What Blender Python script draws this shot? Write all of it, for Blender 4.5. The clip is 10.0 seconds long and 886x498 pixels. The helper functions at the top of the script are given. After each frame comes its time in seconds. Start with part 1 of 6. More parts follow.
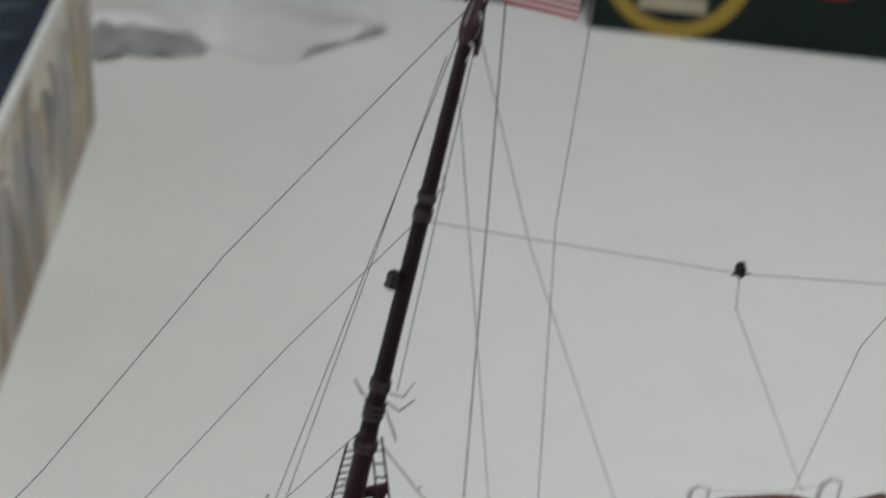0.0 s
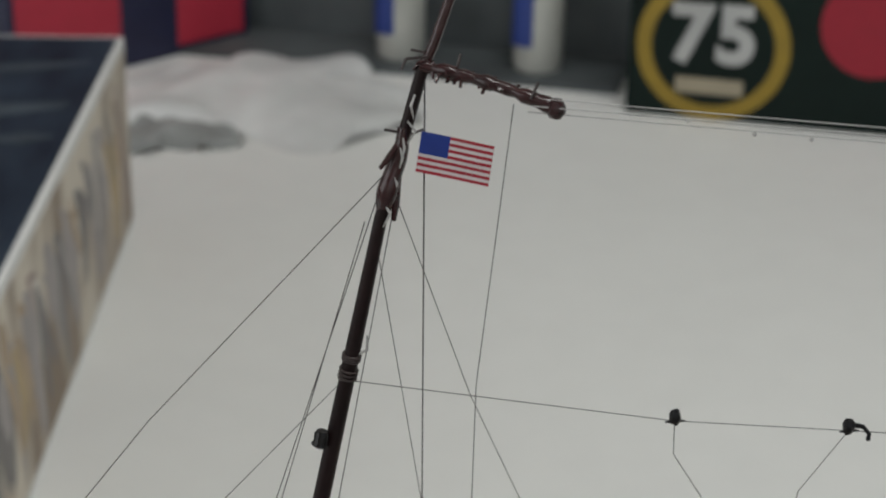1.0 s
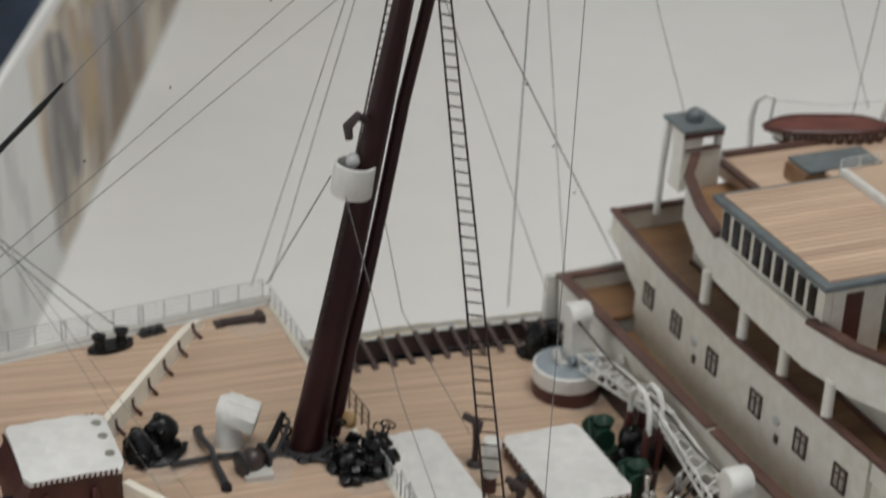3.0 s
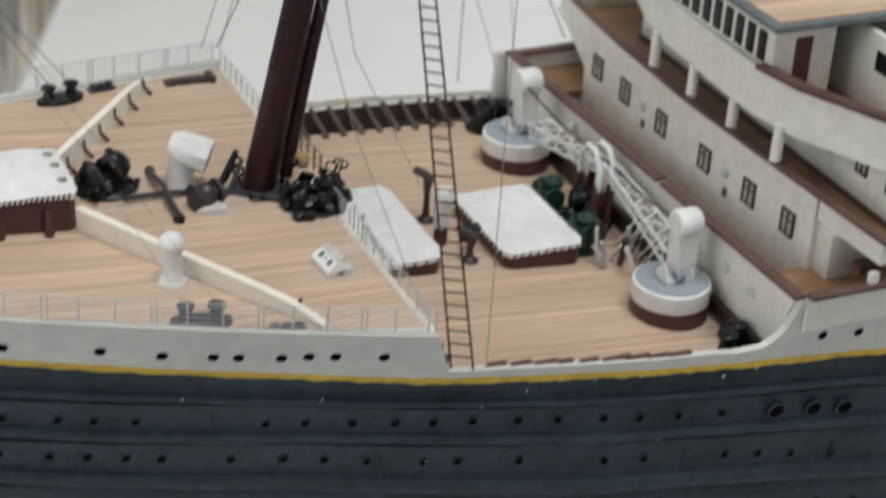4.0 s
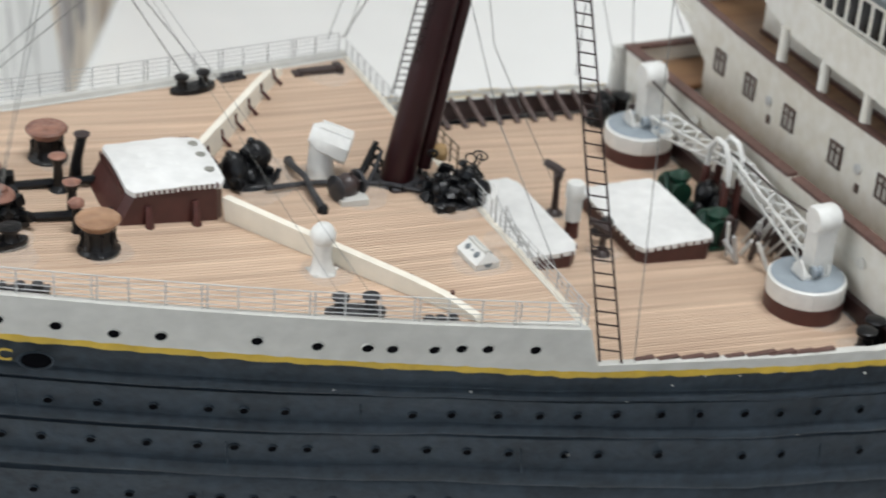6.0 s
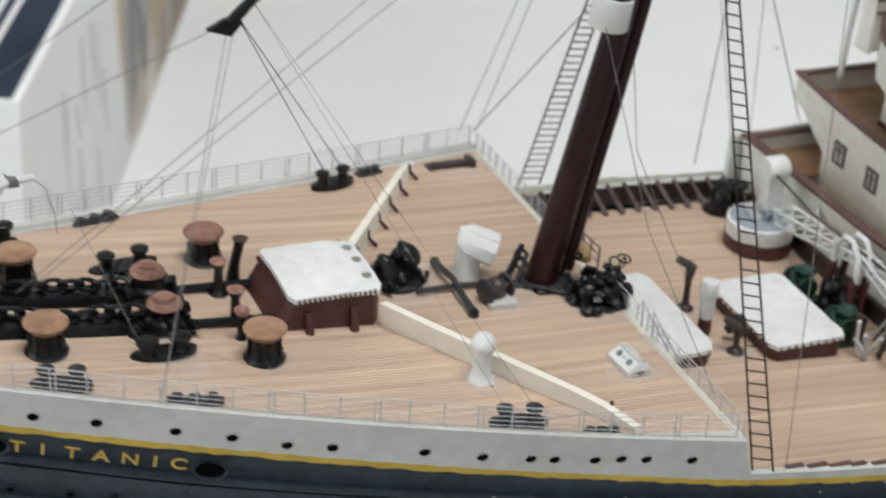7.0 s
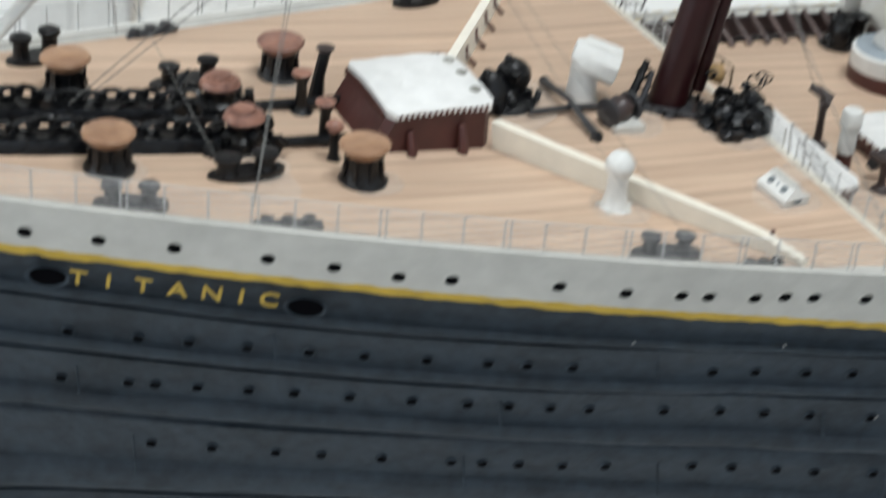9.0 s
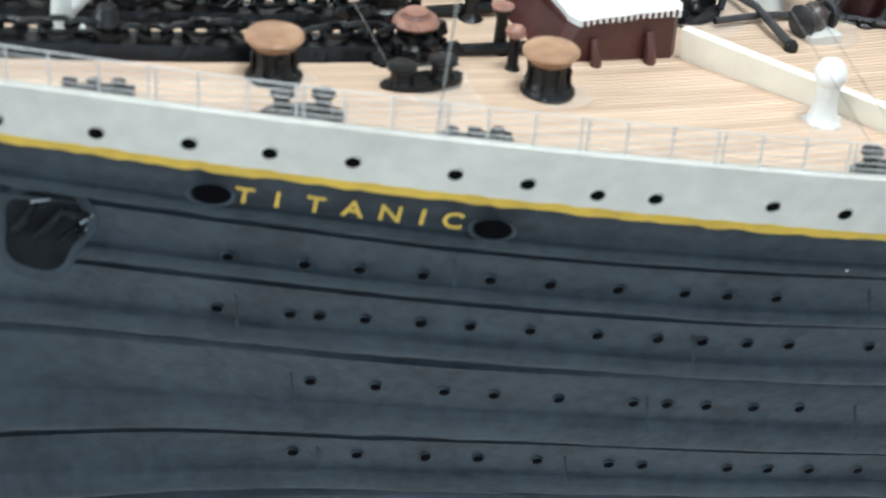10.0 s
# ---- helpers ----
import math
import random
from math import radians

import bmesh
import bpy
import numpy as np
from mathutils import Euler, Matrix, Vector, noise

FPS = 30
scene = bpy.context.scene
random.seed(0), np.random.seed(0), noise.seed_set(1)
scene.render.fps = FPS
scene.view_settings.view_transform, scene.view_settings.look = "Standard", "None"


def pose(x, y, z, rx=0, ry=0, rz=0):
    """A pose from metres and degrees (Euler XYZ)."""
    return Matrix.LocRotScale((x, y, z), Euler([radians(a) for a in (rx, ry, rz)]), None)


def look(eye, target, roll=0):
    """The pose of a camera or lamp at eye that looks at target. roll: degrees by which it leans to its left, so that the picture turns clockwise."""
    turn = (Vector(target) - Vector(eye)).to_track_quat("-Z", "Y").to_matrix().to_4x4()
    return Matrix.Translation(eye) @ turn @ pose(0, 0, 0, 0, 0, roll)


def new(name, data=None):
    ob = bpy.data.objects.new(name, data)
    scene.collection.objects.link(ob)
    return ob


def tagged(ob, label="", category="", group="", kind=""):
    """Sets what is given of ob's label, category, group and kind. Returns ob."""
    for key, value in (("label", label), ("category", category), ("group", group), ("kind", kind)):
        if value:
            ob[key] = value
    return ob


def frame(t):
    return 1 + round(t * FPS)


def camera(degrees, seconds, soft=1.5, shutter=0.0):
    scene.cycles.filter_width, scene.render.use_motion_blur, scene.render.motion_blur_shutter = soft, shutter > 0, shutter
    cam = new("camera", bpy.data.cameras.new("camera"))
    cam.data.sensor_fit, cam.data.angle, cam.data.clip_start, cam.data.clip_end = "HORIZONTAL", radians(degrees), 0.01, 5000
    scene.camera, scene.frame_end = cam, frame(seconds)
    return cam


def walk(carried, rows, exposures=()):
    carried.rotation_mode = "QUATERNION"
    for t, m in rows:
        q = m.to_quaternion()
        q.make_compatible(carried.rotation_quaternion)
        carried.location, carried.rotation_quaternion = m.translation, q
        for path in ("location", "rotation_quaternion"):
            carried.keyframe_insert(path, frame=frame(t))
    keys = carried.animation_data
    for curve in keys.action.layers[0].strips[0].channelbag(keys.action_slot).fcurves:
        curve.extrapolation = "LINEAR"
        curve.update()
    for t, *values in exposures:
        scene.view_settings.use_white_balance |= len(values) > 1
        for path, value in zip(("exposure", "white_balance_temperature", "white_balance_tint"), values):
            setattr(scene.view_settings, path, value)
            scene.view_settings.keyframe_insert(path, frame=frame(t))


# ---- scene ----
# Lengths below are centimetres of the model (x aft, y to starboard, z up); CM turns them into metres.
CM = 0.01

cam = camera(26.0, 10.0, soft=1.9, shutter=0.4)
cam.data.dof.use_dof = True
cam.data.dof.focus_distance = 0.162
cam.data.dof.aperture_fstop = 70

# seconds, eye x y z in metres, yaw, pitch, roll in degrees
PATH = [
    (0.0, -0.05328, -0.12681, 0.13901, -26.858, -25.464, 2.883),
    (0.1, -0.05290, -0.12760, 0.14060, -27.151, -24.981, 2.900),
    (0.2, -0.05240, -0.12830, 0.14210, -26.974, -24.447, 2.900),
    (0.5, -0.04955, -0.12991, 0.14568, -25.485, -24.034, 2.562),
    (1.0, -0.04270, -0.13105, 0.14719, -24.615, -23.460, 1.079),
    (1.3, -0.04570, -0.13440, 0.14300, -24.230, -23.441, 0.989),
    (1.5, -0.04890, -0.13732, 0.13534, -23.659, -23.939, 1.250),
    (1.8, -0.05334, -0.14147, 0.11987, -23.900, -24.322, 2.199),
    (2.0, -0.05668, -0.14411, 0.11639, -24.202, -24.868, 2.967),
    (2.2, -0.05412, -0.14517, 0.11260, -24.398, -24.796, 2.911),
    (3.3, -0.05819, -0.15270, 0.10072, -23.332, -27.667, 2.590),
    (3.5, -0.05801, -0.15458, 0.09851, -24.049, -27.873, 2.967),
    (3.8, -0.06006, -0.15658, 0.09233, -25.428, -28.814, 3.658),
    (4.0, -0.06186, -0.15807, 0.08658, -25.813, -28.813, 3.876),
    (4.2, -0.06525, -0.15874, 0.08493, -25.655, -28.968, 3.968),
    (4.5, -0.06347, -0.15859, 0.08515, -25.752, -29.447, 3.993),
    (4.7, -0.06257, -0.15900, 0.08398, -25.804, -28.920, 3.789),
    (5.0, -0.06395, -0.15799, 0.08507, -25.879, -29.438, 4.138),
    (5.2, -0.06368, -0.15756, 0.08545, -25.749, -29.428, 4.015),
    (6.3, -0.07639, -0.15188, 0.08674, -24.731, -29.010, 4.229),
    (6.5, -0.07830, -0.15089, 0.08744, -24.369, -28.938, 4.065),
    (6.8, -0.08124, -0.14826, 0.09026, -24.545, -28.716, 4.293),
    (7.0, -0.08471, -0.14721, 0.09456, -24.750, -28.777, 4.478),
    (7.2, -0.08735, -0.14673, 0.09573, -24.486, -28.639, 4.470),
    (7.5, -0.08789, -0.14459, 0.09403, -24.751, -28.443, 4.638),
    (7.7, -0.08927, -0.14318, 0.09377, -24.657, -28.546, 4.611),
    (8.0, -0.09325, -0.13931, 0.09176, -24.682, -28.431, 4.540),
    (8.2, -0.09482, -0.13784, 0.09081, -24.898, -28.515, 4.863),
    (8.5, -0.09853, -0.13724, 0.08310, -25.066, -28.649, 5.040),
    (8.8, -0.08890, -0.13410, 0.07740, -24.616, -29.221, 4.575),
    (9.0, -0.08755, -0.12662, 0.07309, -25.908, -30.843, 5.031),
    (9.2, -0.08900, -0.11970, 0.06870, -25.053, -32.323, 4.981),
    (9.5, -0.08938, -0.11506, 0.06610, -24.460, -32.369, 4.143),
    (9.7, -0.09070, -0.11550, 0.06600, -23.950, -32.735, 4.044),
    (10.0, -0.09277, -0.11347, 0.06321, -24.752, -32.221, 4.413),
]


def aim(x, y, z, yaw, pitch, roll):
    a, b = radians(yaw), radians(pitch)
    way = Vector((-math.sin(a) * math.cos(b), math.cos(a) * math.cos(b), math.sin(b)))
    return look(Vector((x, y, z)), Vector((x, y, z)) + way, roll)


walk(cam, [(r[0], aim(*r[1:])) for r in PATH],
     exposures=[(0.0, -0.88, 6450, 6), (1.0, -0.90, 6600, 7), (1.5, -0.80, 6700, 7), (2.2, -0.76, 6800, 8), (3.5, -0.65, 6550, 10), (4.0, -0.34, 6450, 9), (4.4, -0.06, 6350, 9), (5.2, -0.03, 6350, 9), (6.3, -0.04, 6350, 9),
                (7.0, -0.22, 6350, 9), (7.5, -0.47, 6350, 9), (8.4, -0.52, 6350, 9), (9.0, -0.05, 6250, 7), (9.5, 0.44, 6050, 3), (10.0, 0.60, 5980, 3)])

# ---- light: sky and sun, plus three added area lamps without a seen source ----
world = bpy.data.worlds.new("daylight")
scene.world = world
world.use_nodes = True
sky = world.node_tree.nodes.new("ShaderNodeTexSky")
sky.sky_type = "NISHITA"
sky.sun_disc = False
sky.sun_elevation, sky.sun_rotation = radians(40), radians(200)
world.node_tree.links.new(sky.outputs[0], world.node_tree.nodes["Background"].inputs[0])
world.node_tree.nodes["Background"].inputs[1].default_value = 0.1
sun_data = bpy.data.lights.new("sun", "SUN")
sun_data.energy, sun_data.angle, sun_data.color = 1.0, radians(12), (1.0, 0.96, 0.9)
sun = new("sun", sun_data)
sun.matrix_world = look((-1, 3, 3), (0, 0, 0))


def fill_light(name, eye, target, wide, high, power):
    data = bpy.data.lights.new(name, "AREA")
    data.shape, data.size, data.size_y, data.energy, data.color = "RECTANGLE", wide, high, power, (0.98, 0.99, 1.0)
    ob = new(name, data)
    ob.matrix_world = look(eye, target)
    return ob


# Added fill lamps; no window or ceiling lamp is seen at these spots.
fill_light("fill_light_back", (0.1, -1.72, 0.75), (0.1, 0.0, 0.35), 2.2, 1.3, 4)
fill_light("fill_light_side", (-1.92, 0.1, 0.75), (0.0, 0.1, 0.35), 1.8, 1.3, 26)
fill_light("fill_light_top", (0.15, -0.3, 1.655), (0.15, -0.3, 0.0), 0.9, 0.5, 26)


# ---- materials ----
def material(name, color, rough=0.5, metal=0.0, vary=0.12, grain=900.0, blotch=120.0, bump=0.15, tint=None, stretch=(1, 1, 1), random_tint=0.0, coat=0.0, spec=0.5):
    """Paint, plastic or wood: fine grain and broad stains in the colour, fine relief."""
    m = bpy.data.materials.new(name)
    m.use_nodes = True
    nt = m.node_tree
    bsdf = nt.nodes["Principled BSDF"]
    bsdf.inputs["Roughness"].default_value = rough
    bsdf.inputs["Metallic"].default_value = metal
    bsdf.inputs["Coat Weight"].default_value = coat
    bsdf.inputs["Specular IOR Level"].default_value = spec
    coord = nt.nodes.new("ShaderNodeTexCoord")
    mapping = nt.nodes.new("ShaderNodeMapping")
    mapping.inputs["Scale"].default_value = stretch
    nt.links.new(coord.outputs["Object"], mapping.inputs[0])
    info = nt.nodes.new("ShaderNodeObjectInfo")
    shift = nt.nodes.new("ShaderNodeVectorMath")
    shift.operation = "ADD"
    nt.links.new(mapping.outputs[0], shift.inputs[0])
    nt.links.new(info.outputs["Random"], shift.inputs[1])

    def noise_node(scale, detail):
        n = nt.nodes.new("ShaderNodeTexNoise")
        n.inputs["Scale"].default_value, n.inputs["Detail"].default_value = scale, detail
        nt.links.new(shift.outputs[0], n.inputs["Vector"])
        return n
    fine, broad = noise_node(grain, 4), noise_node(blotch, 3)
    total = nt.nodes.new("ShaderNodeMath")
    total.operation = "ADD"
    nt.links.new(fine.outputs["Fac"], total.inputs[0])
    nt.links.new(broad.outputs["Fac"], total.inputs[1])
    ramp = nt.nodes.new("ShaderNodeMapRange")
    ramp.inputs["From Min"].default_value, ramp.inputs["From Max"].default_value = 0.7, 1.3
    nt.links.new(total.outputs[0], ramp.inputs["Value"])
    mix = nt.nodes.new("ShaderNodeMix")
    mix.data_type = "RGBA"
    other = tint or tuple(c * (1 - 2 * vary) for c in color)
    mix.inputs["A"].default_value, mix.inputs["B"].default_value = (*other, 1), (*color, 1)
    nt.links.new(ramp.outputs[0], mix.inputs["Factor"])
    last = mix.outputs["Result"]
    if random_tint:
        hue = nt.nodes.new("ShaderNodeHueSaturation")
        rand = nt.nodes.new("ShaderNodeMapRange")
        rand.inputs["To Min"].default_value, rand.inputs["To Max"].default_value = 1 - random_tint, 1 + random_tint
        nt.links.new(info.outputs["Random"], rand.inputs["Value"])
        nt.links.new(rand.outputs[0], hue.inputs["Value"])
        nt.links.new(last, hue.inputs["Color"])
        last = hue.outputs[0]
    nt.links.new(last, bsdf.inputs["Base Color"])
    if bump:
        b = nt.nodes.new("ShaderNodeBump")
        b.inputs["Strength"].default_value, b.inputs["Distance"].default_value = bump, 0.0002
        nt.links.new(total.outputs[0], b.inputs["Height"])
        nt.links.new(b.outputs[0], bsdf.inputs["Normal"])
    return m


HULL = material("hull_black_paint", (0.0325, 0.0475, 0.0635), 0.55, vary=0.26, grain=800, blotch=140, bump=0.8, spec=0.32)
WHITE = material("white_paint", (0.70, 0.70, 0.67), 0.45, vary=0.08, grain=900, blotch=160, bump=0.4)
WALL_WHITE = material("cream_white_paint", (0.69, 0.68, 0.63), 0.5, vary=0.07, grain=700, blotch=60, tint=(0.58, 0.55, 0.47), bump=0.2)
BAND = material("pale_grey_paint", (0.585, 0.58, 0.54), 0.47, vary=0.10, grain=600, blotch=90, bump=0.5)
LID = material("hatch_cover_white", (0.74, 0.74, 0.72), 0.4, vary=0.09, grain=700, blotch=130, bump=0.35)
CREAM = material("cream_plastic", (0.80, 0.755, 0.65), 0.45, vary=0.07, grain=600, blotch=110, bump=0.15)
YELLOW = material("yellow_paint", (0.62, 0.42, 0.045), 0.45, vary=0.14, grain=900, blotch=300, bump=0.3)
BROWN = material("maroon_paint", (0.0230, 0.0048, 0.0060), 0.36, vary=0.15, grain=900, blotch=150, bump=0.2, spec=0.30)
BROWN_GLOSS = material("glossy_maroon_paint", (0.040, 0.013, 0.014), 0.22, vary=0.25, grain=900, blotch=250, bump=0.5)
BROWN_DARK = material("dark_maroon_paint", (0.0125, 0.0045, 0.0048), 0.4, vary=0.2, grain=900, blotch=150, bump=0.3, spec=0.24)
LADDER = material("dusty_brown_rope", (0.030, 0.018, 0.016), 0.55, vary=0.25, grain=1800, blotch=500, bump=0.4, spec=0.2)
COAMING = material("dark_red_brown_paint", (0.075, 0.022, 0.018), 0.4, vary=0.15, grain=900, blotch=150, bump=0.2)
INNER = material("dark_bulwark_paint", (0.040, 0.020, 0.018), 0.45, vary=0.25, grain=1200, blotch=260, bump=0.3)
STAY = material("dusty_brown_paint", (0.115, 0.075, 0.066), 0.5, vary=0.3, grain=1200, blotch=260, bump=0.4)
CAP = material("brown_cap_paint", (0.12, 0.062, 0.050), 0.45, vary=0.2, grain=1200, blotch=260, bump=0.3)
BLACK = material("gloss_black_paint", (0.0042, 0.0047, 0.006), 0.30, vary=0.2, grain=1400, blotch=400, bump=0.7, coat=0.03, spec=0.34)
GREY_BLACK = material("dusty_black_paint", (0.036, 0.036, 0.04), 0.4, vary=0.25, grain=1400, blotch=400, bump=0.5)
COPPER = material("brown_capstan_paint", (0.40, 0.24, 0.14), 0.3, vary=0.2, grain=700, blotch=160, bump=0.6, tint=(0.20, 0.105, 0.06))
PINKISH = material("worn_copper_paint", (0.33, 0.165, 0.115), 0.35, vary=0.25, grain=1200, blotch=350, bump=0.8, tint=(0.13, 0.06, 0.045))
GREY = material("blue_grey_paint", (0.27, 0.31, 0.34), 0.5, vary=0.1, grain=900, blotch=160, bump=0.3)
OLIVE = material("grey_green_paint", (0.27, 0.265, 0.23), 0.5, vary=0.2, grain=900, blotch=160, bump=0.3)
GREY_DARK = material("dark_blue_grey_paint", (0.15, 0.175, 0.185), 0.5, vary=0.2, grain=900, blotch=160, bump=0.4)
STEEL = material("light_grey_metal", (0.47, 0.475, 0.465), 0.4, vary=0.08, bump=0.1)
DARK_STEEL = material("brown_black_metal", (0.045, 0.03, 0.028), 0.4, vary=0.2, bump=0.2)
GREEN = material("dark_green_paint", (0.007, 0.038, 0.022), 0.35, vary=0.2, grain=1300, blotch=400, bump=0.5)
RAIL_BROWN = material("dusty_brown_rail_paint", (0.24, 0.175, 0.115), 0.45, vary=0.25, grain=1500, blotch=400, bump=0.3)
BRASS = material("brass_paint", (0.42, 0.27, 0.12), 0.35, vary=0.2, grain=1300, blotch=400, bump=0.4)
# Black of the anchor, and of the disc painted as its pocket's shade.
ANCHOR_DARK = material("anchor_and_pocket_shade_black", (0.008, 0.0115, 0.016), 0.6, vary=0.5, grain=700, blotch=200, bump=0.8, spec=0.15)
# Near-black for flat caps: the shade inside holes, painted on.
HOLE = material("hole_shade_black", (0.003, 0.003, 0.004), 0.8, bump=0, spec=0.03)
GLASS_DARK = material("dark_glass", (0.008, 0.007, 0.007), 0.25, bump=0, spec=0.25)
THREAD = material("grey_thread", (0.20, 0.20, 0.19), 0.7, vary=0.2, grain=3000, blotch=900, bump=0.3)
THREAD_DARK = material("dark_thread", (0.09, 0.088, 0.085), 0.6, vary=0.2, grain=3000, blotch=900, bump=0.3)
CLEAR = material("clear_nylon_thread", (0.46, 0.45, 0.44), 0.15, bump=0)
PLANK = material("deck_planking", (0.64, 0.482, 0.352), 0.48, vary=0.1, grain=520, blotch=110, bump=0.2, tint=(0.45, 0.315, 0.225), stretch=(0.10, 1, 1), random_tint=0.085)
SEAM = material("plank_seam", (0.38, 0.265, 0.19), 0.6, vary=0.1)
FLOOR_ORANGE = material("varnished_brown_deck", (0.34, 0.205, 0.11), 0.4, vary=0.2, tint=(0.17, 0.085, 0.04), grain=500, blotch=100, bump=0.2, stretch=(0.15, 1, 1), random_tint=0.1)
CANVAS = material("brown_canvas", (0.17, 0.052, 0.040), 0.65, vary=0.2, grain=900, blotch=250, bump=0.6)
FLAG_RED = material("flag_red", (0.30, 0.008, 0.024), 0.6, vary=0.08)
FLAG_BLUE = material("flag_blue", (0.003, 0.025, 0.21), 0.6, vary=0.08)
FLAG_WHITE = material("flag_white", (0.54, 0.49, 0.49), 0.6, vary=0.05)
RED = material("red_ink", (0.5, 0.03, 0.06), 0.5, vary=0.05)
BLUE = material("blue_ink", (0.02, 0.045, 0.22), 0.5, vary=0.05)
PAPER = material("white_paper", (0.78, 0.76, 0.74), 0.6, vary=0.03)
TABLE_WHITE = material("white_table_sheet", (0.80, 0.80, 0.775), 0.55, vary=0.02, grain=60, blotch=8, bump=0.05)
# Unseen room surfaces, kept pale so they bounce fill onto the model.
ROOM_WALL = material("unseen_bounce_wall", (0.78, 0.77, 0.75), 0.8, vary=0.02, grain=30, blotch=3, bump=0.05)
ROOM_FLOOR = material("unseen_bounce_floor", (0.42, 0.41, 0.39), 0.6, vary=0.1, grain=20, blotch=3, bump=0.05)


# ---- mesh helpers ----
class M:
    """Collects the faces of one mesh, in centimetres."""

    def __init__(self):
        self.v, self.f = [], []

    def add(self, verts, faces):
        n = len(self.v)
        self.v += [tuple(p) for p in verts]
        self.f += [tuple(i + n for i in q) for q in faces]
        return self

    def box(self, x0, x1, y0, y1, z0, z1, bev=0.0):
        bm = bmesh.new()
        bmesh.ops.create_cube(bm, size=1.0)
        for v in bm.verts:
            v.co = ((x0 + x1) / 2 + v.co.x * (x1 - x0), (y0 + y1) / 2 + v.co.y * (y1 - y0), (z0 + z1) / 2 + v.co.z * (z1 - z0))
        if bev:
            bmesh.ops.bevel(bm, geom=bm.edges[:], offset=bev, segments=2, profile=0.7, affect="EDGES")
        bm.verts.index_update()
        self.add([v.co[:] for v in bm.verts], [[v.index for v in f.verts] for f in bm.faces])
        bm.free()
        return self

    def lathe(self, profile, c=(0, 0, 0), n=16, way=(0, 0, 1), squash=1.0):
        """Turns a profile of (radius, height) round an axis."""
        q = Vector((0, 0, 1)).rotation_difference(Vector(way))
        verts, faces = [], []
        for r, h in profile:
            for i in range(n):
                a = 2 * math.pi * i / n
                verts.append(Vector(c) + q @ Vector((r * math.cos(a), r * math.sin(a) * squash, h)))
        for j in range(len(profile) - 1):
            for i in range(n):
                k = (i + 1) % n
                faces.append((j * n + i, j * n + k, (j + 1) * n + k, (j + 1) * n + i))
        faces.append(tuple(reversed(range(n))))
        faces.append(tuple(range((len(profile) - 1) * n, len(profile) * n)))
        return self.add(verts, faces)

    def tube(self, pts, r, n=7):
        """A round bar along points; r is a radius or one for each point."""
        pts = [Vector(p) for p in pts]
        rs = r if isinstance(r, (list, tuple)) else [r] * len(pts)
        verts, faces = [], []
        side = None
        for i, p in enumerate(pts):
            way = (pts[min(i + 1, len(pts) - 1)] - pts[max(i - 1, 0)]).normalized()
            if side is None:
                side = way.cross(Vector((0.31, 0.17, 0.93)) if abs(way.z) < 0.9 else Vector((1, 0.1, 0))).normalized()
            side = (side - way * side.dot(way)).normalized()
            up = way.cross(side)
            for k in range(n):
                a = 2 * math.pi * k / n
                verts.append(p + rs[i] * (math.cos(a) * side + math.sin(a) * up))
        for i in range(len(pts) - 1):
            for k in range(n):
                m = (k + 1) % n
                faces.append((i * n + k, i * n + m, (i + 1) * n + m, (i + 1) * n + k))
        faces.append(tuple(reversed(range(n))))
        faces.append(tuple(range((len(pts) - 1) * n, len(pts) * n)))
        return self.add(verts, faces)

    def prism(self, poly, z0, z1):
        n = len(poly)
        verts = [(x, y, z0) for x, y in poly] + [(x, y, z1) for x, y in poly]
        faces = [tuple(reversed(range(n))), tuple(range(n, 2 * n))] + [(i, (i + 1) % n, n + (i + 1) % n, n + i) for i in range(n)]
        return self.add(verts, faces)

    def grid(self, rows):
        w = len(rows[0])
        return self.add([p for r in rows for p in r], [(j * w + i, j * w + i + 1, (j + 1) * w + i + 1, (j + 1) * w + i) for j in range(len(rows) - 1) for i in range(w - 1)])

    def slab(self, rows, thick):
        """A grid of points with a thickness along the given offset, closed all round."""
        h, w = len(rows), len(rows[0])
        back = [[tuple(a + b for a, b in zip(p, thick)) for p in r] for r in rows]
        self.grid(rows)
        self.grid([list(reversed(r)) for r in back])
        for edge, other in ((rows[0], back[0]), (rows[-1], back[-1]), ([r[0] for r in rows], [r[0] for r in back]), ([r[-1] for r in rows], [r[-1] for r in back])):
            self.grid([edge, other])
        return self

    def ring(self, c, r, t, n=10, m=5, way=(0, 0, 1), squash=1.0):
        q = Vector((0, 0, 1)).rotation_difference(Vector(way))
        verts, faces = [], []
        for i in range(n):
            a = 2 * math.pi * i / n
            for k in range(m):
                b = 2 * math.pi * k / m
                d = r + t * math.cos(b)
                verts.append(Vector(c) + q @ Vector((d * math.cos(a), d * math.sin(a) * squash, t * math.sin(b))))
        for i in range(n):
            for k in range(m):
                faces.append((i * m + k, ((i + 1) % n) * m + k, ((i + 1) % n) * m + (k + 1) % m, i * m + (k + 1) % m))
        return self.add(verts, faces)

    def ball(self, c, r, n=10, squash=1.0, rough=0.0, seed=0):
        rings = max(4, n // 2)
        prof = [(max(0.004, math.sin(math.pi * j / rings)) * r, -math.cos(math.pi * j / rings) * r * squash) for j in range(rings + 1)]
        start = len(self.v)
        self.lathe(prof, c, n)
        if rough:
            rng = random.Random(seed)
            for i in range(start, len(self.v)):
                d = Vector(self.v[i]) - Vector(c)
                self.v[i] = tuple(Vector(c) + d * (1 + rng.uniform(-rough, rough)))
        return self

    def turned(self, m):
        self.v = [tuple(m @ Vector(p)) for p in self.v]
        return self

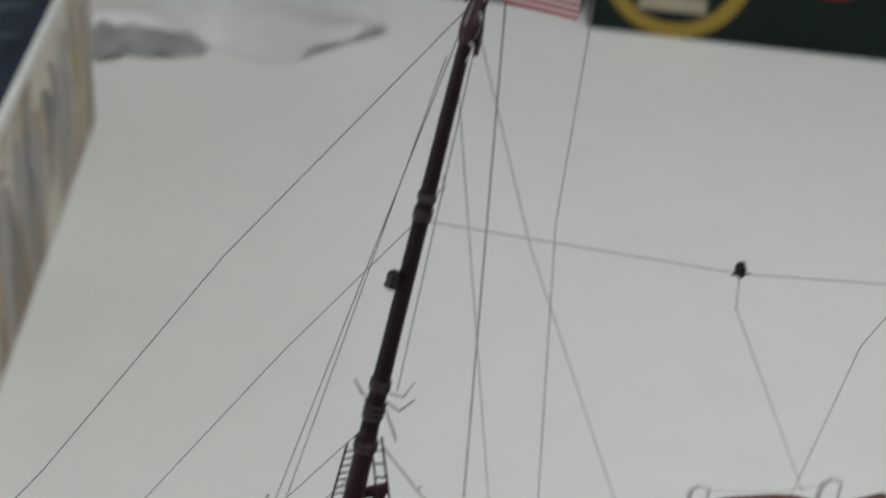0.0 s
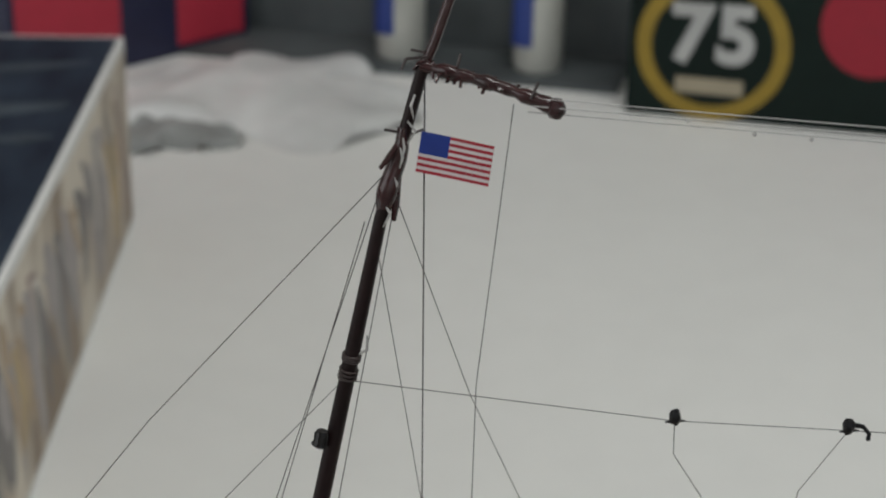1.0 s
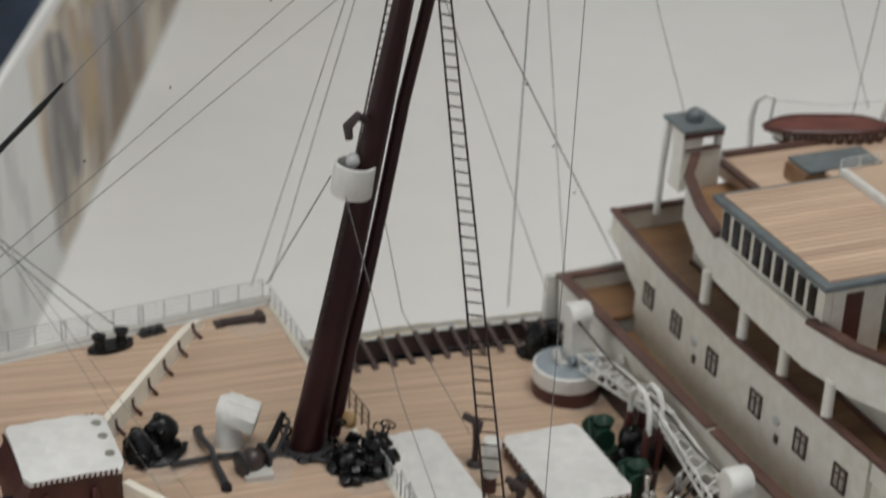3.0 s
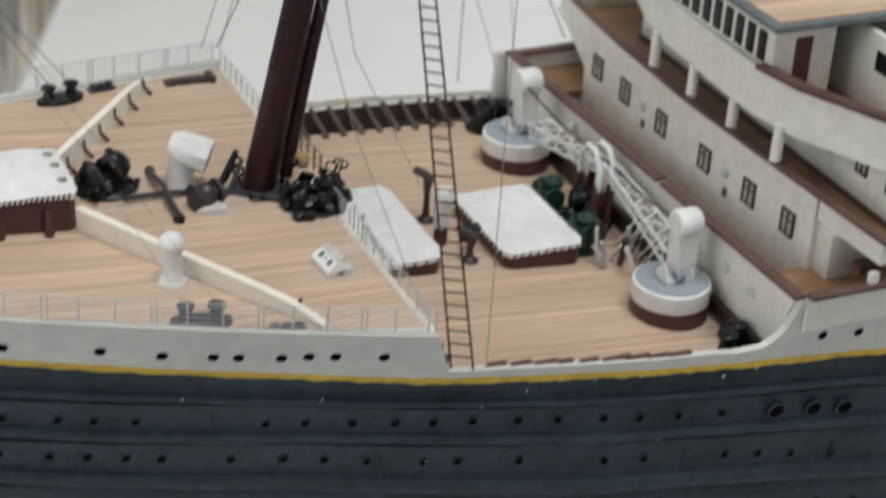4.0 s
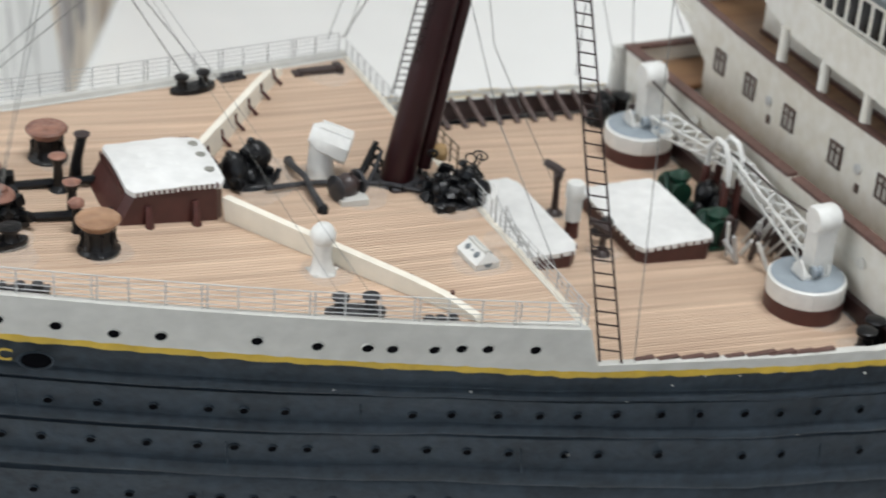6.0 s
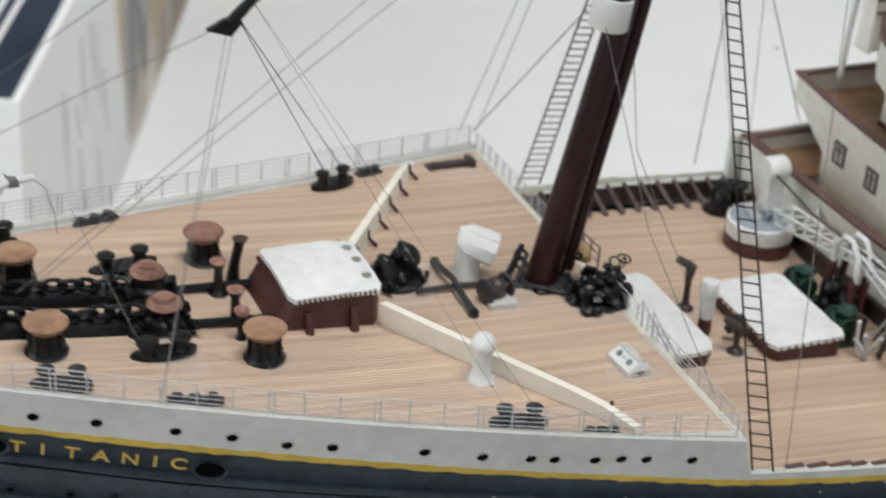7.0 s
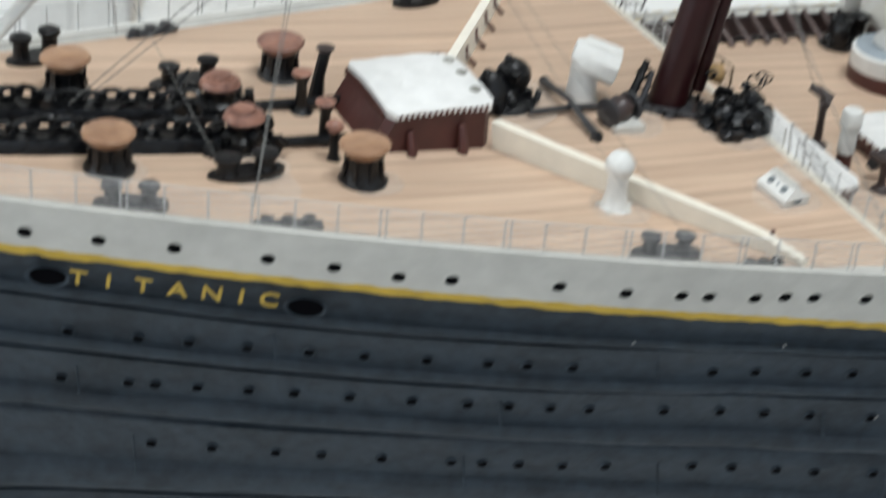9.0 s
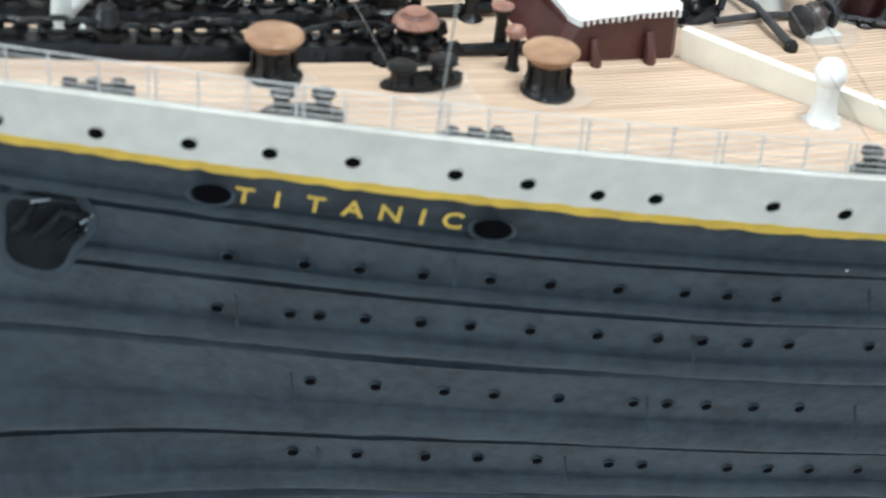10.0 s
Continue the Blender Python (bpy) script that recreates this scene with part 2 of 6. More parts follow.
    def mesh(self, name, mat):
        me = bpy.data.meshes.new(name)
        me.from_pydata([(x * CM, y * CM, z * CM) for x, y, z in self.v], [], self.f)
        bm = bmesh.new()
        bm.from_mesh(me)
        bmesh.ops.remove_doubles(bm, verts=bm.verts[:], dist=1e-6)
        bmesh.ops.recalc_face_normals(bm, faces=bm.faces[:])
        bm.to_mesh(me)
        bm.free()
        me.polygons.foreach_set("use_smooth", [True] * len(me.polygons))
        me.set_sharp_from_angle(angle=radians(38))
        me.materials.append(mat)
        return me


def thing(name, at, label, category, group="", kind="", turn=0.0):
    ob = new(name)
    ob.empty_display_size = 0.005
    ob.matrix_world = pose(at[0] * CM, at[1] * CM, at[2] * CM, 0, 0, turn)
    return tagged(ob, label, category, group, kind)


def part(name, m, mat, parent, label=""):
    ob = new(name, m.mesh(name, mat))
    ob.parent = parent
    return tagged(ob, label)


def solo(name, m, mat, label, category, group="", kind=""):
    return tagged(new(name, m.mesh(name, mat)), label, category, group, kind)


def shared(name, me, parent, x, y, z, turn=None, label=""):
    ob = new(name, me)
    ob.parent = parent
    ob.matrix_basis = Matrix.Translation((x * CM, y * CM, z * CM)) @ (turn or Matrix.Identity(4))
    return tagged(ob, label)


# ---- form of the hull ----
def lin(x, xs, ys):
    return float(np.interp(x, xs, ys))


def sheer(x):
    return -0.02 * x + 0.0115 * x * x if x < 0 else 0.0


def half_beam(x, z):
    b = 3.05 + 0.185 * x - 0.012 * x * x if x < 0 else 3.05 + 0.13 * x - 0.015 * min(x, 4.3) ** 2 - 0.06 * max(0.0, x - 4.3)
    side = b - lin(x, (-1, 2), (0.32, 0.15)) * (sheer(x) - max(z, -3.6))
    keel = max(0.02, 0.13 * (x + 9.75))
    return max(0.03, side if side > keel + 0.3 else 0.5 * (side + keel + math.sqrt((side - keel) ** 2 + 0.02)) if side > -9 else keel)


def gunwale(x):
    """Top of the white hull band on the forecastle."""
    return -0.115 * x + 0.005


def deck_z(x):
    return -0.028 * x + 0.0095 * x * x if x < 0 else 0.0


def yellow_z(x):
    return -0.555 - (0.130 if x < 0 else 0.093) * x


def hull_normal(x, z):
    d = 0.05
    dx = (half_beam(x + d, z) - half_beam(x - d, z)) / (2 * d)
    dz = (half_beam(x, z + d) - half_beam(x, z - d)) / (2 * d)
    return Vector((-dx, -1, -dz)).normalized()


WELL = -1.10


def well(x):
    return -0.80 - 0.085 * x


NOSE, TAIL = -9.7, 11.0

# ---- unseen room, added to enclose and bounce the light, and table ----
TABLE_Z, KEEL_Z = -14.0, -5.6


def build_unseen_room():
    x0, x1, y0, y1, z0, z1 = -200, 200, -180, 190, -80, 170
    def wall(name, boxes):
        m = M()
        for b in boxes:
            m.box(*b)
        solo(name, m, ROOM_WALL, "unseen off-white wall, added to bounce light", "wall", kind="structure")
    wall("wall_south", [(x0, -100, y0 - 10, y0, z0, z1), (120, x1, y0 - 10, y0, z0, z1), (-100, 120, y0 - 10, y0, z0, 5), (-100, 120, y0 - 10, y0, 145, z1)])
    wall("wall_west", [(x0 - 10, x0, y0 - 10, -80, z0, z1), (x0 - 10, x0, 100, y1 + 10, z0, z1), (x0 - 10, x0, -80, 100, z0, 5), (x0 - 10, x0, -80, 100, 145, z1)])
    wall("wall_north", [(x0 - 10, x1 + 10, y1, y1 + 10, z0, z1)])
    wall("wall_east", [(x1, x1 + 10, y0 - 10, y1, z0, z1)])
    solo("floor", M().box(x0 - 10, x1 + 10, y0 - 10, y1 + 10, z0 - 8, z0), ROOM_FLOOR, "unseen grey floor, added to bounce light", "floor", kind="structure")
    solo("ceiling", M().box(x0 - 10, x1 + 10, y0 - 10, y1 + 10, z1, z1 + 8), ROOM_WALL, "unseen white ceiling, added to bounce light", "ceiling", kind="structure")
    # Unseen window frames, added round two of the fill lamps.
    w = thing("unseen_window_1", (10, y0 - 5, 75), "unseen white framed window, added behind the table", "window", kind="structure")
    part("window_frame", M().box(-110, 110, -3, 3, -70, -64).box(-110, 110, -3, 3, 64, 70).box(-110, -104, -3, 3, -64, 64).box(104, 110, -3, 3, -64, 64).box(-3, 3, -3, 3, -64, 64), WHITE, w)
    w = thing("unseen_window_2", (x0 - 5, 10, 75), "unseen white framed window, added beside the table", "window", kind="structure")
    part("window_frame", M().box(-3, 3, -90, 90, -70, -64).box(-3, 3, -90, 90, 64, 70).box(-3, 3, -90, -84, -64, 64).box(-3, 3, 84, 90, -64, 64).box(-3, 3, -3, 3, -64, 64), WHITE, w)

    # Unseen lamp panel, added to go with the fill from above.
    lamp = thing("unseen_lamp_panel", (15, -30, z1), "flat white lamp panel, added out of view", "lamp")
    part("frame", M().box(-47, 47, -27, 27, -3.5, 0, 0.4), WHITE, lamp)


build_unseen_room()

table = thing("table", (15, 20, TABLE_Z), "white-topped table that carries the model ship", "table")
part("tabletop", M().box(-85, 105, -28.5, 95, -2.4, 0, 0.3), TABLE_WHITE, table)
for tx in (-78, 98):
    for ty in (-22, 88):
        part("leg", M().box(tx - 2.5, tx + 2.5, ty - 2.5, ty + 2.5, -66.0, -2.4, 0.3), STEEL, table)

# plain stand that carries the model
stand = thing("display_stand", (0, 0, TABLE_Z), "plain dark stand under the model ship", "stand")
STAND_WOOD = material("dark_stand_wood", (0.05, 0.03, 0.02), 0.45, vary=0.25, grain=300, blotch=60, bump=0.2, stretch=(0.1, 1, 1))
part("board", M().box(-5.5, 9.5, -1.6, 1.6, 0, 1.0, 0.15), STAND_WOOD, stand)
for sx in (-3.5, 7.5):
    part("post", M().lathe([(0.9, 1.0), (0.75, 1.3), (0.4, 2.2), (0.35, 5.5), (0.6, 7.6), (0.65, KEEL_Z - TABLE_Z + 0.05)], (sx, 0, 0), 20), STAND_WOOD, stand)

# ---- the hull ----
hull = thing("ship_hull", (0, 0, 0), "black model liner hull with white band and yellow line", "model ship")
def lap(xs, zs, up=0.0):
    return lambda x: lin(x, xs, zs) + up


# lower edges of the plating strakes
STRAKES = [lambda x: yellow_z(x) - 0.02,
           lap((-9.7, -6.55, -4.77, -2.5, -0.14, 2.66, 11), (0.24, -0.18, -0.45, -0.70, -0.94, -1.24, -2.2), 0.055),
           lap((-9.7, -6.87, -4.7, -2.55, -0.06, 2.77, 4.46, 11), (-0.38, -0.71, -0.97, -1.23, -1.42, -1.73, -1.98, -2.9), 0.055),
           lap((-9.7, -6.49, -3.5, -1.24, 0.05, 2.93, 4.67, 11), (-1.12, -1.43, -1.74, -2.01, -2.10, -2.41, -2.73, -3.7), 0.055),
           lap((-9.7, -6.06, -3.62, -0.92, 4.67, 11), (-2.18, -2.44, -2.59, -2.89, -3.45, -4.2), 0.055),
           lambda x: -3.45 - 0.07 * x, lambda x: -4.3 - 0.03 * x, lambda x: KEEL_Z + 0.6, lambda x: KEEL_Z]
CREST = (0.74, 0.76, 0.70, 0.66, 0.68, 0.66, 0.7, 0.7)
xs_hull = [NOSE + (TAIL - NOSE) * i / 150 for i in range(151)]


def strake(i, side):
    """One strake: a sunk upper part, a raised lower part, and a deep joint under the lap above."""
    top, low, c = STRAKES[i], STRAKES[i + 1], CREST[i]
    joint = 0.0 if i == 0 else 0.058
    outs = ((0.0, -0.12, 0), (0.0, -0.11, 1), (0.02, -0.085, 1), (0.10, -0.066, 0.4), (0.35, -0.062, 0), (c - 0.02, -0.060, 0), (c + 0.01, -0.052, 0), (c + 0.05, -0.008, 0), (c + 0.09, 0.008, 0), (0.93, 0.018, 0), (0.965, 0.018, 0), (1.0, 0.004, 0), (1.0, -0.12, 0))
    rng = random.Random(40 + i)
    jag = [rng.uniform(-0.006, 0.006) for x in xs_hull]
    rows = []
    for k, (u, o, j) in enumerate(outs):
        row = []
        for n, x in enumerate(xs_hull):
            wob = 0.006 * math.sin(2.1 * x + 2 * i) + 0.004 * math.sin(5.3 * x + i)
            z = top(x) + (low(x) - top(x)) * u - joint * (1 + 0.2 * math.sin(1.7 * x + i) + 0.75 * min(1, max(0, (-x - 1.5) / 3))) * j + (wob * 0.7 if k > 4 else 0) + (jag[n] if k in (10, 11, 12) else 0)
            row.append((x, side * (half_beam(x, z) + o), z))
        rows.append(row)
    return M().grid(rows)


for i in range(8):
    part("strake", strake(i, -1), HULL, hull, "dark blue-black plating strake")
    part("strake", strake(i, 1), HULL, hull, "dark blue-black plating strake")

# plate butts: short upright joints on the strakes
rng = random.Random(5)
butt = M().box(-0.008, 0.008, -0.008, 0.008, -0.5, 0.5).mesh("plate_butt", HULL)
for i in range(1, 6):
    x = -8.4 + rng.uniform(0, 1.5)
    while x < 6:
        zt, zb = STRAKES[i](x), STRAKES[i + 1](x)
        z = zt + (zb - zt) * 0.38
        ob = shared("plate_butt", butt, hull, x, -half_beam(x, z) + 0.049, z, Euler((-0.3 if x < 0 else -0.15, 0, 0)).to_matrix().to_4x4() @ Matrix.Diagonal((1, 1, abs(zt - zb) * 0.6, 1)))
        x += rng.uniform(1.6, 3.2)


def band_low(x):
    return yellow_z(x) + 0.03


def side_top(x, side=-1):
    """Top of the hull's white side: forecastle, then the low well, then the long house."""
    if x <= 0.0:
        return gunwale(x) if side < 0 else deck_z(x) + 0.05
    if x < 0.16 and side < 0:
        return lin(x, (0, 0.16), (0.0, -0.44))
    if x < 3.0:
        return lin(x, (0.16, 3.0), (-0.45, -0.66)) if side < 0 else well(x) + 0.2
    if side > 0:
        return lin(x, (3.0, 3.5, 3.56), (well(3.0) + 0.2, well(3.5) + 0.2, -0.37))
    return lin(x, (3.0, 3.3, 3.42, 3.52, 3.58, 3.62), (-0.68, -0.67, -0.60, -0.48, -0.28, -0.14))


xs_band = sorted(set([NOSE + 9.7 * i / 48 for i in range(49)] + [0.02, 0.06, 0.1, 0.16, 0.3] + [0.3 + 2.7 * i / 12 for i in range(13)] + [3.1, 3.2, 3.3, 3.38, 3.44, 3.5, 3.53, 3.56, 3.59, 3.62] + [3.9 + i * 0.5 for i in range(15)]))


def side_band(side):
    rows_out, rows_in = [], []
    for u in (0.0, 0.3, 0.6, 0.85, 1.0):
        rows_out.append([(x, side * (half_beam(x, band_low(x) + (side_top(x, side) - band_low(x)) * u) + 0.005 + (0.012 if u == 1 else 0)), band_low(x) + (side_top(x, side) - band_low(x)) * u) for x in xs_band])
    for u in (1.0, 0.5, 0.0):
        rows_in.append([(x, side * max(0.01, half_beam(x, band_low(x) - 0.3 + (side_top(x, side) - band_low(x) + 0.3) * u) - 0.07), band_low(x) - 0.3 + (side_top(x, side) - band_low(x) + 0.3) * u) for x in xs_band])
    return M().grid(rows_out + rows_in)


part("side_band", side_band(-1), BAND, hull, "pale grey-white upper hull band")
part("side_band", side_band(1), BAND, hull, "pale grey-white upper hull band")


def yellow_line(side):
    rng = random.Random(9)
    xs = [NOSE + (TAIL - NOSE) * i / 260 for i in range(261)]
    tops = [yellow_z(x) + 0.038 + rng.uniform(-0.009, 0.009) for x in xs]
    lows = [yellow_z(x) - 0.032 + rng.uniform(-0.013, 0.013) for x in xs]
    return M().grid([[(x, side * (half_beam(x, z) + 0.004), z) for x, z in zip(xs, tops)], [(x, side * (half_beam(x, z) + 0.016), z) for x, z in zip(xs, [(a + b) / 2 for a, b in zip(tops, lows)])], [(x, side * (half_beam(x, z) + 0.014), z) for x, z in zip(xs, lows)], [(x, side * (half_beam(x, z) - 0.01), z) for x, z in zip(xs, lows)]])


part("trim_line", yellow_line(-1), YELLOW, hull, "hand-painted yellow line")
part("trim_line", yellow_line(1), YELLOW, hull, "hand-painted yellow line")

# portholes: a flat black cap painted as the hole's shade, with a thin rim
def porthole_mesh(name, r, rim):
    m = M().lathe([(r * 1.18, -0.02), (r * 1.16, 0.0), (r * 1.09, 0.006), (r * 1.0, 0.006), (r * 0.95, 0.001)], n=16)
    me = m.mesh(name, rim)
    me.materials.append(HOLE)
    for p in me.polygons:
        if len(p.vertices) > 4 and p.normal.z > 0.5:
            p.material_index = 1
    return me


port_small, port_white, port_big = porthole_mesh("porthole", 0.042, HULL), porthole_mesh("porthole", 0.053, BAND), porthole_mesh("porthole", 0.085, HULL)


def porthole(me, x, z, out=0.006):
    n = hull_normal(x, z)
    p = Vector((x, -half_beam(x, z), z)) + n * out
    shared("porthole", me, hull, p.x, p.y, p.z, Vector((0, 0, 1)).rotation_difference(n).to_matrix().to_4x4())


for x, z in zip((-8.1, -7.55, -6.98, -6.45, -5.98, -5.49, -4.87, -4.42, -3.97, -3.6, -2.83, -2.33, -1.91, -1.70, -1.34, -1.11, -0.88, -0.46),
                (0.60, 0.54, 0.48, 0.43, 0.38, 0.33, 0.25, 0.18, 0.09, 0.06, -0.01, -0.09, -0.13, -0.15, -0.18, -0.18, -0.20, -0.24)):
    porthole(port_white, x + 0.02, z + 0.03, 0.01)
for x, z in ((3.96, -0.65), (4.38, -0.69), (4.9, -0.74), (5.5, -0.8)):
    porthole(port_white, x, z, 0.01)
ROW_B = (-6.11, -5.63, -5.28, -4.87, -4.43, -4.03, -3.57, -3.11, -2.81, -2.46, -1.34, -0.99, -0.58, -0.2, 0.15, 0.52, 0.96, 1.34, 1.8, 2.18, 2.6, 3.09)
ROW_C = (-6.13, -5.66, -5.47, -5.17, -4.8, -4.47, -4.06, -3.59, -3.16, -2.84, -2.51, -2.2, -1.59, -1.12, -0.76, -0.38, 0.14, 0.46, 1.05, 1.9, 2.33, 3.25, 3.65, 4.06, 4.57)
ROW_D = (-5.44, -4.99, -4.51, -4.16, -3.69, -3.14, -2.89, -2.59, -2.23, -1.87, -1.13, -0.8, -0.43, -0.11, 0.41, 0.86, 1.26, 1.77, 1.98, 2.41, 2.69, 2.96, 3.83, 4.11, 4.57, 5.03)
ROW_E = (-5.47, -5.01, -4.5, -4.12, -3.68, -3.13, -2.87, -2.19, -1.86, -1.52, -1.11, -0.6, 0.1, 0.7)
row_b = lap((-7, -6.1, -3.55, -1.36, 0.5, 1.8, 3.1), (-0.50, -0.60, -0.86, -1.07, -1.18, -1.31, -1.49))
row_c = lap((-6.2, -4.5, -2.5, -0.38, 1.04, 2.3, 3.25, 4.6), (-1.13, -1.25, -1.46, -1.64, -1.76, -1.91, -2.06, -2.36))
row_d = lap((-5.5, -3.68, -2.2, -0.07, 1.77, 2.94, 3.84, 5.1), (-1.89, -2.07, -2.22, -2.37, -2.52, -2.71, -2.90, -3.12))
row_e = lap((-5.5, -3.66, -1.83, 0.8), (-2.71, -2.83, -3.03, -3.28))
for row, line_z in ((ROW_B, row_b), (ROW_C, row_c), (ROW_D, row_d), (ROW_E, row_e)):
    for x in row:
        porthole(port_small, x, line_z(x), -0.034 if row is ROW_B and x < -4.6 else -0.044)
porthole(port_small, 1.75, -2.10, -0.02)
porthole(port_small, 3.7, -2.45, -0.01)
for x, z in ((3.69, -1.55), (4.14, -1.62), (4.51, -1.68)):
    porthole(port_big, x, z, 0.005)

# mooring pipes beside the name, and the anchor recess
def hull_oval(name, x, z, rx, rz, mat, label, rough=0.0, rim=0.034):
    n = hull_normal(x, z)
    q = Vector((0, 0, 1)).rotation_difference(n).to_matrix().to_4x4()
    def worn(a, b):
        th = math.atan2(b, a)
        return 1 + rough * (math.sin(2 * th - 0.9) + 0.5 * math.sin(5 * th + 1) + 0.3 * math.sin(3 * th))
    m = M().lathe([(0.6, -0.02), (1.0, 0.0), (1.08, rim * 0.65), (1.0, rim), (0.82, 0.02), (0.7, 0.0)], n=26)
    m.v = [(a * rx * worn(a, b), b * rz * worn(a, b), c) for a, b, c in m.v]
    q = Matrix(((1, 0, 0, 0), (0, 0, -1, 0), (0, 1, 0, 0), (0, 0, 0, 1)))
    m.turned(Euler((-0.3, 0.06, 0.0)).to_matrix().to_4x4() @ q)
    m.turned(Euler((0, 0, math.atan2(-n.x, -n.y) * -1)).to_matrix().to_4x4())
    # Flat dark disc; the shade inside the opening is put into its colour.
    hole = M().lathe([(0.86, 0.0), (0.86, 0.024), (0.5, 0.026)], n=26)
    hole.v = [(a * rx * worn(a, b), b * rz * worn(a, b), c) for a, b, c in hole.v]
    hole.turned(Euler((0, 0, math.atan2(-n.x, -n.y) * -1)).to_matrix().to_4x4() @ Euler((-0.3, 0.06, 0.0)).to_matrix().to_4x4() @ q)
    ob = part(name, m, mat, hull, label)
    part("opening", hole, HOLE if rx < 0.2 else ANCHOR_DARK, ob)
    ob.location = (x * CM, (-half_beam(x, z) - 0.02) * CM, z * CM)


hull_oval("mooring_pipe", -6.27, 0.04, 0.15, 0.075, HULL, "black oval mooring pipe")
hull_oval("mooring_pipe", -4.54, -0.20, 0.15, 0.075, HULL, "black oval mooring pipe")
hull_oval("anchor_recess", -7.24, -0.34, 0.32, 0.31, HULL, "black anchor pocket, its shaded depth painted on", 0.11, 0.027)
anchor = M()
for a, b in (((-7.38, -0.52), (-7.12, -0.14)), ((-7.28, -0.56), (-7.04, -0.3)), ((-7.2, -0.46), (-7.0, -0.34)), ((-7.44, -0.40), (-7.30, -0.12)), ((-7.36, -0.60), (-7.18, -0.54)), ((-7.16, -0.16), (-6.98, -0.20))):
    anchor.tube([(a[0], -half_beam(*a) - 0.05, a[1]), ((a[0] + b[0]) / 2, -half_beam((a[0] + b[0]) / 2, (a[1] + b[1]) / 2) - 0.08, (a[1] + b[1]) / 2), (b[0], -half_beam(*b) - 0.05, b[1])], [0.022, 0.034, 0.018])
part("anchor", anchor, ANCHOR_DARK, hull, "black stockless anchor")
# Pale grey flecks: glints at the pocket's edge, put in as colour.
for a, b in (((-7.03, -0.27), (-6.96, -0.19)), ((-7.06, -0.38), (-6.99, -0.33)), ((-7.33, -0.10), (-7.22, -0.07)), ((-7.2, -0.6), (-7.12, -0.62))):
    part("scuff", M().tube([(a[0], -half_beam(*a) - 0.055, a[1]), (b[0], -half_beam(*b) - 0.05, b[1])], [0.010, 0.005], 5), GREY, hull, "pale fleck painted as a glint on the anchor pocket")

# flecks of pale paint on the plating
rng = random.Random(77)
for x, z in ((0.55, -0.95), (0.95, -0.80), (1.25, -0.72), (2.95, -0.95), (1.6, -0.76), (2.05, -0.78), (3.3, -0.92), (-2.1, -0.62), (0.15, -1.62), (2.4, -1.62), (-0.9, -0.72)):
    n = hull_normal(x, z)
    p = Vector((x, -half_beam(x, z), z)) + n * 0.004
    q = rng.uniform(0.010, 0.018)
    part("paint_fleck", M().ball(p, q, 7, 0.6, 0.3, int(x * 10)), BAND, hull, "fleck of pale paint")

# the painted name, one letter at a time
def letters(word, xs, zs, height, mat, parent, depth=0.003):
    for ch, x, z in zip(word, xs, zs):
        cu = bpy.data.curves.new("letter", "FONT")
        cu.body, cu.size, cu.align_x, cu.align_y, cu.extrude, cu.offset = ch, height * CM * 1.38, "CENTER", "CENTER", depth * CM, 0.002 * CM
        tmp = bpy.data.objects.new("letter", cu)
        scene.collection.objects.link(tmp)
        me = bpy.data.meshes.new_from_object(tmp.evaluated_get(bpy.context.evaluated_depsgraph_get()))
        bpy.data.objects.remove(tmp)
        me.materials.clear()
        me.materials.append(mat)
        n = hull_normal(x, z)
        slope = math.atan2(yellow_z(x + 0.1) - yellow_z(x - 0.1), 0.2)
        yaw = math.atan2(n.x, -n.y)
        tilt = math.atan2(-n.z, math.hypot(n.x, n.y))
        turn = Matrix.Rotation(yaw, 4, "Z") @ Matrix.Rotation(-slope, 4, "Y") @ Matrix.Rotation(math.pi / 2 + tilt, 4, "X")
        p = Vector((x, -half_beam(x, z), z)) + n * 0.016
        shared("letter", me, parent, p.x, p.y, p.z, turn, "yellow hand-painted letter")


NAME_X = (-6.07, -5.87, -5.64, -5.41, -5.18, -4.98, -4.79)
letters("TITANIC", NAME_X, [yellow_z(x) - 0.205 for x in NAME_X], 0.15, YELLOW, hull)

# ---- decks laid with single planks ----
def deck_half(x):
    return half_beam(x, deck_z(x)) - 0.065


part("deck_bed", M().slab([[(x, s * deck_half(x), deck_z(x) - 0.02) for s in (-1, 1)] for x in [NOSE + 0.15 + (0.0 - NOSE - 0.15) * i / 40 for i in range(41)]], (0, 0, -0.04)), SEAM, hull, "dark seams under the planking")
part("waterway", M().grid([[(x, -deck_half(x) - 0.0, deck_z(x) + 0.004), ] + [(x, -deck_half(x) + 0.09, deck_z(x) + 0.006)] for x in xs_band if NOSE + 0.5 < x <= 0]), BAND, hull, "white waterway along the deck edge")
part("waterway", M().grid([[(x, deck_half(x) + 0.0, deck_z(x) + 0.004), ] + [(x, deck_half(x) - 0.05, deck_z(x) + 0.006)] for x in xs_band if NOSE + 0.5 < x <= 0]), BAND, hull, "white waterway along the deck edge")
PITCH = 0.0469


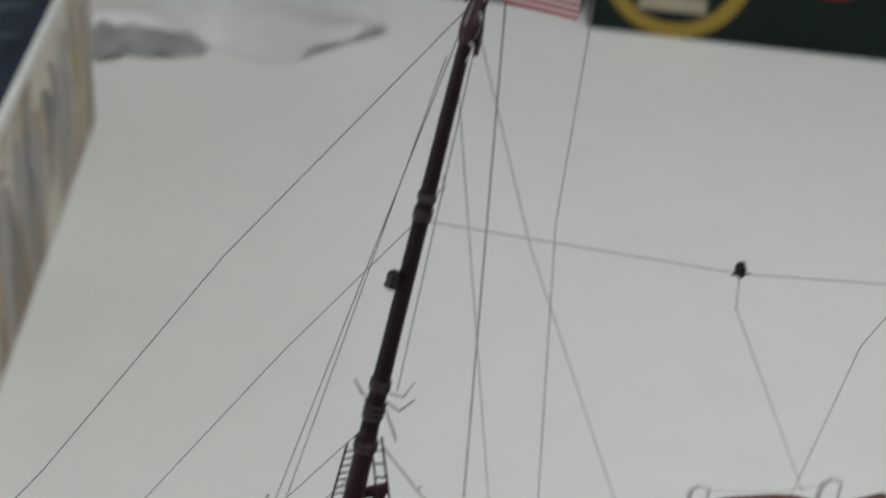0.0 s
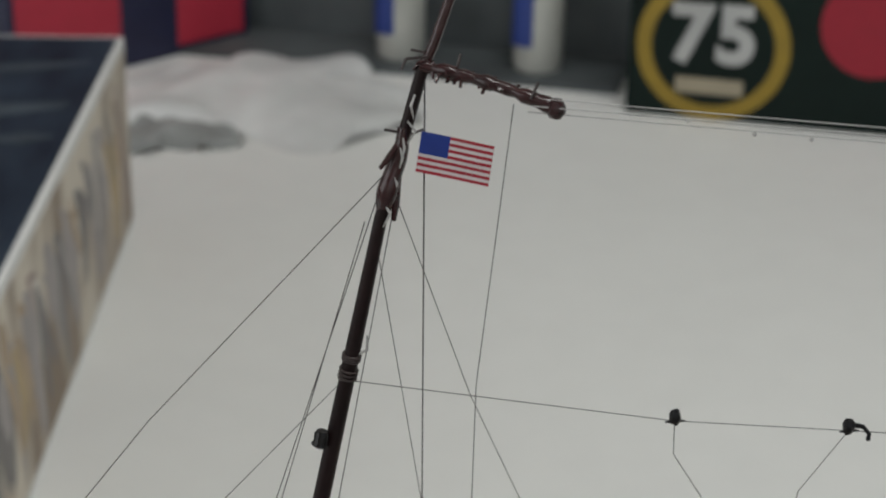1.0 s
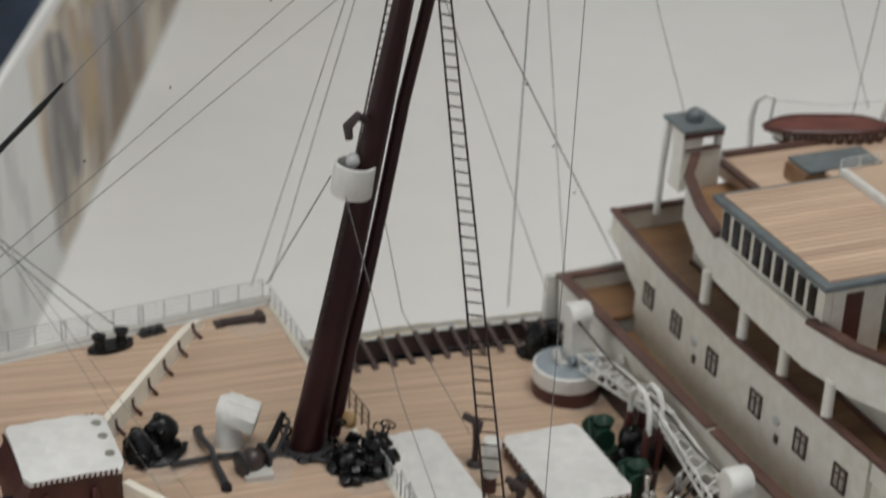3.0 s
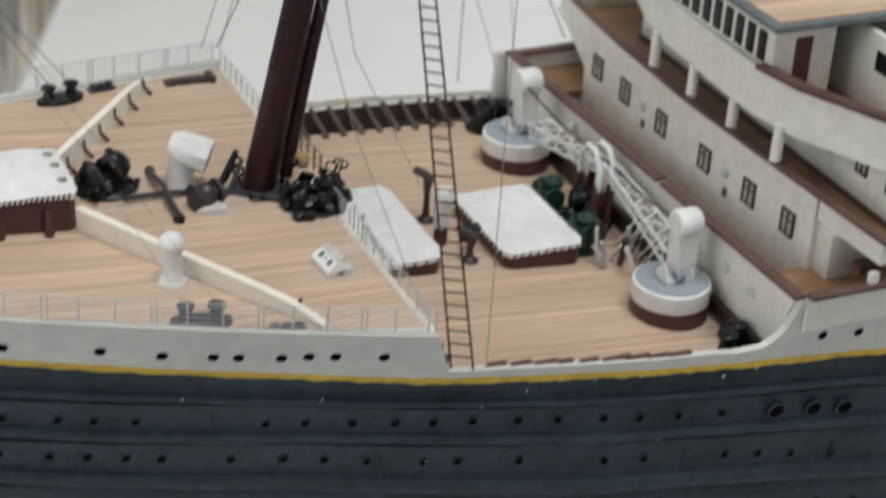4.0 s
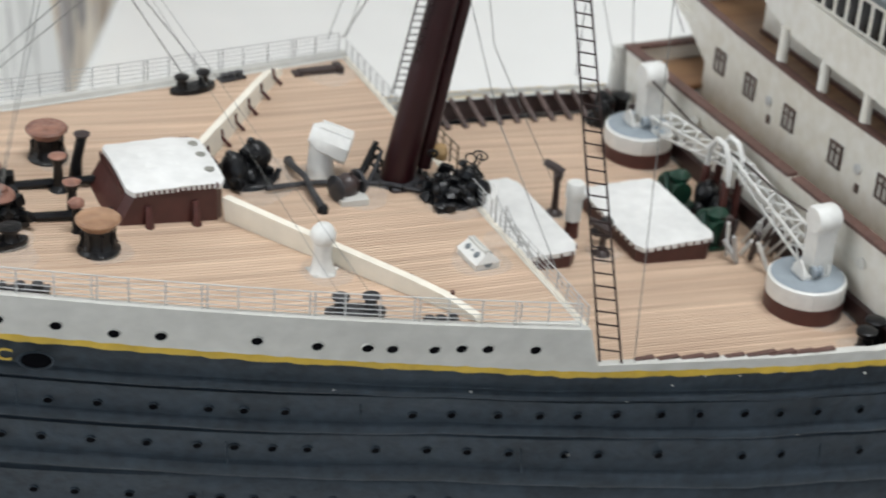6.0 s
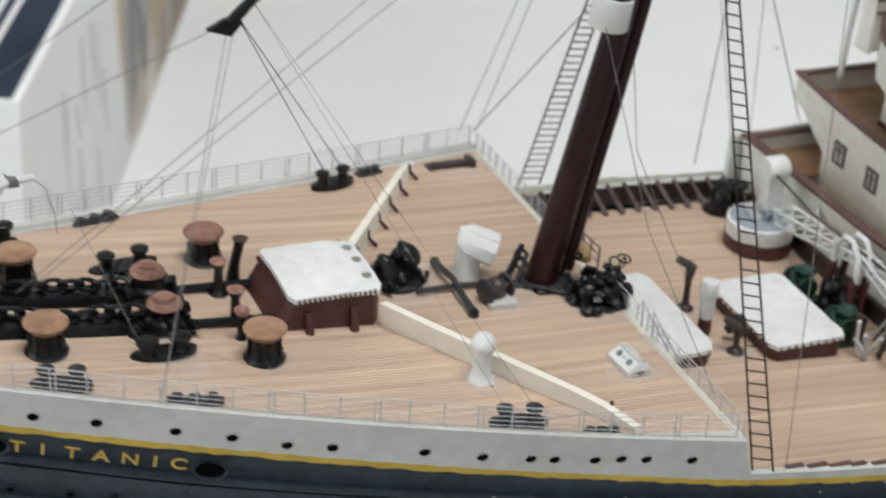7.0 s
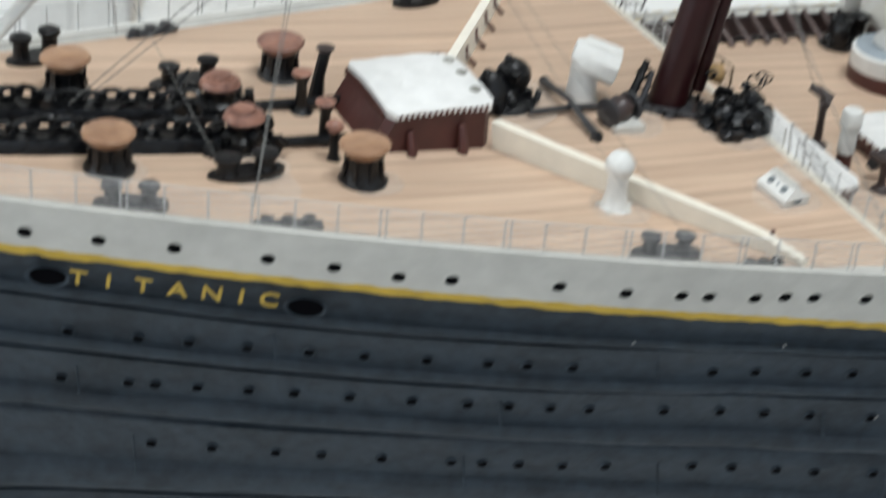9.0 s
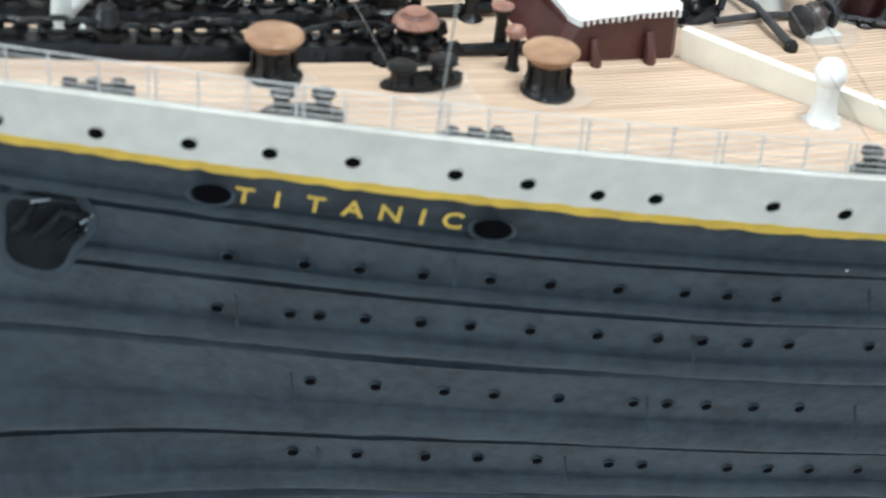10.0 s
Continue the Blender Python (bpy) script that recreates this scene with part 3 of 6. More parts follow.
def planks(parent, y0, y1, start, end, top, thick=0.03, mat=PLANK, pitch=PITCH, gap=0.0075, stations=10):
    """Single planks from y0 to y1; start and end give each edge's x, top the height."""
    n = int(round((y1 - y0) / pitch))
    for i in range(n):
        a, b = y0 + i * pitch + gap / 2, y0 + (i + 1) * pitch - gap / 2
        sa, sb, ea, eb = start(a), start(b), end(a), end(b)
        if ea - sa < 0.1 and eb - sb < 0.1:
            continue
        rows = []
        for k in range(stations + 1):
            u = k / stations
            xa, xb = sa + (ea - sa) * u, sb + (eb - sb) * u
            rows.append([(xa, a, top(xa)), (xb, b, top(xb))])
        part("plank", M().slab(rows, (0, 0, -thick)), mat, parent)


def bow_edge(y):
    lo, hi = NOSE + 0.2, 0.0
    for _ in range(30):
        mid = (lo + hi) / 2
        if deck_half(mid) > abs(y):
            hi = mid
        else:
            lo = mid
    return hi

# forecastle break: white bulkhead between forecastle and well deck
part("break_bulkhead", M().slab([[(0.0, -2.62, well(0) - 0.02), (0.0, 2.62, well(0) - 0.02)], [(0.0, -2.95, -0.005), (0.0, 2.95, -0.005)]], (-0.05, 0, 0)), WALL_WHITE, hull, "white bulkhead at the deck step")
part("deck_edge", M().box(-0.03, 0.012, -2.98, 2.98, -0.012, 0.010, 0.004), CREAM, hull, "white edging at the deck step")
part("well_bed", M().slab([[(0.0, -2.6, well(0) - 0.02), (0.0, 2.6, well(0) - 0.02)], [(3.7, -2.95, well(3.7) - 0.02), (3.7, 2.95, well(3.7) - 0.02)]], (0, 0, -0.04)), SEAM, hull, "dark seams under the planking")

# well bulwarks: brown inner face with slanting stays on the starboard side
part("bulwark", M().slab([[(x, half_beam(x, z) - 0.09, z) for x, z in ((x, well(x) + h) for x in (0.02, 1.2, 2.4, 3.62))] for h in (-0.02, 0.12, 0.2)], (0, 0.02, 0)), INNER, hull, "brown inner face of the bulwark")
stay = M().tube([(0.07, -0.30, 0.0), (0.02, -0.14, 0.12), (-0.03, 0.0, 0.25)], [0.036, 0.030, 0.028], 6).mesh("stay", STAY)
for i in range(15):
    x = 0.16 + i * 0.235
    shared("stay", stay, hull, x, half_beam(x, well(x) + 0.15) - 0.09, well(x))
part("bulwark", M().slab([[(x, -half_beam(x, z) + 0.09, z) for x, z in ((x, well(x) + h) for x in (0.1, 1.2, 2.4, 3.62))] for h in (-0.02, 0.14, 0.26)], (0, -0.02, 0)), CAP, hull, "brown inner face of the bulwark")
rng = random.Random(3)
for i in range(9):
    x = 0.55 + i * 0.22
    part("cap_piece", M().box(x, x + rng.uniform(0.16, 0.30), -half_beam(x, -0.5) + 0.03, -half_beam(x, -0.5) + 0.085, side_top(x) - 0.02, side_top(x) + rng.uniform(0.003, 0.012), 0.004), CAP, hull)


# ---- guard rails ----
def rail_run(name, pts, height, label, posts, bars=4, lean=0.0, group="deck guard rails", mat=STEEL, r=0.0058, doubled=0):
    """Thin metal guard rail along points: single stanchions and single bars."""
    ob = thing(name, pts[0], label, "guard rail", group)
    o = Vector(pts[0])
    ps = [Vector(p) - o for p in pts]
    lens = [0.0]
    for a, b in zip(ps, ps[1:]):
        lens.append(lens[-1] + (b - a).length)

    def at(s):
        return Vector([np.interp(s, lens, [p[k] for p in ps]) for k in range(3)])
    for i in range(posts):
        p = at(lens[-1] * i / (posts - 1))
        part("stanchion", M().tube([p, p + Vector((0, 0, height))], r * 1.25, 5), mat, ob)
        if doubled and i % doubled == 1:
            p = at(lens[-1] * i / (posts - 1) + 0.045)
            part("stanchion", M().tube([p, p + Vector((0, 0, height))], r * 1.25, 5), mat, ob)
    for k in range(bars):
        h = height * (k + 1) / bars
        part("bar", M().tube([p + Vector((0, 0, h)) for p in ps], r * (1.0 if k == bars - 1 else 0.75), 5), mat, ob)
    return ob


def edge_points(side, a, b, n):
    return [(x, side * (half_beam(x, gunwale(x)) - 0.035), side_top(x, side)) for x in [a + (b - a) * i / (n - 1) for i in range(n)]]


rail_run("guard_rail", edge_points(-1, -8.6, -0.08, 40), 0.235, "fine light grey metal guard rail on the port deck edge", 31, 5, doubled=3)
rail_run("guard_rail", edge_points(1, -8.6, -0.08, 40), 0.235, "fine light grey metal guard rail on the starboard deck edge", 31, 5, doubled=3)
rail_run("guard_rail", [(0.0, 2.98, 0.0), (0.0, 0.95, 0.0)], 0.2, "fine light grey guard rail at the deck step", 12)
rail_run("guard_rail", [(0.06, 0.92, 0.0), (0.10, 0.10, 0.0)], 0.25, "dusty brass-brown guard rail at the deck step by the mast", 6, 3, mat=RAIL_BROWN, r=0.009)
rail_run("guard_rail", [(0.0, -0.35, 0.0), (0.0, -0.95, 0.0)], 0.2, "short light grey guard rail at the deck step", 4)
rail_run("guard_rail", [(0.0, -1.15, 0.0), (0.0, -2.98, 0.0)], 0.2, "light grey guard rail at the deck step", 10)
# loose bent ends at the stair gap
gate = thing("bent_rail_end", (0.0, -1.05, 0.0), "bent light grey rail ends at the stair opening", "guard rail", "deck guard rails")
for dy in (0.0, -0.22):
    part("bar", M().tube([(0, dy, 0), (0.02, dy + 0.06, 0.26), (0.05, dy - 0.12, 0.12), (0.16, dy - 0.3, -0.12)], 0.012, 6), STEEL, gate)

# ---- breakwater ----
bw = thing("breakwater", (-2.4, 0, deck_z(-2.4)), "cream V-shaped breakwater with small brown knees", "breakwater")
for s in (-1, 1):
    a, b = Vector((-2.5, s * 0.52, 0)), Vector((-0.92, s * 2.7, 0))
    rows = []
    for k in range(9):
        p = a + (b - a) * (k / 8)
        z = deck_z(p.x)
        h = lin(k / 8, (0, 0.85, 1.0), (0.25, 0.17, 0.06))
        rows.append([(p.x + 2.4, p.y, z - deck_z(-2.4) - 0.01), (p.x + 2.4 - 0.03, p.y, z - deck_z(-2.4) + h)])
    part("plate", M().slab(rows, (0.075, -s * 0.03, 0)), CREAM, bw)
    for k in range(6):
        p = a + (b - a) * ((k + 0.6) / 6.3)
        z = deck_z(p.x) - deck_z(-2.4)
        q = Vector((0.81, -s * 0.586, 0))
        part("knee", M().tube([(p.x + 2.4 + q.x * 0.16, p.y + q.y * 0.16, z), (p.x + 2.4 + q.x * 0.07, p.y + q.y * 0.07, z + 0.08), (p.x + 2.4 + q.x * 0.06, p.y + q.y * 0.06, z + 0.17)], 0.02, 5), COAMING, bw)


# ---- hatches ----
def hatch(name, x0, x1, yn, z0, z1, label, cut=0.0, arch=0.0, cleats=(10, 12), coam_in=0.02, far=None, rake=0.0):
    """A coaming with a white cover; cut bevels the corners in plan, arch bows the cover."""
    cx = (x0 + x1) / 2
    yp = far if far is not None else yn
    ob = thing(name, (cx, 0, z0), label, "hatch")
    w = (x1 - x0) / 2
    h = z1 - z0
    def outline(g, c):
        return [(-w + g + c, -yn + g), (w - g - c, -yn + g), (w - g, -yn + g + c), (w - g, yp - g - c), (w - g - c, yp - g), (-w + g + c, yp - g), (-w + g, yp - g - c), (-w + g, -yn + g + c)]
    top = outline(coam_in, cut + 0.02)
    low = [(x - (rake if x < 0 else 0.0), y * (1.0 + rake * 0.12)) for x, y in top]
    n = len(top)
    part("coaming", M().add([(x, y, 0) for x, y in low] + [(x, y, h - 0.02) for x, y in top], [tuple(reversed(range(n))), tuple(range(n, 2 * n))] + [(i, (i + 1) % n, n + (i + 1) % n, n + i) for i in range(n)]), COAMING, ob, "dark red-brown coaming")
    rows = []
    nx, ny = 12, 12
    for i in range(nx + 1):
        row = []
        for j in range(ny + 1):
            u, v = i / nx * 2 - 1, j / ny
            y = -yn + (yn + yp) * v
            lim = w
            d = min(y + yn, yp - y)
            if d < cut:
                lim = w - (cut - d)
            row.append((u * lim, y, h + arch * (1 - (2 * v - 1) ** 2) - arch * 0.6 * max(0, u) ** 3 + 0.004 * math.sin(9 * u + 4 * v)))
        rows.append(row)
    part("cover", M().slab(rows, (0, 0, -0.05)), LID, ob, "white tarpaulin cover")
    cl = M().box(-0.011, 0.011, -0.012, 0.012, -0.028, 0.022, 0.004).mesh("cleat", COAMING)
    ns, nl = cleats
    for i in range(nl):
        x = -w + 0.06 + cut * 0.6 + (2 * w - 0.12 - cut * 1.2) * i / (nl - 1)
        shared("cleat", cl, ob, x, -yn + 0.004, h - 0.035)
        shared("cleat", cl, ob, x, yp - 0.004, h - 0.035)
    for i in range(ns):
        y = -yn + 0.06 + cut + (yn + yp - 0.12 - 2 * cut) * i / (ns - 1)
        shared("cleat", cl, ob, -w - 0.006 - rake * 0.08, y, h - 0.030)
        shared("cleat", cl, ob, w - 0.004, y, h - 0.035)
    return ob


h1 = hatch("cargo_hatch", -3.40, -2.48, 0.50, deck_z(-2.9) - 0.03, 0.535, "forward hatch with white arched cover and red-brown sides", 0.05, 0.05, (18, 16), rake=0.22)
for x in (-0.28, 0.16):
    part("buttress", M().tube([(x, -0.56, 0.0), (x, -0.56, 0.1), (x, -0.50, 0.24)], [0.05, 0.04, 0.03], 6), COAMING, h1, "red-brown buttress")
for y in (-0.28, 0.0, 0.26):
    top_z = 0.535 - (deck_z(-2.9) - 0.03) + 0.05 * (1 - (y / 0.5) ** 2) - 0.015
    part("stud", M().lathe([(0.048, 0), (0.048, 0.010), (0.036, 0.013), (0.033, 0.009), (0.0, 0.009)], (0.36, y, top_z), 14), OLIVE, h1, "grey-green round stud")
part("panel", M().box(-0.2, 0.12, -0.16, 0.16, 0.435, 0.45, 0.006), LID, h1)
hatch("cargo_hatch", 0.12, 1.20, 0.66, well(0.7) - 0.02, -0.69, "well deck hatch with snowy white cover and brown coaming", 0.08, 0.0, (10, 8), far=1.0)
hatch("cargo_hatch", 1.84, 2.76, 0.70, well(2.3) - 0.03, -0.77, "aft well deck hatch with white cover and brown coaming", 0.06, 0.0, (12, 9))


# ---- deck fittings ----
def capstan(x, y, label, top=0.24, r=0.18, tall=0.34, mat=COPPER):
    ob = thing("capstan", (x, y, deck_z(x)), label, "capstan", "capstans on the foredeck")
    k = r / 0.2
    part("base", M().lathe([(0.21 * k, 0), (0.215 * k, 0.03), (0.19 * k, 0.05), (0.185 * k, 0.07)], n=18), BLACK, ob, "glossy black base")
    part("barrel", M().lathe([(0.185 * k, 0.06), (0.165 * k, 0.10), (0.15 * k, tall * 0.45), (0.155 * k, tall * 0.74)], n=18), BLACK, ob, "glossy black barrel")
    for i in range(8):
        a = i * math.pi / 4
        part("whelp", M().tube([(0.18 * k * math.cos(a), 0.18 * k * math.sin(a), 0.07), (0.16 * k * math.cos(a), 0.16 * k * math.sin(a), tall * 0.4), (0.165 * k * math.cos(a), 0.165 * k * math.sin(a), tall * 0.64)], 0.016, 5), BLACK, ob)
    part("head", M().lathe([(0.15 * k, tall * 0.70), (0.19 * k, tall * 0.82), (0.218 * k, tall * 0.90), (0.222 * k, tall * 0.95), (0.205 * k, tall * 1.0), (0.12 * k, tall * 1.015), (0.01, tall * 1.02)], n=22), mat, ob, "brown domed head")
    return ob


capstan(-3.78, -0.93, "black capstan with tan-brown head beside the hatch", tall=0.34)
capstan(-3.80, 0.93, "black capstan with reddish brown head beside the hatch", tall=0.34, mat=PINKISH)
capstan(-5.66, -0.64, "black capstan with tan-brown head by the chain run", tall=0.33)
capstan(-5.66, 0.64, "black capstan with brown head by the far chain run", tall=0.33)


def bollards(x, y, turn, label, mat=BLACK, gap=0.13, r=0.062, tall=0.2):
    ob = thing("bollard_pair", (x, y, deck_z(x)), label, "bollards", "mooring bollards", turn=turn)
    part("bed", M().prism([(gap * 1.0 * math.cos(a) * 2.05, 0.115 * math.sin(a)) for a in [2 * math.pi * i / 18 for i in range(18)]], 0, 0.055), mat, ob)
    for s in (-1, 1):
        part("post", M().lathe([(r * 1.1, 0.05), (r * 0.9, 0.08), (r * 0.85, tall * 0.75), (r * 1.25, tall * 0.85), (r * 1.25, tall * 0.98), (r * 0.9, tall * 1.04)], (s * gap, 0, 0), 14), mat, ob)
    return ob


bollards(-1.92, -2.36, -14, "dusty black mooring bollards at the port rail", GREY_BLACK)
bollards(-1.95, 2.37, 14, "glossy black mooring bollards at the starboard rail")
bollards(-5.66, -1.22, -17, "dusty black mooring bollards behind the port rail", GREY_BLACK)
bollards(-5.76, 1.24, 18, "glossy black mooring bollards forward on the starboard side", r=0.072, tall=0.25)
bollards(-4.66, -0.78, 2, "black mooring bollards beside the windlass", gap=0.15, r=0.085, tall=0.19)
bollards(-4.62, 0.82, 8, "black mooring bollards on the far side of the windlass", gap=0.17, r=0.07)
bollards(0.30, -2.45, 80, "small grey-black bollards at the deck step", GREY_BLACK, 0.10, 0.06, 0.26).location.z = well(0.28) * CM
bollards(3.34, -2.66, 35, "black bollards under the superstructure wall", BLACK, 0.12, 0.085, 0.29).location.z = well(3.25) * CM
bollards(3.35, 2.75, 10, "black bollards in the far corner of the well deck", BLACK, 0.12, 0.09, 0.3).location.z = well(3.35) * CM


def fairlead(x, y, turn, label, long=0.26):
    ob = thing("fairlead", (x, y, deck_z(x)), label, "fairlead", "fairleads", turn=turn)
    part("bed", M().box(-long, long, -0.06, 0.06, 0, 0.03, 0.01), GREY_BLACK, ob)
    for s in (-0.6, 0.0, 0.6):
        part("roller", M().lathe([(0.05, 0.03), (0.04, 0.05), (0.05, 0.075)], (s * long, 0, 0), 10), GREY_BLACK, ob)


fairlead(-1.25, -2.66, -12, "flat grey-black fairlead behind the rail", 0.17)
fairlead(-1.45, 2.6, 12, "flat grey-black fairlead behind the rail", 0.15)
fairlead(-4.66, 1.80, 16, "flat dark fairlead at the starboard edge", 0.25)
fairlead(-4.6, -1.55, -16, "flat dark fairlead at the port edge", 0.25)
fairlead(-6.9, -0.85, -20, "flat dark fairlead near the bow", 0.25)

box_low = thing("deck_locker", (-0.35, 2.62, 0), "low dark brown locker in the starboard deck corner", "locker")
part("body", M().box(-0.34, 0.1, -0.06, 0.06, 0.0, 0.07, 0.012), DARK_STEEL, box_low)
part("end", M().box(-0.4, -0.3, -0.08, 0.08, 0.0, 0.05, 0.012), DARK_STEEL, box_low)
part("end", M().box(0.08, 0.16, -0.09, 0.09, 0.0, 0.09, 0.012), DARK_STEEL, box_low)


# ventilators
def cowl_vent():
    ob = thing("ventilator", (-1.29, 0.27, deck_z(-1.29)), "white ventilator with a square hooded cowl", "ventilator")
    part("trunk", M().lathe([(0.15, 0), (0.135, 0.03), (0.12, 0.2), (0.115, 0.32)], n=20), WHITE, ob)
    sect = [(-0.17, -0.08), (-0.17, 0.06), (-0.085, 0.16), (0.085, 0.16), (0.17, 0.06), (0.17, -0.08), (0.09, -0.15), (-0.09, -0.15)]
    rows = []
    for x, k, dz in ((-0.2, 0.55, 0.02), (-0.1, 0.92, 0.0), (0.2, 1.0, -0.02), (0.225, 0.95, -0.02)):
        rows.append([(x, y * k, z * k + dz) for y, z in sect])
    n = len(sect)
    hood = M().add([p for r in rows for p in r], [(j * n + i, j * n + (i + 1) % n, (j + 1) * n + (i + 1) % n, (j + 1) * n + i) for j in range(3) for i in range(n)] + [tuple(range(n)), tuple(range(3 * n, 4 * n))])
    part("hood", hood.turned(Matrix.Translation((0.07, -0.03, 0.375)) @ Matrix.Rotation(radians(-30), 4, "Z") @ Matrix.Rotation(radians(14), 4, "Y") @ Matrix.Scale(0.94, 4)), WHITE, ob)
    part("mouth_plate", M().add([(0.226, y * 0.8, z * 0.8 - 0.02) for y, z in sect] + [(0.232, y * 0.8, z * 0.8 - 0.02) for y, z in sect], [tuple(range(n)), tuple(range(n, 2 * n))] + [(i, (i + 1) % n, n + (i + 1) % n, n + i) for i in range(n)]).turned(Matrix.Translation((0.07, -0.03, 0.375)) @ Matrix.Rotation(radians(-30), 4, "Z") @ Matrix.Rotation(radians(14), 4, "Y") @ Matrix.Scale(0.94, 4)), BAND, ob, "pale grey mouth plate")
    for y in (-0.085, 0.085):
        part("seam_rib", M().tube([(-0.12, y * 0.95, 0.155), (0.22, y, 0.142)], 0.008, 5).turned(Matrix.Translation((0.07, -0.03, 0.375)) @ Matrix.Rotation(radians(-30), 4, "Z") @ Matrix.Rotation(radians(14), 4, "Y") @ Matrix.Scale(0.94, 4)), WHITE, ob)
    return ob


cowl_vent()
v = thing("ventilator", (-1.94, -1.58, deck_z(-1.94)), "white mushroom ventilator with a round head over the breakwater", "ventilator")
part("trunk", M().lathe([(0.13, 0), (0.105, 0.03), (0.08, 0.16), (0.085, 0.32)], n=18), WHITE, v)
part("head", M().ball((0, 0, 0.37), 0.115, 18, 1.05, 0.03, 2), WHITE, v)
for k in range(5):
    part("glue_blob", M().ball((0.12 * math.cos(k * 1.3), 0.12 * math.sin(k * 1.3), 0.01), 0.032, 8, 0.5, 0.2, k), BAND, v, "clear glue blob")
v = thing("ventilator", (1.42, 0.0, well(1.42)), "small white post ventilator with a brown foot", "ventilator")
part("foot", M().lathe([(0.075, 0), (0.07, 0.22)], n=14), COAMING, v, "brown foot")
part("trunk", M().lathe([(0.085, 0.2), (0.082, 0.45)], n=14), WHITE, v)
part("head", M().lathe([(0.085, 0.43), (0.10, 0.46), (0.10, 0.60), (0.085, 0.63), (0.02, 0.64)], n=16), WHITE, v)

sk = thing("skylight", (-0.46, -1.68, 0.015), "small white skylight with round dark lights", "skylight", turn=-86)
part("body", M().prism([(-0.19, -0.125), (0.19, -0.125), (0.19, 0.125), (-0.19, 0.125)], 0, 0.07), WHITE, sk)
roof = M()
roof.add([(-0.2, -0.135, 0.07), (0.2, -0.135, 0.07), (0.2, 0.135, 0.07), (-0.2, 0.135, 0.07), (-0.17, 0, 0.18), (0.17, 0, 0.18)], [(0, 1, 5, 4), (2, 3, 4, 5), (1, 2, 5), (3, 0, 4), (3, 2, 1, 0)])
part("roof", roof, WHITE, sk)
for s in (-1, 1):
    for x in (-0.09, 0.09):
        part("light", M().lathe([(0.033, 0), (0.036, 0.010), (0.025, 0.012)], (x, s * 0.068, 0.119), 12, (0, s * 0.63, 0.77)), GREY_DARK, sk, "dark round light")
    part("lid_joint", M().box(-0.006, 0.006, -0.01, 0.01, 0.075, 0.14).turned(Matrix.Translation((0, s * 0.07, 0.0))), GREY, sk)
    part("hinge", M().tube([(-0.17, s * 0.02, 0.178), (0.17, s * 0.02, 0.178)], 0.012, 6), BAND, sk)
    part("end_light", M().lathe([(0.05, 0), (0.05, 0.01)], (s * 0.185, 0.0, 0.075), 10, (s, 0, 0.25)), GREY_DARK, sk, "dark end light")


sk.scale = (0.95, 0.95, 0.95)

# ---- dried clear glue round the fittings ----
GLUE = material("dried_clear_glue", (0.8, 0.76, 0.7), 0.12, vary=0.05, grain=900, blotch=200, bump=1.0)
GLUE.node_tree.nodes["Principled BSDF"].inputs["Alpha"].default_value = 0.16


def glue_film(x, y, z, r, seed, squash=1.0):
    """A thin uneven puddle of clear glue that crept out from under a fitting."""
    rng = random.Random(seed)
    k = [rng.uniform(-1, 1) for _ in range(6)]
    n = 30
    ring = []
    for i in range(n):
        a = 2 * math.pi * i / n
        ring.append((a, r * (1 + 0.10 * k[0] * math.sin(2 * a + k[1]) + 0.12 * k[2] * math.sin(3 * a + 5 * k[3]) + 0.07 * k[4] * math.sin(5 * a + 3 * k[5]))))
    rows = []
    for u, h in ((0.02, 0.012), (0.6, 0.014), (0.9, 0.010), (1.0, 0.003)):
        rows.append([(q * u * math.cos(a), q * u * math.sin(a) * squash, h) for a, q in ring + ring[:1]])
    ob = thing("glue_puddle", (x, y, z), "thin shiny film of dried clear glue on the deck", "glue", "glue puddles")
    part("film", M().grid(rows), GLUE, ob)


for k, (gx, gy, gr) in enumerate(((-1.29, 0.27, 0.26), (-1.94, -1.6, 0.27), (-0.46, -1.68, 0.31), (-2.05, 0.26, 0.5), (-0.2, -0.44, 0.5), (-1.1, -0.2, 0.33), (-3.78, -0.93, 0.28), (-4.66, -0.8, 0.4), (-5.66, -0.64, 0.27), (-0.1, -1.35, 0.16), (-0.35, 2.55, 0.3), (-3.8, 0.93, 0.28))):
    glue_film(gx, gy, deck_z(gx), gr, 60 + k)
for k, (gx, gy, gr) in enumerate(((3.15, -1.78, 0.52), (3.15, 1.76, 0.5), (1.47, 0.5, 0.16), (1.56, -0.43, 0.2), (3.2, -2.7, 0.3))):
    glue_film(gx, gy, well(gx), gr, 80 + k, 0.95)

# ---- winches ----
def lump(c, r, stretch, tilt, seed, n=16):
    """A smooth uneven casting: a ball drawn out, leaning, with broad dents."""
    m = M().ball((0, 0, 0), 1.0, n)
    rng = random.Random(seed)
    k = [rng.uniform(0, 6) for _ in range(4)]
    m.v = [(x * (1 + 0.10 * math.sin(3 * z + k[0]) + 0.06 * math.sin(5 * y + k[1])), y * (1 + 0.10 * math.sin(3 * z + k[2])), z * (1 + 0.06 * math.sin(4 * x + k[3]))) for x, y, z in m.v]
    q = Matrix.Translation(c) @ Euler(tilt).to_matrix().to_4x4() @ Matrix.Diagonal((r * stretch[0], r * stretch[1], r * stretch[2], 1))
    return m.turned(q)


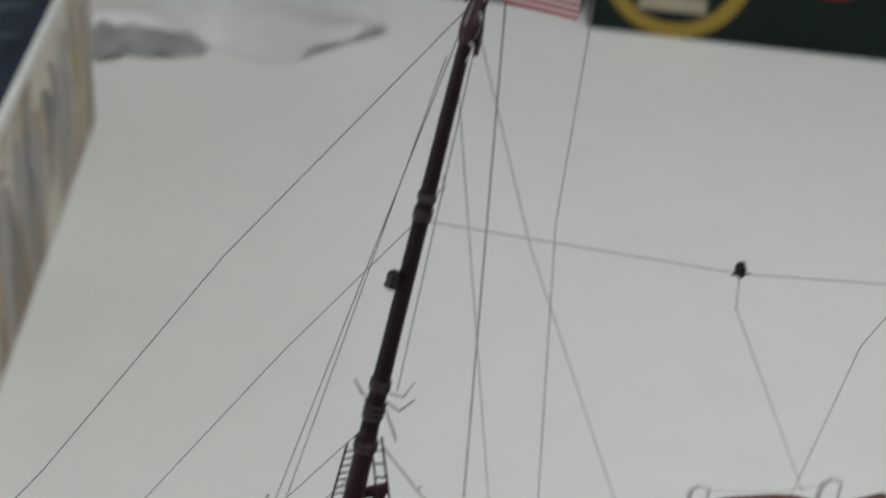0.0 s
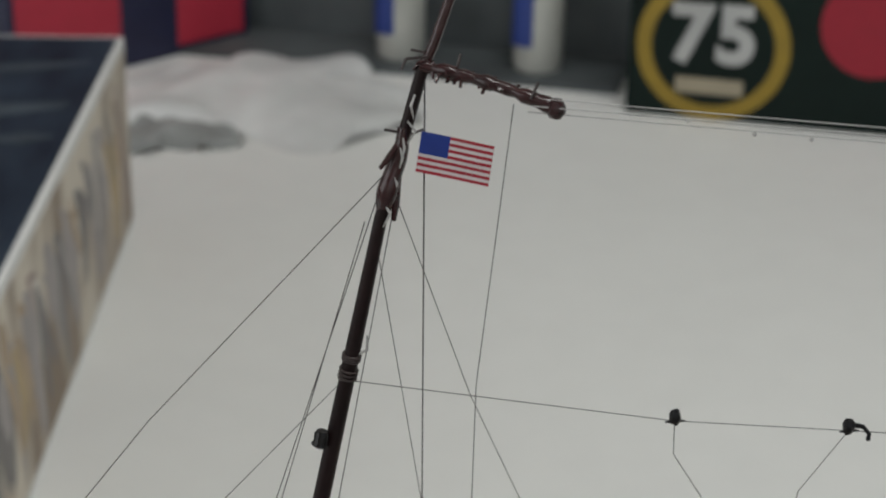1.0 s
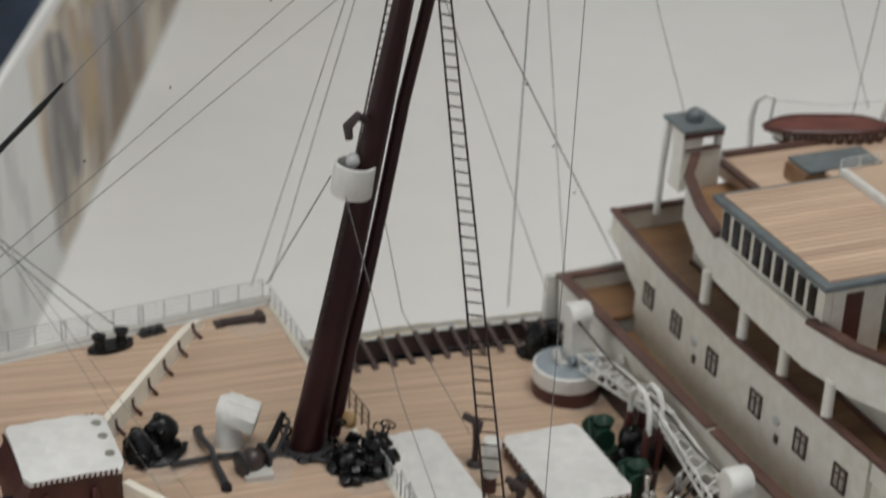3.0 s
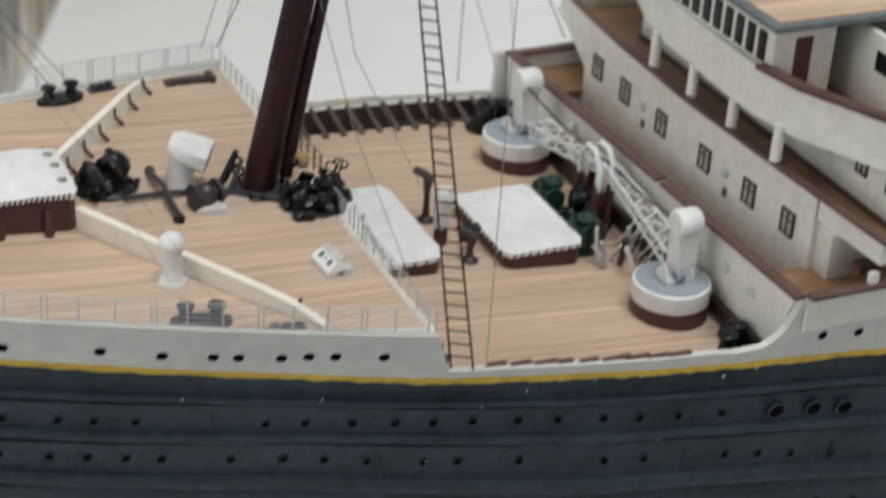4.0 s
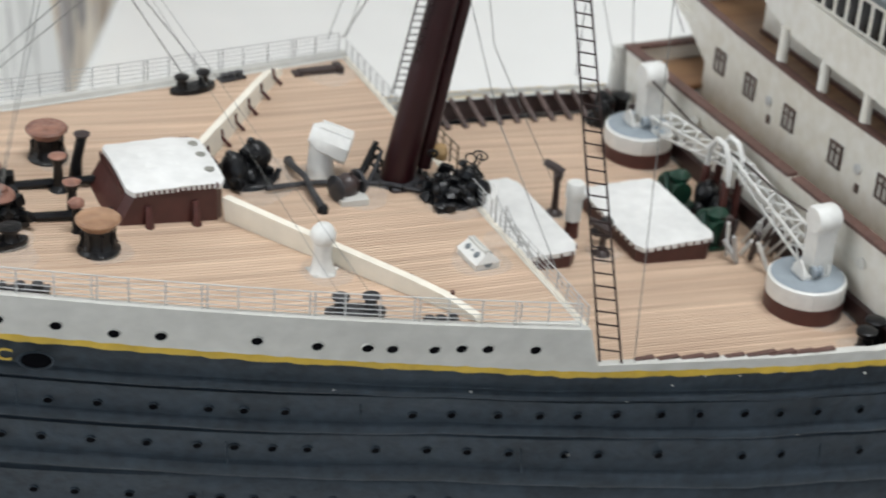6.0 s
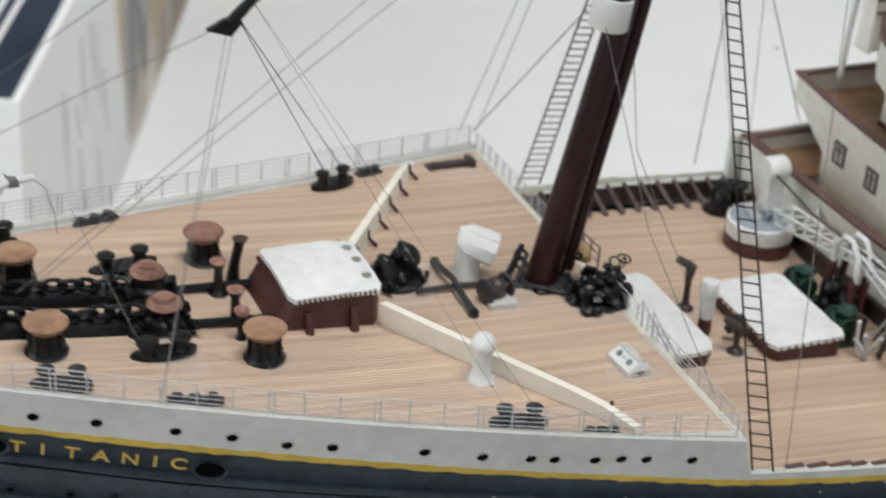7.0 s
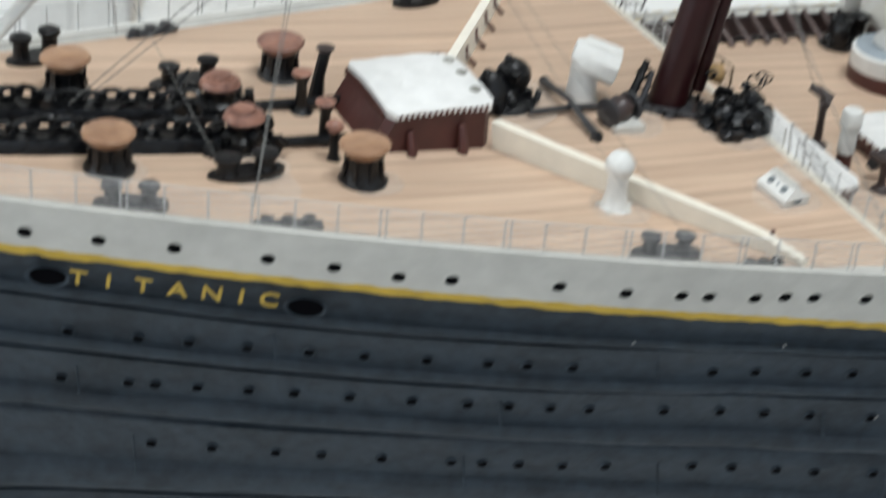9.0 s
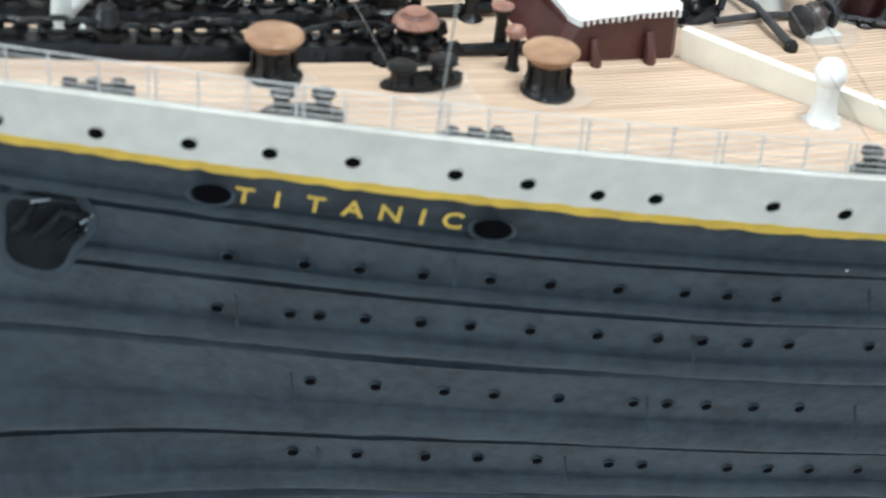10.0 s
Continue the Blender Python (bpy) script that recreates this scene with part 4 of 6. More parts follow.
def winch(x, y, z, turn, label, seed, wide=1.0, plump=1.0):
    """Steam winch, thickly painted: bed plate, two plump cylinder casings, drum, hubs, pipes and castings."""
    ob = thing("winch", (x, y, z), label, "winch", "cargo winches", turn=turn)
    rng = random.Random(seed)
    part("bed", M().ball((0, 0, 0.03), 0.33, 20, 0.17, 0.08, seed), BLACK, ob)
    for s in (-1, 1):
        c = (s * 0.165, 0.015 * s, 0.20 + 0.025 * s)
        case = part("cylinder_casing", lump(c, 0.165 * plump, (1.0, 1.0, 1.30), (0.10 * s, -0.16, 0.3 * s), seed * 7 + s), BLACK, ob)
        part("cap", lump((c[0] - 0.05, c[1] + 0.03, c[2] + 0.20), 0.05, (1, 1, 0.9), (0, 0, 0), seed + 3 * s, 10), BLACK, case)
        part("foot", M().box(s * 0.16 - 0.14, s * 0.16 + 0.14, -0.16, 0.12, 0.0, 0.12, 0.04), BLACK, ob)
    part("drum", M().lathe([(0.13, -0.12), (0.13, -0.09), (0.09, -0.08), (0.09, 0.08), (0.13, 0.09), (0.13, 0.12)], (0.0, -0.02, 0.14), 18, (1, 0, 0)), BLACK, ob)
    for i in range(7):
        u = rng.uniform(-0.28, 0.28)
        part("casting", lump((u, rng.choice((-1, 1)) * rng.uniform(0.12, 0.24), rng.uniform(0.05, 0.12)), rng.uniform(0.05, 0.085), (1, rng.uniform(0.7, 1.3), rng.uniform(0.8, 1.3)), (rng.uniform(-0.5, 0.5), rng.uniform(-0.5, 0.5), 0), seed * 11 + i, 10), BLACK, ob)
    ob.scale = (0.86 * wide, 0.86 * wide, 0.86)
    return ob


fore_winch = winch(-2.05, 0.28, deck_z(-2.05), 22, "glossy black steam winch behind the forward hatch", 1)
rng = random.Random(57)
for i in range(16):
    u, v = rng.uniform(-0.30, 0.30), rng.uniform(-0.24, 0.14)
    q = Matrix.Translation((u, v, rng.uniform(0.05, 0.36 - 0.8 * max(0, math.hypot(u, v) - 0.08)))) @ Euler((rng.uniform(-0.6, 0.6), rng.uniform(-0.6, 0.6), rng.uniform(0, 3))).to_matrix().to_4x4()
    a, b, c = rng.uniform(0.03, 0.06), rng.uniform(0.03, 0.06), rng.uniform(0.04, 0.08)
    part("fitting", M().box(-a, a, -b, b, -c, c, 0.02).turned(q), BLACK, fore_winch)
mast_winch = winch(-0.16, -0.44, 0.0, 15, "glossy black steam winch heaped at the mast foot", 2, 1.12, 0.7)
rng = random.Random(31)
for i in range(44):
    u, v = rng.uniform(-0.36, 0.36), rng.uniform(-0.26, 0.24)
    q = Matrix.Translation((u, v, rng.uniform(0.05, 0.42 - 0.8 * max(0, math.hypot(u, v) - 0.08)))) @ Euler((rng.uniform(-0.6, 0.6), rng.uniform(-0.6, 0.6), rng.uniform(0, 3))).to_matrix().to_4x4()
    a, b, c = rng.uniform(0.03, 0.07), rng.uniform(0.03, 0.06), rng.uniform(0.04, 0.09)
    part("fitting", M().box(-a, a, -b, b, -c, c, 0.02).turned(q), BLACK, mast_winch)
mast_winch.scale.z = 0.74
wires = thing("wire_coil", (0.06, -0.36, 0.30), "loose black wire loops over the mast winch", "wire")
for k in range(3):
    part("loop", M().ring((0.05 * k - 0.02, 0.03 * (-1) ** k, 0.03 + 0.01 * k), 0.055 + 0.008 * k, 0.010, 16, 5, (0.5 * (-1) ** k, 0.8, 0.35 * (k - 1)), 0.8), BLACK, wires)
winch(3.25, 0.2, well(3.25), 90, "dark winch under the crane jibs", 3)
winch(3.15, 2.66, well(3.15), 60, "dark winch in the far well deck corner", 4).scale = (0.62, 0.62, 0.85)

for gx, gy in ((2.95, 0.55), (2.9, -0.35)):
    g = thing("green_winch", (gx, gy, well(gx)), "dark green painted winch beside the aft hatch", "winch", "cargo winches")
    part("bed", M().box(-0.2, 0.2, -0.2, 0.2, 0, 0.05, 0.015), GREEN, g)
    part("drum", M().lathe([(0.13, -0.17), (0.13, -0.13), (0.08, -0.12), (0.08, 0.12), (0.13, 0.13), (0.13, 0.17)], (0, 0, 0.2), 12, (0, 1, 0)), GREEN, g)
    part("motor", M().ball((0.05, 0.0, 0.32), 0.12, 10, 0.8, 0.12, 5), GREEN, g)
    part("frame", M().tube([(-0.15, -0.15, 0.03), (-0.12, 0, 0.36), (-0.15, 0.15, 0.03)], 0.03, 6), GREEN, g)

# crane arm, reel and pipe lying between the hatch winch and the mast
lever = thing("deck_crane_arm", (-1.54, 0.06, deck_z(-1.54)), "grey-black crane arm lying across the deck", "crane arm")
part("arm", M().tube([(0.0, 0.42, 0.06), (-0.02, 0.22, 0.10), (0.02, 0.0, 0.10), (-0.01, -0.28, 0.09), (0.0, -0.56, 0.04)], [0.045, 0.036, 0.03, 0.034, 0.04], 8), GREY_BLACK, lever)
part("foot", M().lathe([(0.055, 0), (0.055, 0.05), (0.032, 0.08)], (0.0, -0.56, 0), 10), BLACK, lever)
part("head", M().ball((0.0, 0.43, 0.06), 0.055, 8, 0.9, 0.1, 2), BLACK, lever)
whl = thing("reel", (-1.21, -0.26, deck_z(-1.21)), "grimy brown-black rope reel on a pale glued foot", "reel")
part("foot", M().prism([(-0.13, -0.20), (0.17, -0.22), (0.19, 0.02), (-0.13, 0.08)], 0, 0.07), BAND, whl, "pale grey foot")
part("drum", lump((0.0, 0.0, 0.15), 0.14, (1.15, 0.95, 0.95), (0.2, 0.1, 0.4), 61, 18), DARK_STEEL, whl)
for e in (-1, 1):
    part("flange", M().lathe([(0.135, 0), (0.15, 0.012), (0.15, 0.03), (0.10, 0.045)], (0.12 * e, 0.035 * e, 0.15), 12, (e, 0.3 * e, 0)), GREY_BLACK, whl)
for k in range(6):
    a = k * 1.05 + 0.3
    part("peg", M().tube([(0.10 * math.cos(a), 0.0, 0.15 + 0.10 * math.sin(a)), (0.17 * math.cos(a), -0.03, 0.15 + 0.17 * math.sin(a))], [0.03, 0.012], 6), DARK_STEEL, whl)
whl.scale = (0.9, 0.9, 0.9)
solo("deck_pipe", M().tube([(-1.95, -0.05, deck_z(-1.95) + 0.06), (-1.5, 0.0, 0.12), (-1.15, 0.0, 0.08), (-0.75, -0.12, 0.06), (-0.35, -0.42, 0.05)], 0.028, 7), GREY_BLACK, "thin dark pipe lying along the deck", "pipe")


def chain(name, pts, link, label):
    """A chain of single links along points, turned every other one."""
    ob = thing(name, pts[0], label, "chain", "deck chains")
    o = Vector(pts[0])
    ps = [Vector(p) - o for p in pts]
    lens = [0.0]
    for a, b in zip(ps, ps[1:]):
        lens.append(lens[-1] + (b - a).length)
    n = int(lens[-1] / (link * 1.25))
    me = M().ring((0, 0, 0), link * 0.62, link * 0.2, 10, 5)
    me.v = [(x * 1.35, y * 0.85, z) for x, y, z in me.v]
    me = me.mesh("link", BLACK)
    for i in range(n):
        s = lens[-1] * (i + 0.5) / n
        p = Vector([np.interp(s, lens, [q[k] for q in ps]) for k in range(3)])
        d = Vector([np.interp(s + 0.02, lens, [q[k] for q in ps]) - np.interp(s - 0.02, lens, [q[k] for q in ps]) for k in range(3)])
        turn = Vector((1, 0, 0)).rotation_difference(d).to_matrix().to_4x4() @ Matrix.Rotation(math.pi / 2 * (i % 2) + 0.5, 4, "X")
        shared("link", me, ob, p.x, p.y, p.z, turn)
    return ob


# ---- windlass and anchor chains ----
for s, lab in ((-1, "near"), (1, "far")):
    run = thing("chain_bed", (-6.1, s * 0.26, deck_z(-6.1)), "raised black bed under the anchor chain", "chain bed", "chain beds")
    rows = [[(x + 6.1, s * w * 0.0 + dy, deck_z(x) - deck_z(-6.1) + (0.10 if abs(dy) < 0.12 else 0.0)) for dy in (-0.15, -0.11, 0.11, 0.15)] for x, w in [(-8.0 + 3.5 * i / 14, 0) for i in range(15)]]
    part("bed", M().slab(rows, (0, 0, -0.03)), BLACK, run)
    for x in (-6.55 + 0.12 * s,):
        part("stopper", M().lathe([(0.10, 0), (0.08, 0.12), (0.11, 0.16), (0.06, 0.27), (0.02, 0.29)], (x + 6.1, 0.0, deck_z(x) - deck_z(-6.1) + 0.05), 9), BLACK, run)
    chain("anchor_chain", [(x, s * 0.26 + 0.03 * math.sin(5 * x), deck_z(x) + 0.16 + 0.02 * math.sin(7 * x + s)) for x in [-8.0 + 3.3 * i / 24 for i in range(25)]], 0.125, "heavy black anchor chain on its bed")
    wl = thing("windlass", (-4.55, s * 0.30, deck_z(-4.55)), "black windlass with a reddish copper top", "windlass", "windlasses")
    part("bed", M().box(-0.34, 0.3, -0.22, 0.22, 0, 0.07, 0.02), BLACK, wl)
    part("barrel", M().lathe([(0.20, 0.05), (0.19, 0.12), (0.14, 0.16), (0.14, 0.22), (0.19, 0.27)], (0.03, 0, 0), 16), BLACK, wl)
    part("head", M().lathe([(0.17, 0.26), (0.185, 0.29), (0.16, 0.33), (0.10, 0.345), (0.10, 0.38), (0.03, 0.39)], (0.03, 0, 0), 16), PINKISH, wl, "worn reddish copper head")
    for k in range(3):
        part("coil", M().ring((0.03, 0, 0.275 + 0.032 * k), 0.165 - 0.03 * k, 0.02, 16, 5, (0.05 * (-1) ** k, 0.06, 1)), PINKISH, wl, "coiled reddish wire")
    for i in range(7):
        a = i * 0.9
        part("bolt", M().lathe([(0.035, 0), (0.03, 0.05), (0.012, 0.06)], (0.03 + 0.24 * math.cos(a), 0.19 * math.sin(a), 0.06), 7), BLACK, wl)
    rng = random.Random(90 + s)
    for i in range(12):
        q = Matrix.Translation((rng.uniform(-0.42, 0.30), rng.uniform(-0.24, 0.24), rng.uniform(0.05, 0.20))) @ Euler((rng.uniform(-0.6, 0.6), rng.uniform(-0.6, 0.6), rng.uniform(0, 3))).to_matrix().to_4x4()
        a, b, c = rng.uniform(0.03, 0.06), rng.uniform(0.03, 0.06), rng.uniform(0.03, 0.07)
        part("fitting", M().box(-a, a, -b, b, -c, c, 0.02).turned(q), BLACK, wl)
    wl.scale = (0.9, 0.9, 0.88)
    part("lever", M().tube([(-0.25, 0.0, 0.1), (-0.32, s * 0.1, 0.28), (-0.2, s * 0.16, 0.36)], 0.024, 6), BLACK, wl)
    # steam pipe from windlass to the hatch, with two valve posts
    pipe = thing("steam_pipe", (-3.9, s * 0.33, deck_z(-3.9)), "long black steam pipe along the deck", "pipe", "steam pipes")
    part("run", M().tube([(-0.45, -s * 0.02, 0.08), (0.0, 0, 0.05), (0.48, 0, 0.02)], 0.045, 8), BLACK, pipe)
    part("post", M().lathe([(0.10, 0), (0.05, 0.05), (0.042, 0.26), (0.06, 0.29), (0.07, 0.33), (0.03, 0.36)], (0.05, -s * 0.06, 0), 10), BLACK, pipe)
    part("wheel", M().lathe([(0.075, 0.0), (0.085, 0.02), (0.06, 0.035)], (0.05, -s * 0.06, 0.33), 12), PINKISH, pipe, "reddish valve wheel")
post = thing("valve_post", (-3.88, -0.56, deck_z(-3.88)), "dark post with a copper valve beside the hatch", "valve", "valve posts")
part("stem", M().lathe([(0.06, 0), (0.04, 0.04), (0.04, 0.26)], n=10), BLACK, post)
part("wheel", M().ball((0, 0, 0.29), 0.075, 10, 0.7, 0.1, 3), PINKISH, post)
post = thing("valve_post", (-3.62, 0.50, deck_z(-3.62)), "leaning dark post with a copper valve beside the hatch", "valve", "valve posts")
part("stem", M().tube([(-0.02, 0, 0), (0.0, 0, 0.2), (0.06, 0.03, 0.42)], [0.07, 0.05, 0.05], 9), BLACK, post)
part("wheel", M().lathe([(0.07, 0), (0.08, 0.02), (0.05, 0.035)], (0.06, 0.03, 0.42), 10), DARK_STEEL, post)

# anchor crane at the bow
bc = thing("bow_crane", (-6.92, -0.03, deck_z(-6.92)), "white anchor crane with a braced jib at the bow", "crane")
part("post", M().tube([(0, 0, 0), (0.02, 0, 0.5), (0.08, 0.02, 1.02)], [0.075, 0.06, 0.056], 12), WHITE, bc)
part("foot", M().lathe([(0.17, 0), (0.16, 0.05), (0.11, 0.08)], n=14), WHITE, bc)
for dy in (-0.085, 0.085):
    part("jib_arm", M().tube([(0.05, dy, 0.98), (0.7, dy * 0.9 + 0.1, 1.06), (1.12, dy * 0.5 + 0.16, 1.11)], 0.036, 9), WHITE, bc)
part("brace", M().tube([(0.03, 0.02, 0.14), (0.55, 0.08, 0.58), (1.06, 0.15, 1.06)], [0.06, 0.056, 0.046], 10), WHITE, bc)
part("tip", M().tube([(1.08, 0.14, 1.1), (1.36, 0.2, 1.10)], 0.034, 8), WHITE, bc)
for k in range(3):
    part("knot", M().ring((1.14 + 0.03 * k, 0.16, 1.1), 0.045, 0.012, 12, 5, (1, 0.2, 0.1 * k)), THREAD, bc, "tied grey thread")
part("knot_end", M().tube([(1.15, 0.16, 1.13), (1.1, 0.15, 1.19)], 0.008, 5), THREAD, bc)
part("hook_line", M().tube([(1.34, 0.2, 1.1), (1.46, 0.22, 0.98), (1.56, 0.3, 0.66), (1.60, 0.42, 0.40)], 0.006, 5), CLEAR, bc, "drooping pale thread")

# dark T-shaped posts in the well deck
for x, y, tall in ((1.47, 0.50, 0.52), (1.56, -0.43, 0.30)):
    tp = thing("tee_post", (x, y, well(x)), "dark brown T-headed post on the well deck", "post", "well deck posts")
    part("foot", M().lathe([(0.10, 0), (0.09, 0.03), (0.05, 0.06)], n=10), DARK_STEEL, tp)
    part("stem", M().tube([(0, 0, 0.03), (0.01, 0.02, tall * 0.5), (0.0, 0.02, tall)], [0.042, 0.034, 0.046], 8), DARK_STEEL, tp)
    part("head", M().tube([(-0.12, 0.10, tall + 0.07), (-0.02, 0.03, tall + 0.02), (0.05, -0.03, tall - 0.02)], [0.04, 0.05, 0.042], 8), DARK_STEEL, tp)
    part("collar", M().ball((0.01, -0.01, tall - 0.06), 0.05, 9, 1.1, 0.15, int(tall * 50)), DARK_STEEL, tp)
part("lashed_block", M().box(-0.06, 0.06, -0.05, 0.05, -0.12, 0.12, 0.03).turned(Matrix.Translation((0.10, 0.22, 0.20)) @ Euler((0.5, 0.3, 0.4)).to_matrix().to_4x4()), GREY_BLACK, tp, "grey-black block leaning on the hatch")

# ---- foremast ----
MAST = ((-0.603, -0.02), (-0.25, 1.72), (0.105, 3.6), (0.271, 4.48), (0.484, 5.55), (0.662, 6.4), (0.925, 7.62), (1.18, 8.82), (1.53, 10.04), (1.62, 10.22), (1.88, 10.92))


def mast_x(z):
    return lin(z, [b for a, b in MAST], [a for a, b in MAST])


mast = thing("foremast", (-0.56, 0, 0), "raked maroon foremast with crow's nest and thread rigging", "mast")
o = 0.56
part("lower_mast", M().tube([(x + o, 0, z) for x, z in MAST[:5]], [0.168, 0.146, 0.115, 0.096, 0.08], 20), BROWN, mast, "glossy maroon lower mast")
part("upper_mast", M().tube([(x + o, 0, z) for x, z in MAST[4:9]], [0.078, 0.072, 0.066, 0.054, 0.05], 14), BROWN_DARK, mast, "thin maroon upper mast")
part("topmast", M().tube([(x + o, 0, z) for x, z in MAST[8:]], [0.045, 0.042, 0.04], 10), BROWN_GLOSS, mast)
part("collar", M().lathe([(0.25, 0), (0.24, 0.03), (0.18, 0.06)], (-0.04, 0, 0), 20), GREY_BLACK, mast, "dark deck collar")
part("bed_plate", M().prism([(-0.30, -0.10), (-0.16, -0.27), (0.15, -0.29), (0.32, -0.15), (0.30, 0.15), (0.1, 0.26), (-0.22, 0.2)], -0.005, 0.028), DARK_STEEL, mast, "brown-black plate round the mast foot")
for i in range(14):
    a = 2 * math.pi * i / 14
    part("pin", M().lathe([(0.022, 0), (0.016, 0.03), (0.022, 0.055), (0.01, 0.065)], (0.27 * math.cos(a), 0.22 * math.sin(a) - 0.02, 0.025), 7), BLACK, mast, "black belaying pin")
part("derrick", M().tube([(o - 0.30, 0.02, 0.12), (o - 0.245, 0.02, 0.45), (o - 0.135, 0.02, 1.08), (o, 0.02, 1.75), (o + 0.14, 0.02, 2.5), (o + 0.325, 0.02, 3.57), (o + 0.62, 0.02, 4.92)], [0.07, 0.07, 0.066, 0.063, 0.062, 0.062, 0.058], 12), BROWN, mast, "maroon derrick boom behind the mast")
part("derrick_link", M().box(o + 0.44, o + 0.68, -0.03, 0.05, 4.88, 4.95, 0.01), BROWN, mast)
for z, r, h in ((5.92, 0.088, 0.10), (5.66, 0.09, 0.16), (5.36, 0.1, 0.1), (7.44, 0.078, 0.10), (7.60, 0.076, 0.06)):
    for k in range(6):
        part("lashing_turn", M().ring((mast_x(z + h * k / 6) + o, 0, z + h * k / 6), r - 0.008 + 0.005 * (k % 2), 0.010, 14, 5, (0.17, 0.12 * (-1) ** k, 1)), DARK_STEEL, mast, "dark thread lashing")
for a, b, c in (((0.44, -0.05, 5.9), (0.36, -0.1, 5.98), (0.28, -0.12, 6.14)), ((0.62, -0.05, 5.9), (0.74, -0.1, 5.86), (0.84, -0.1, 5.98)), ((0.6, -0.05, 5.82), (0.72, -0.08, 5.72), (0.86, -0.08, 5.8)), ((0.6, -0.04, 5.75), (0.68, -0.08, 5.5), (0.7, -0.08, 5.42)), ((0.95, -0.04, 7.66), (1.04, -0.06, 7.7), (1.05, -0.04, 7.82))):
    part("loose_thread", M().tube([(p[0] + o, p[1], p[2]) for p in (a, b, c)], [0.011, 0.014, 0.008], 5), CLEAR, mast, "loose clear thread end")
# glued cluster where the stays meet the upper mast
zs = [8.86 + 0.05 * i for i in range(15)]
part("stay_clump", M().tube([(mast_x(z) + o + 0.012 * math.sin(z * 13), 0.010 * math.cos(z * 17), z) for z in zs], [0.058 + 0.026 * math.sin(math.pi * min(1, (z - 8.86) / 0.5)) + 0.006 * math.sin(z * 19) for z in zs], 12), BROWN_GLOSS, mast, "glued knot of stays")
part("stay_clump", M().tube([(mast_x(8.82) + o + 0.10, -0.03, 8.80), (mast_x(8.95) + o + 0.08, -0.03, 8.95), (mast_x(9.3) + o + 0.03, 0, 9.3)], [0.022, 0.034, 0.02], 8), BROWN_GLOSS, mast, "glued knot of stays")
part("stay_clump", M().tube([(mast_x(9.3) + o - 0.16, -0.03, 9.26), (mast_x(9.35) + o - 0.08, -0.03, 9.36), (mast_x(9.5) + o, 0, 9.5)], [0.016, 0.03, 0.02], 8), BROWN_GLOSS, mast, "glued knot of stays")
nest = part("crows_nest", M().lathe([(0.18, 0), (0.195, 0.02), (0.195, 0.31), (0.172, 0.315), (0.168, 0.05), (0.02, 0.04)], (o - 0.18, -0.02, 2.72), 18, (0.12, 0, 1)), WHITE, mast, "white tub-shaped crow's nest")
part("bell", M().ball((o - 0.17, -0.02, 3.06), 0.07, 10, 1.1), STEEL, mast, "grey bell")
part("bell_bracket", M().tube([(o + 0.0, -0.02, 3.41), (o - 0.14, -0.04, 3.51), (o - 0.24, -0.05, 3.42), (o - 0.22, -0.05, 3.30)], [0.04, 0.045, 0.05, 0.04], 8), DARK_STEEL, mast, "curved dark bracket")
part("lamp", M().lathe([(0.05, -0.07), (0.075, -0.05), (0.06, -0.02), (0.065, 0.05), (0.045, 0.08)], (mast_x(6.93) + o - 0.13, -0.02, 6.93), 12, (0.2, 0, 1)), GLASS_DARK, mast, "small dark glassy masthead lamp")
part("gold_block", M().ball((o - 0.17, -0.06, 0.30), 0.085, 9, 1.1, 0.12, 7), BRASS, mast, "brass-brown block at the foot")
rail = part("mast_ladder", M().tube([(mast_x(z) + o - 0.155 + 0.014 * z - 0.06, -0.08, z) for z in (1.3, 1.9, 2.75)], [0.012, 0.012, 0.012], 6), DARK_STEEL, mast, "fine black ladder up the mast")
for k in range(19):
    z = 1.32 + 0.077 * k
    x = mast_x(z) + o - 0.155 + 0.014 * z
    part("rung", M().tube([(x + 0.03, -0.03, z), (x - 0.06, -0.08, z + 0.006)], [0.011, 0.011], 5), DARK_STEEL, rail)
# cleats, hoops and belayed lines round the mast foot
for k, (x, y, z, r) in enumerate(((-0.28, 0.12, 0.30, 0.055), (-0.24, 0.16, 0.16, 0.05), (0.22, -0.14, 0.34, 0.04))):
    part("hoop", M().ring((x + o - 0.50, y, z), r, 0.016, 12, 5, (0.4, 1.0, 0.3 * (-1) ** k)), BLACK, mast, "black wire hoop")
part("belayed_line", M().tube([(-0.32 + o - 0.46, 0.1, 0.42), (-0.46 + o - 0.46, 0.02, 0.2), (-0.62 + o - 0.46, -0.06, 0.04)], [0.03, 0.04, 0.03], 8), BLACK, mast, "glossy dark belayed line")
part("belayed_line", M().tube([(-0.28 + o - 0.46, 0.05, 0.34), (-0.38 + o - 0.46, -0.02, 0.16), (-0.5 + o - 0.46, -0.1, 0.03)], [0.02, 0.028, 0.02], 8), GREY_BLACK, mast, "glossy dark belayed line")
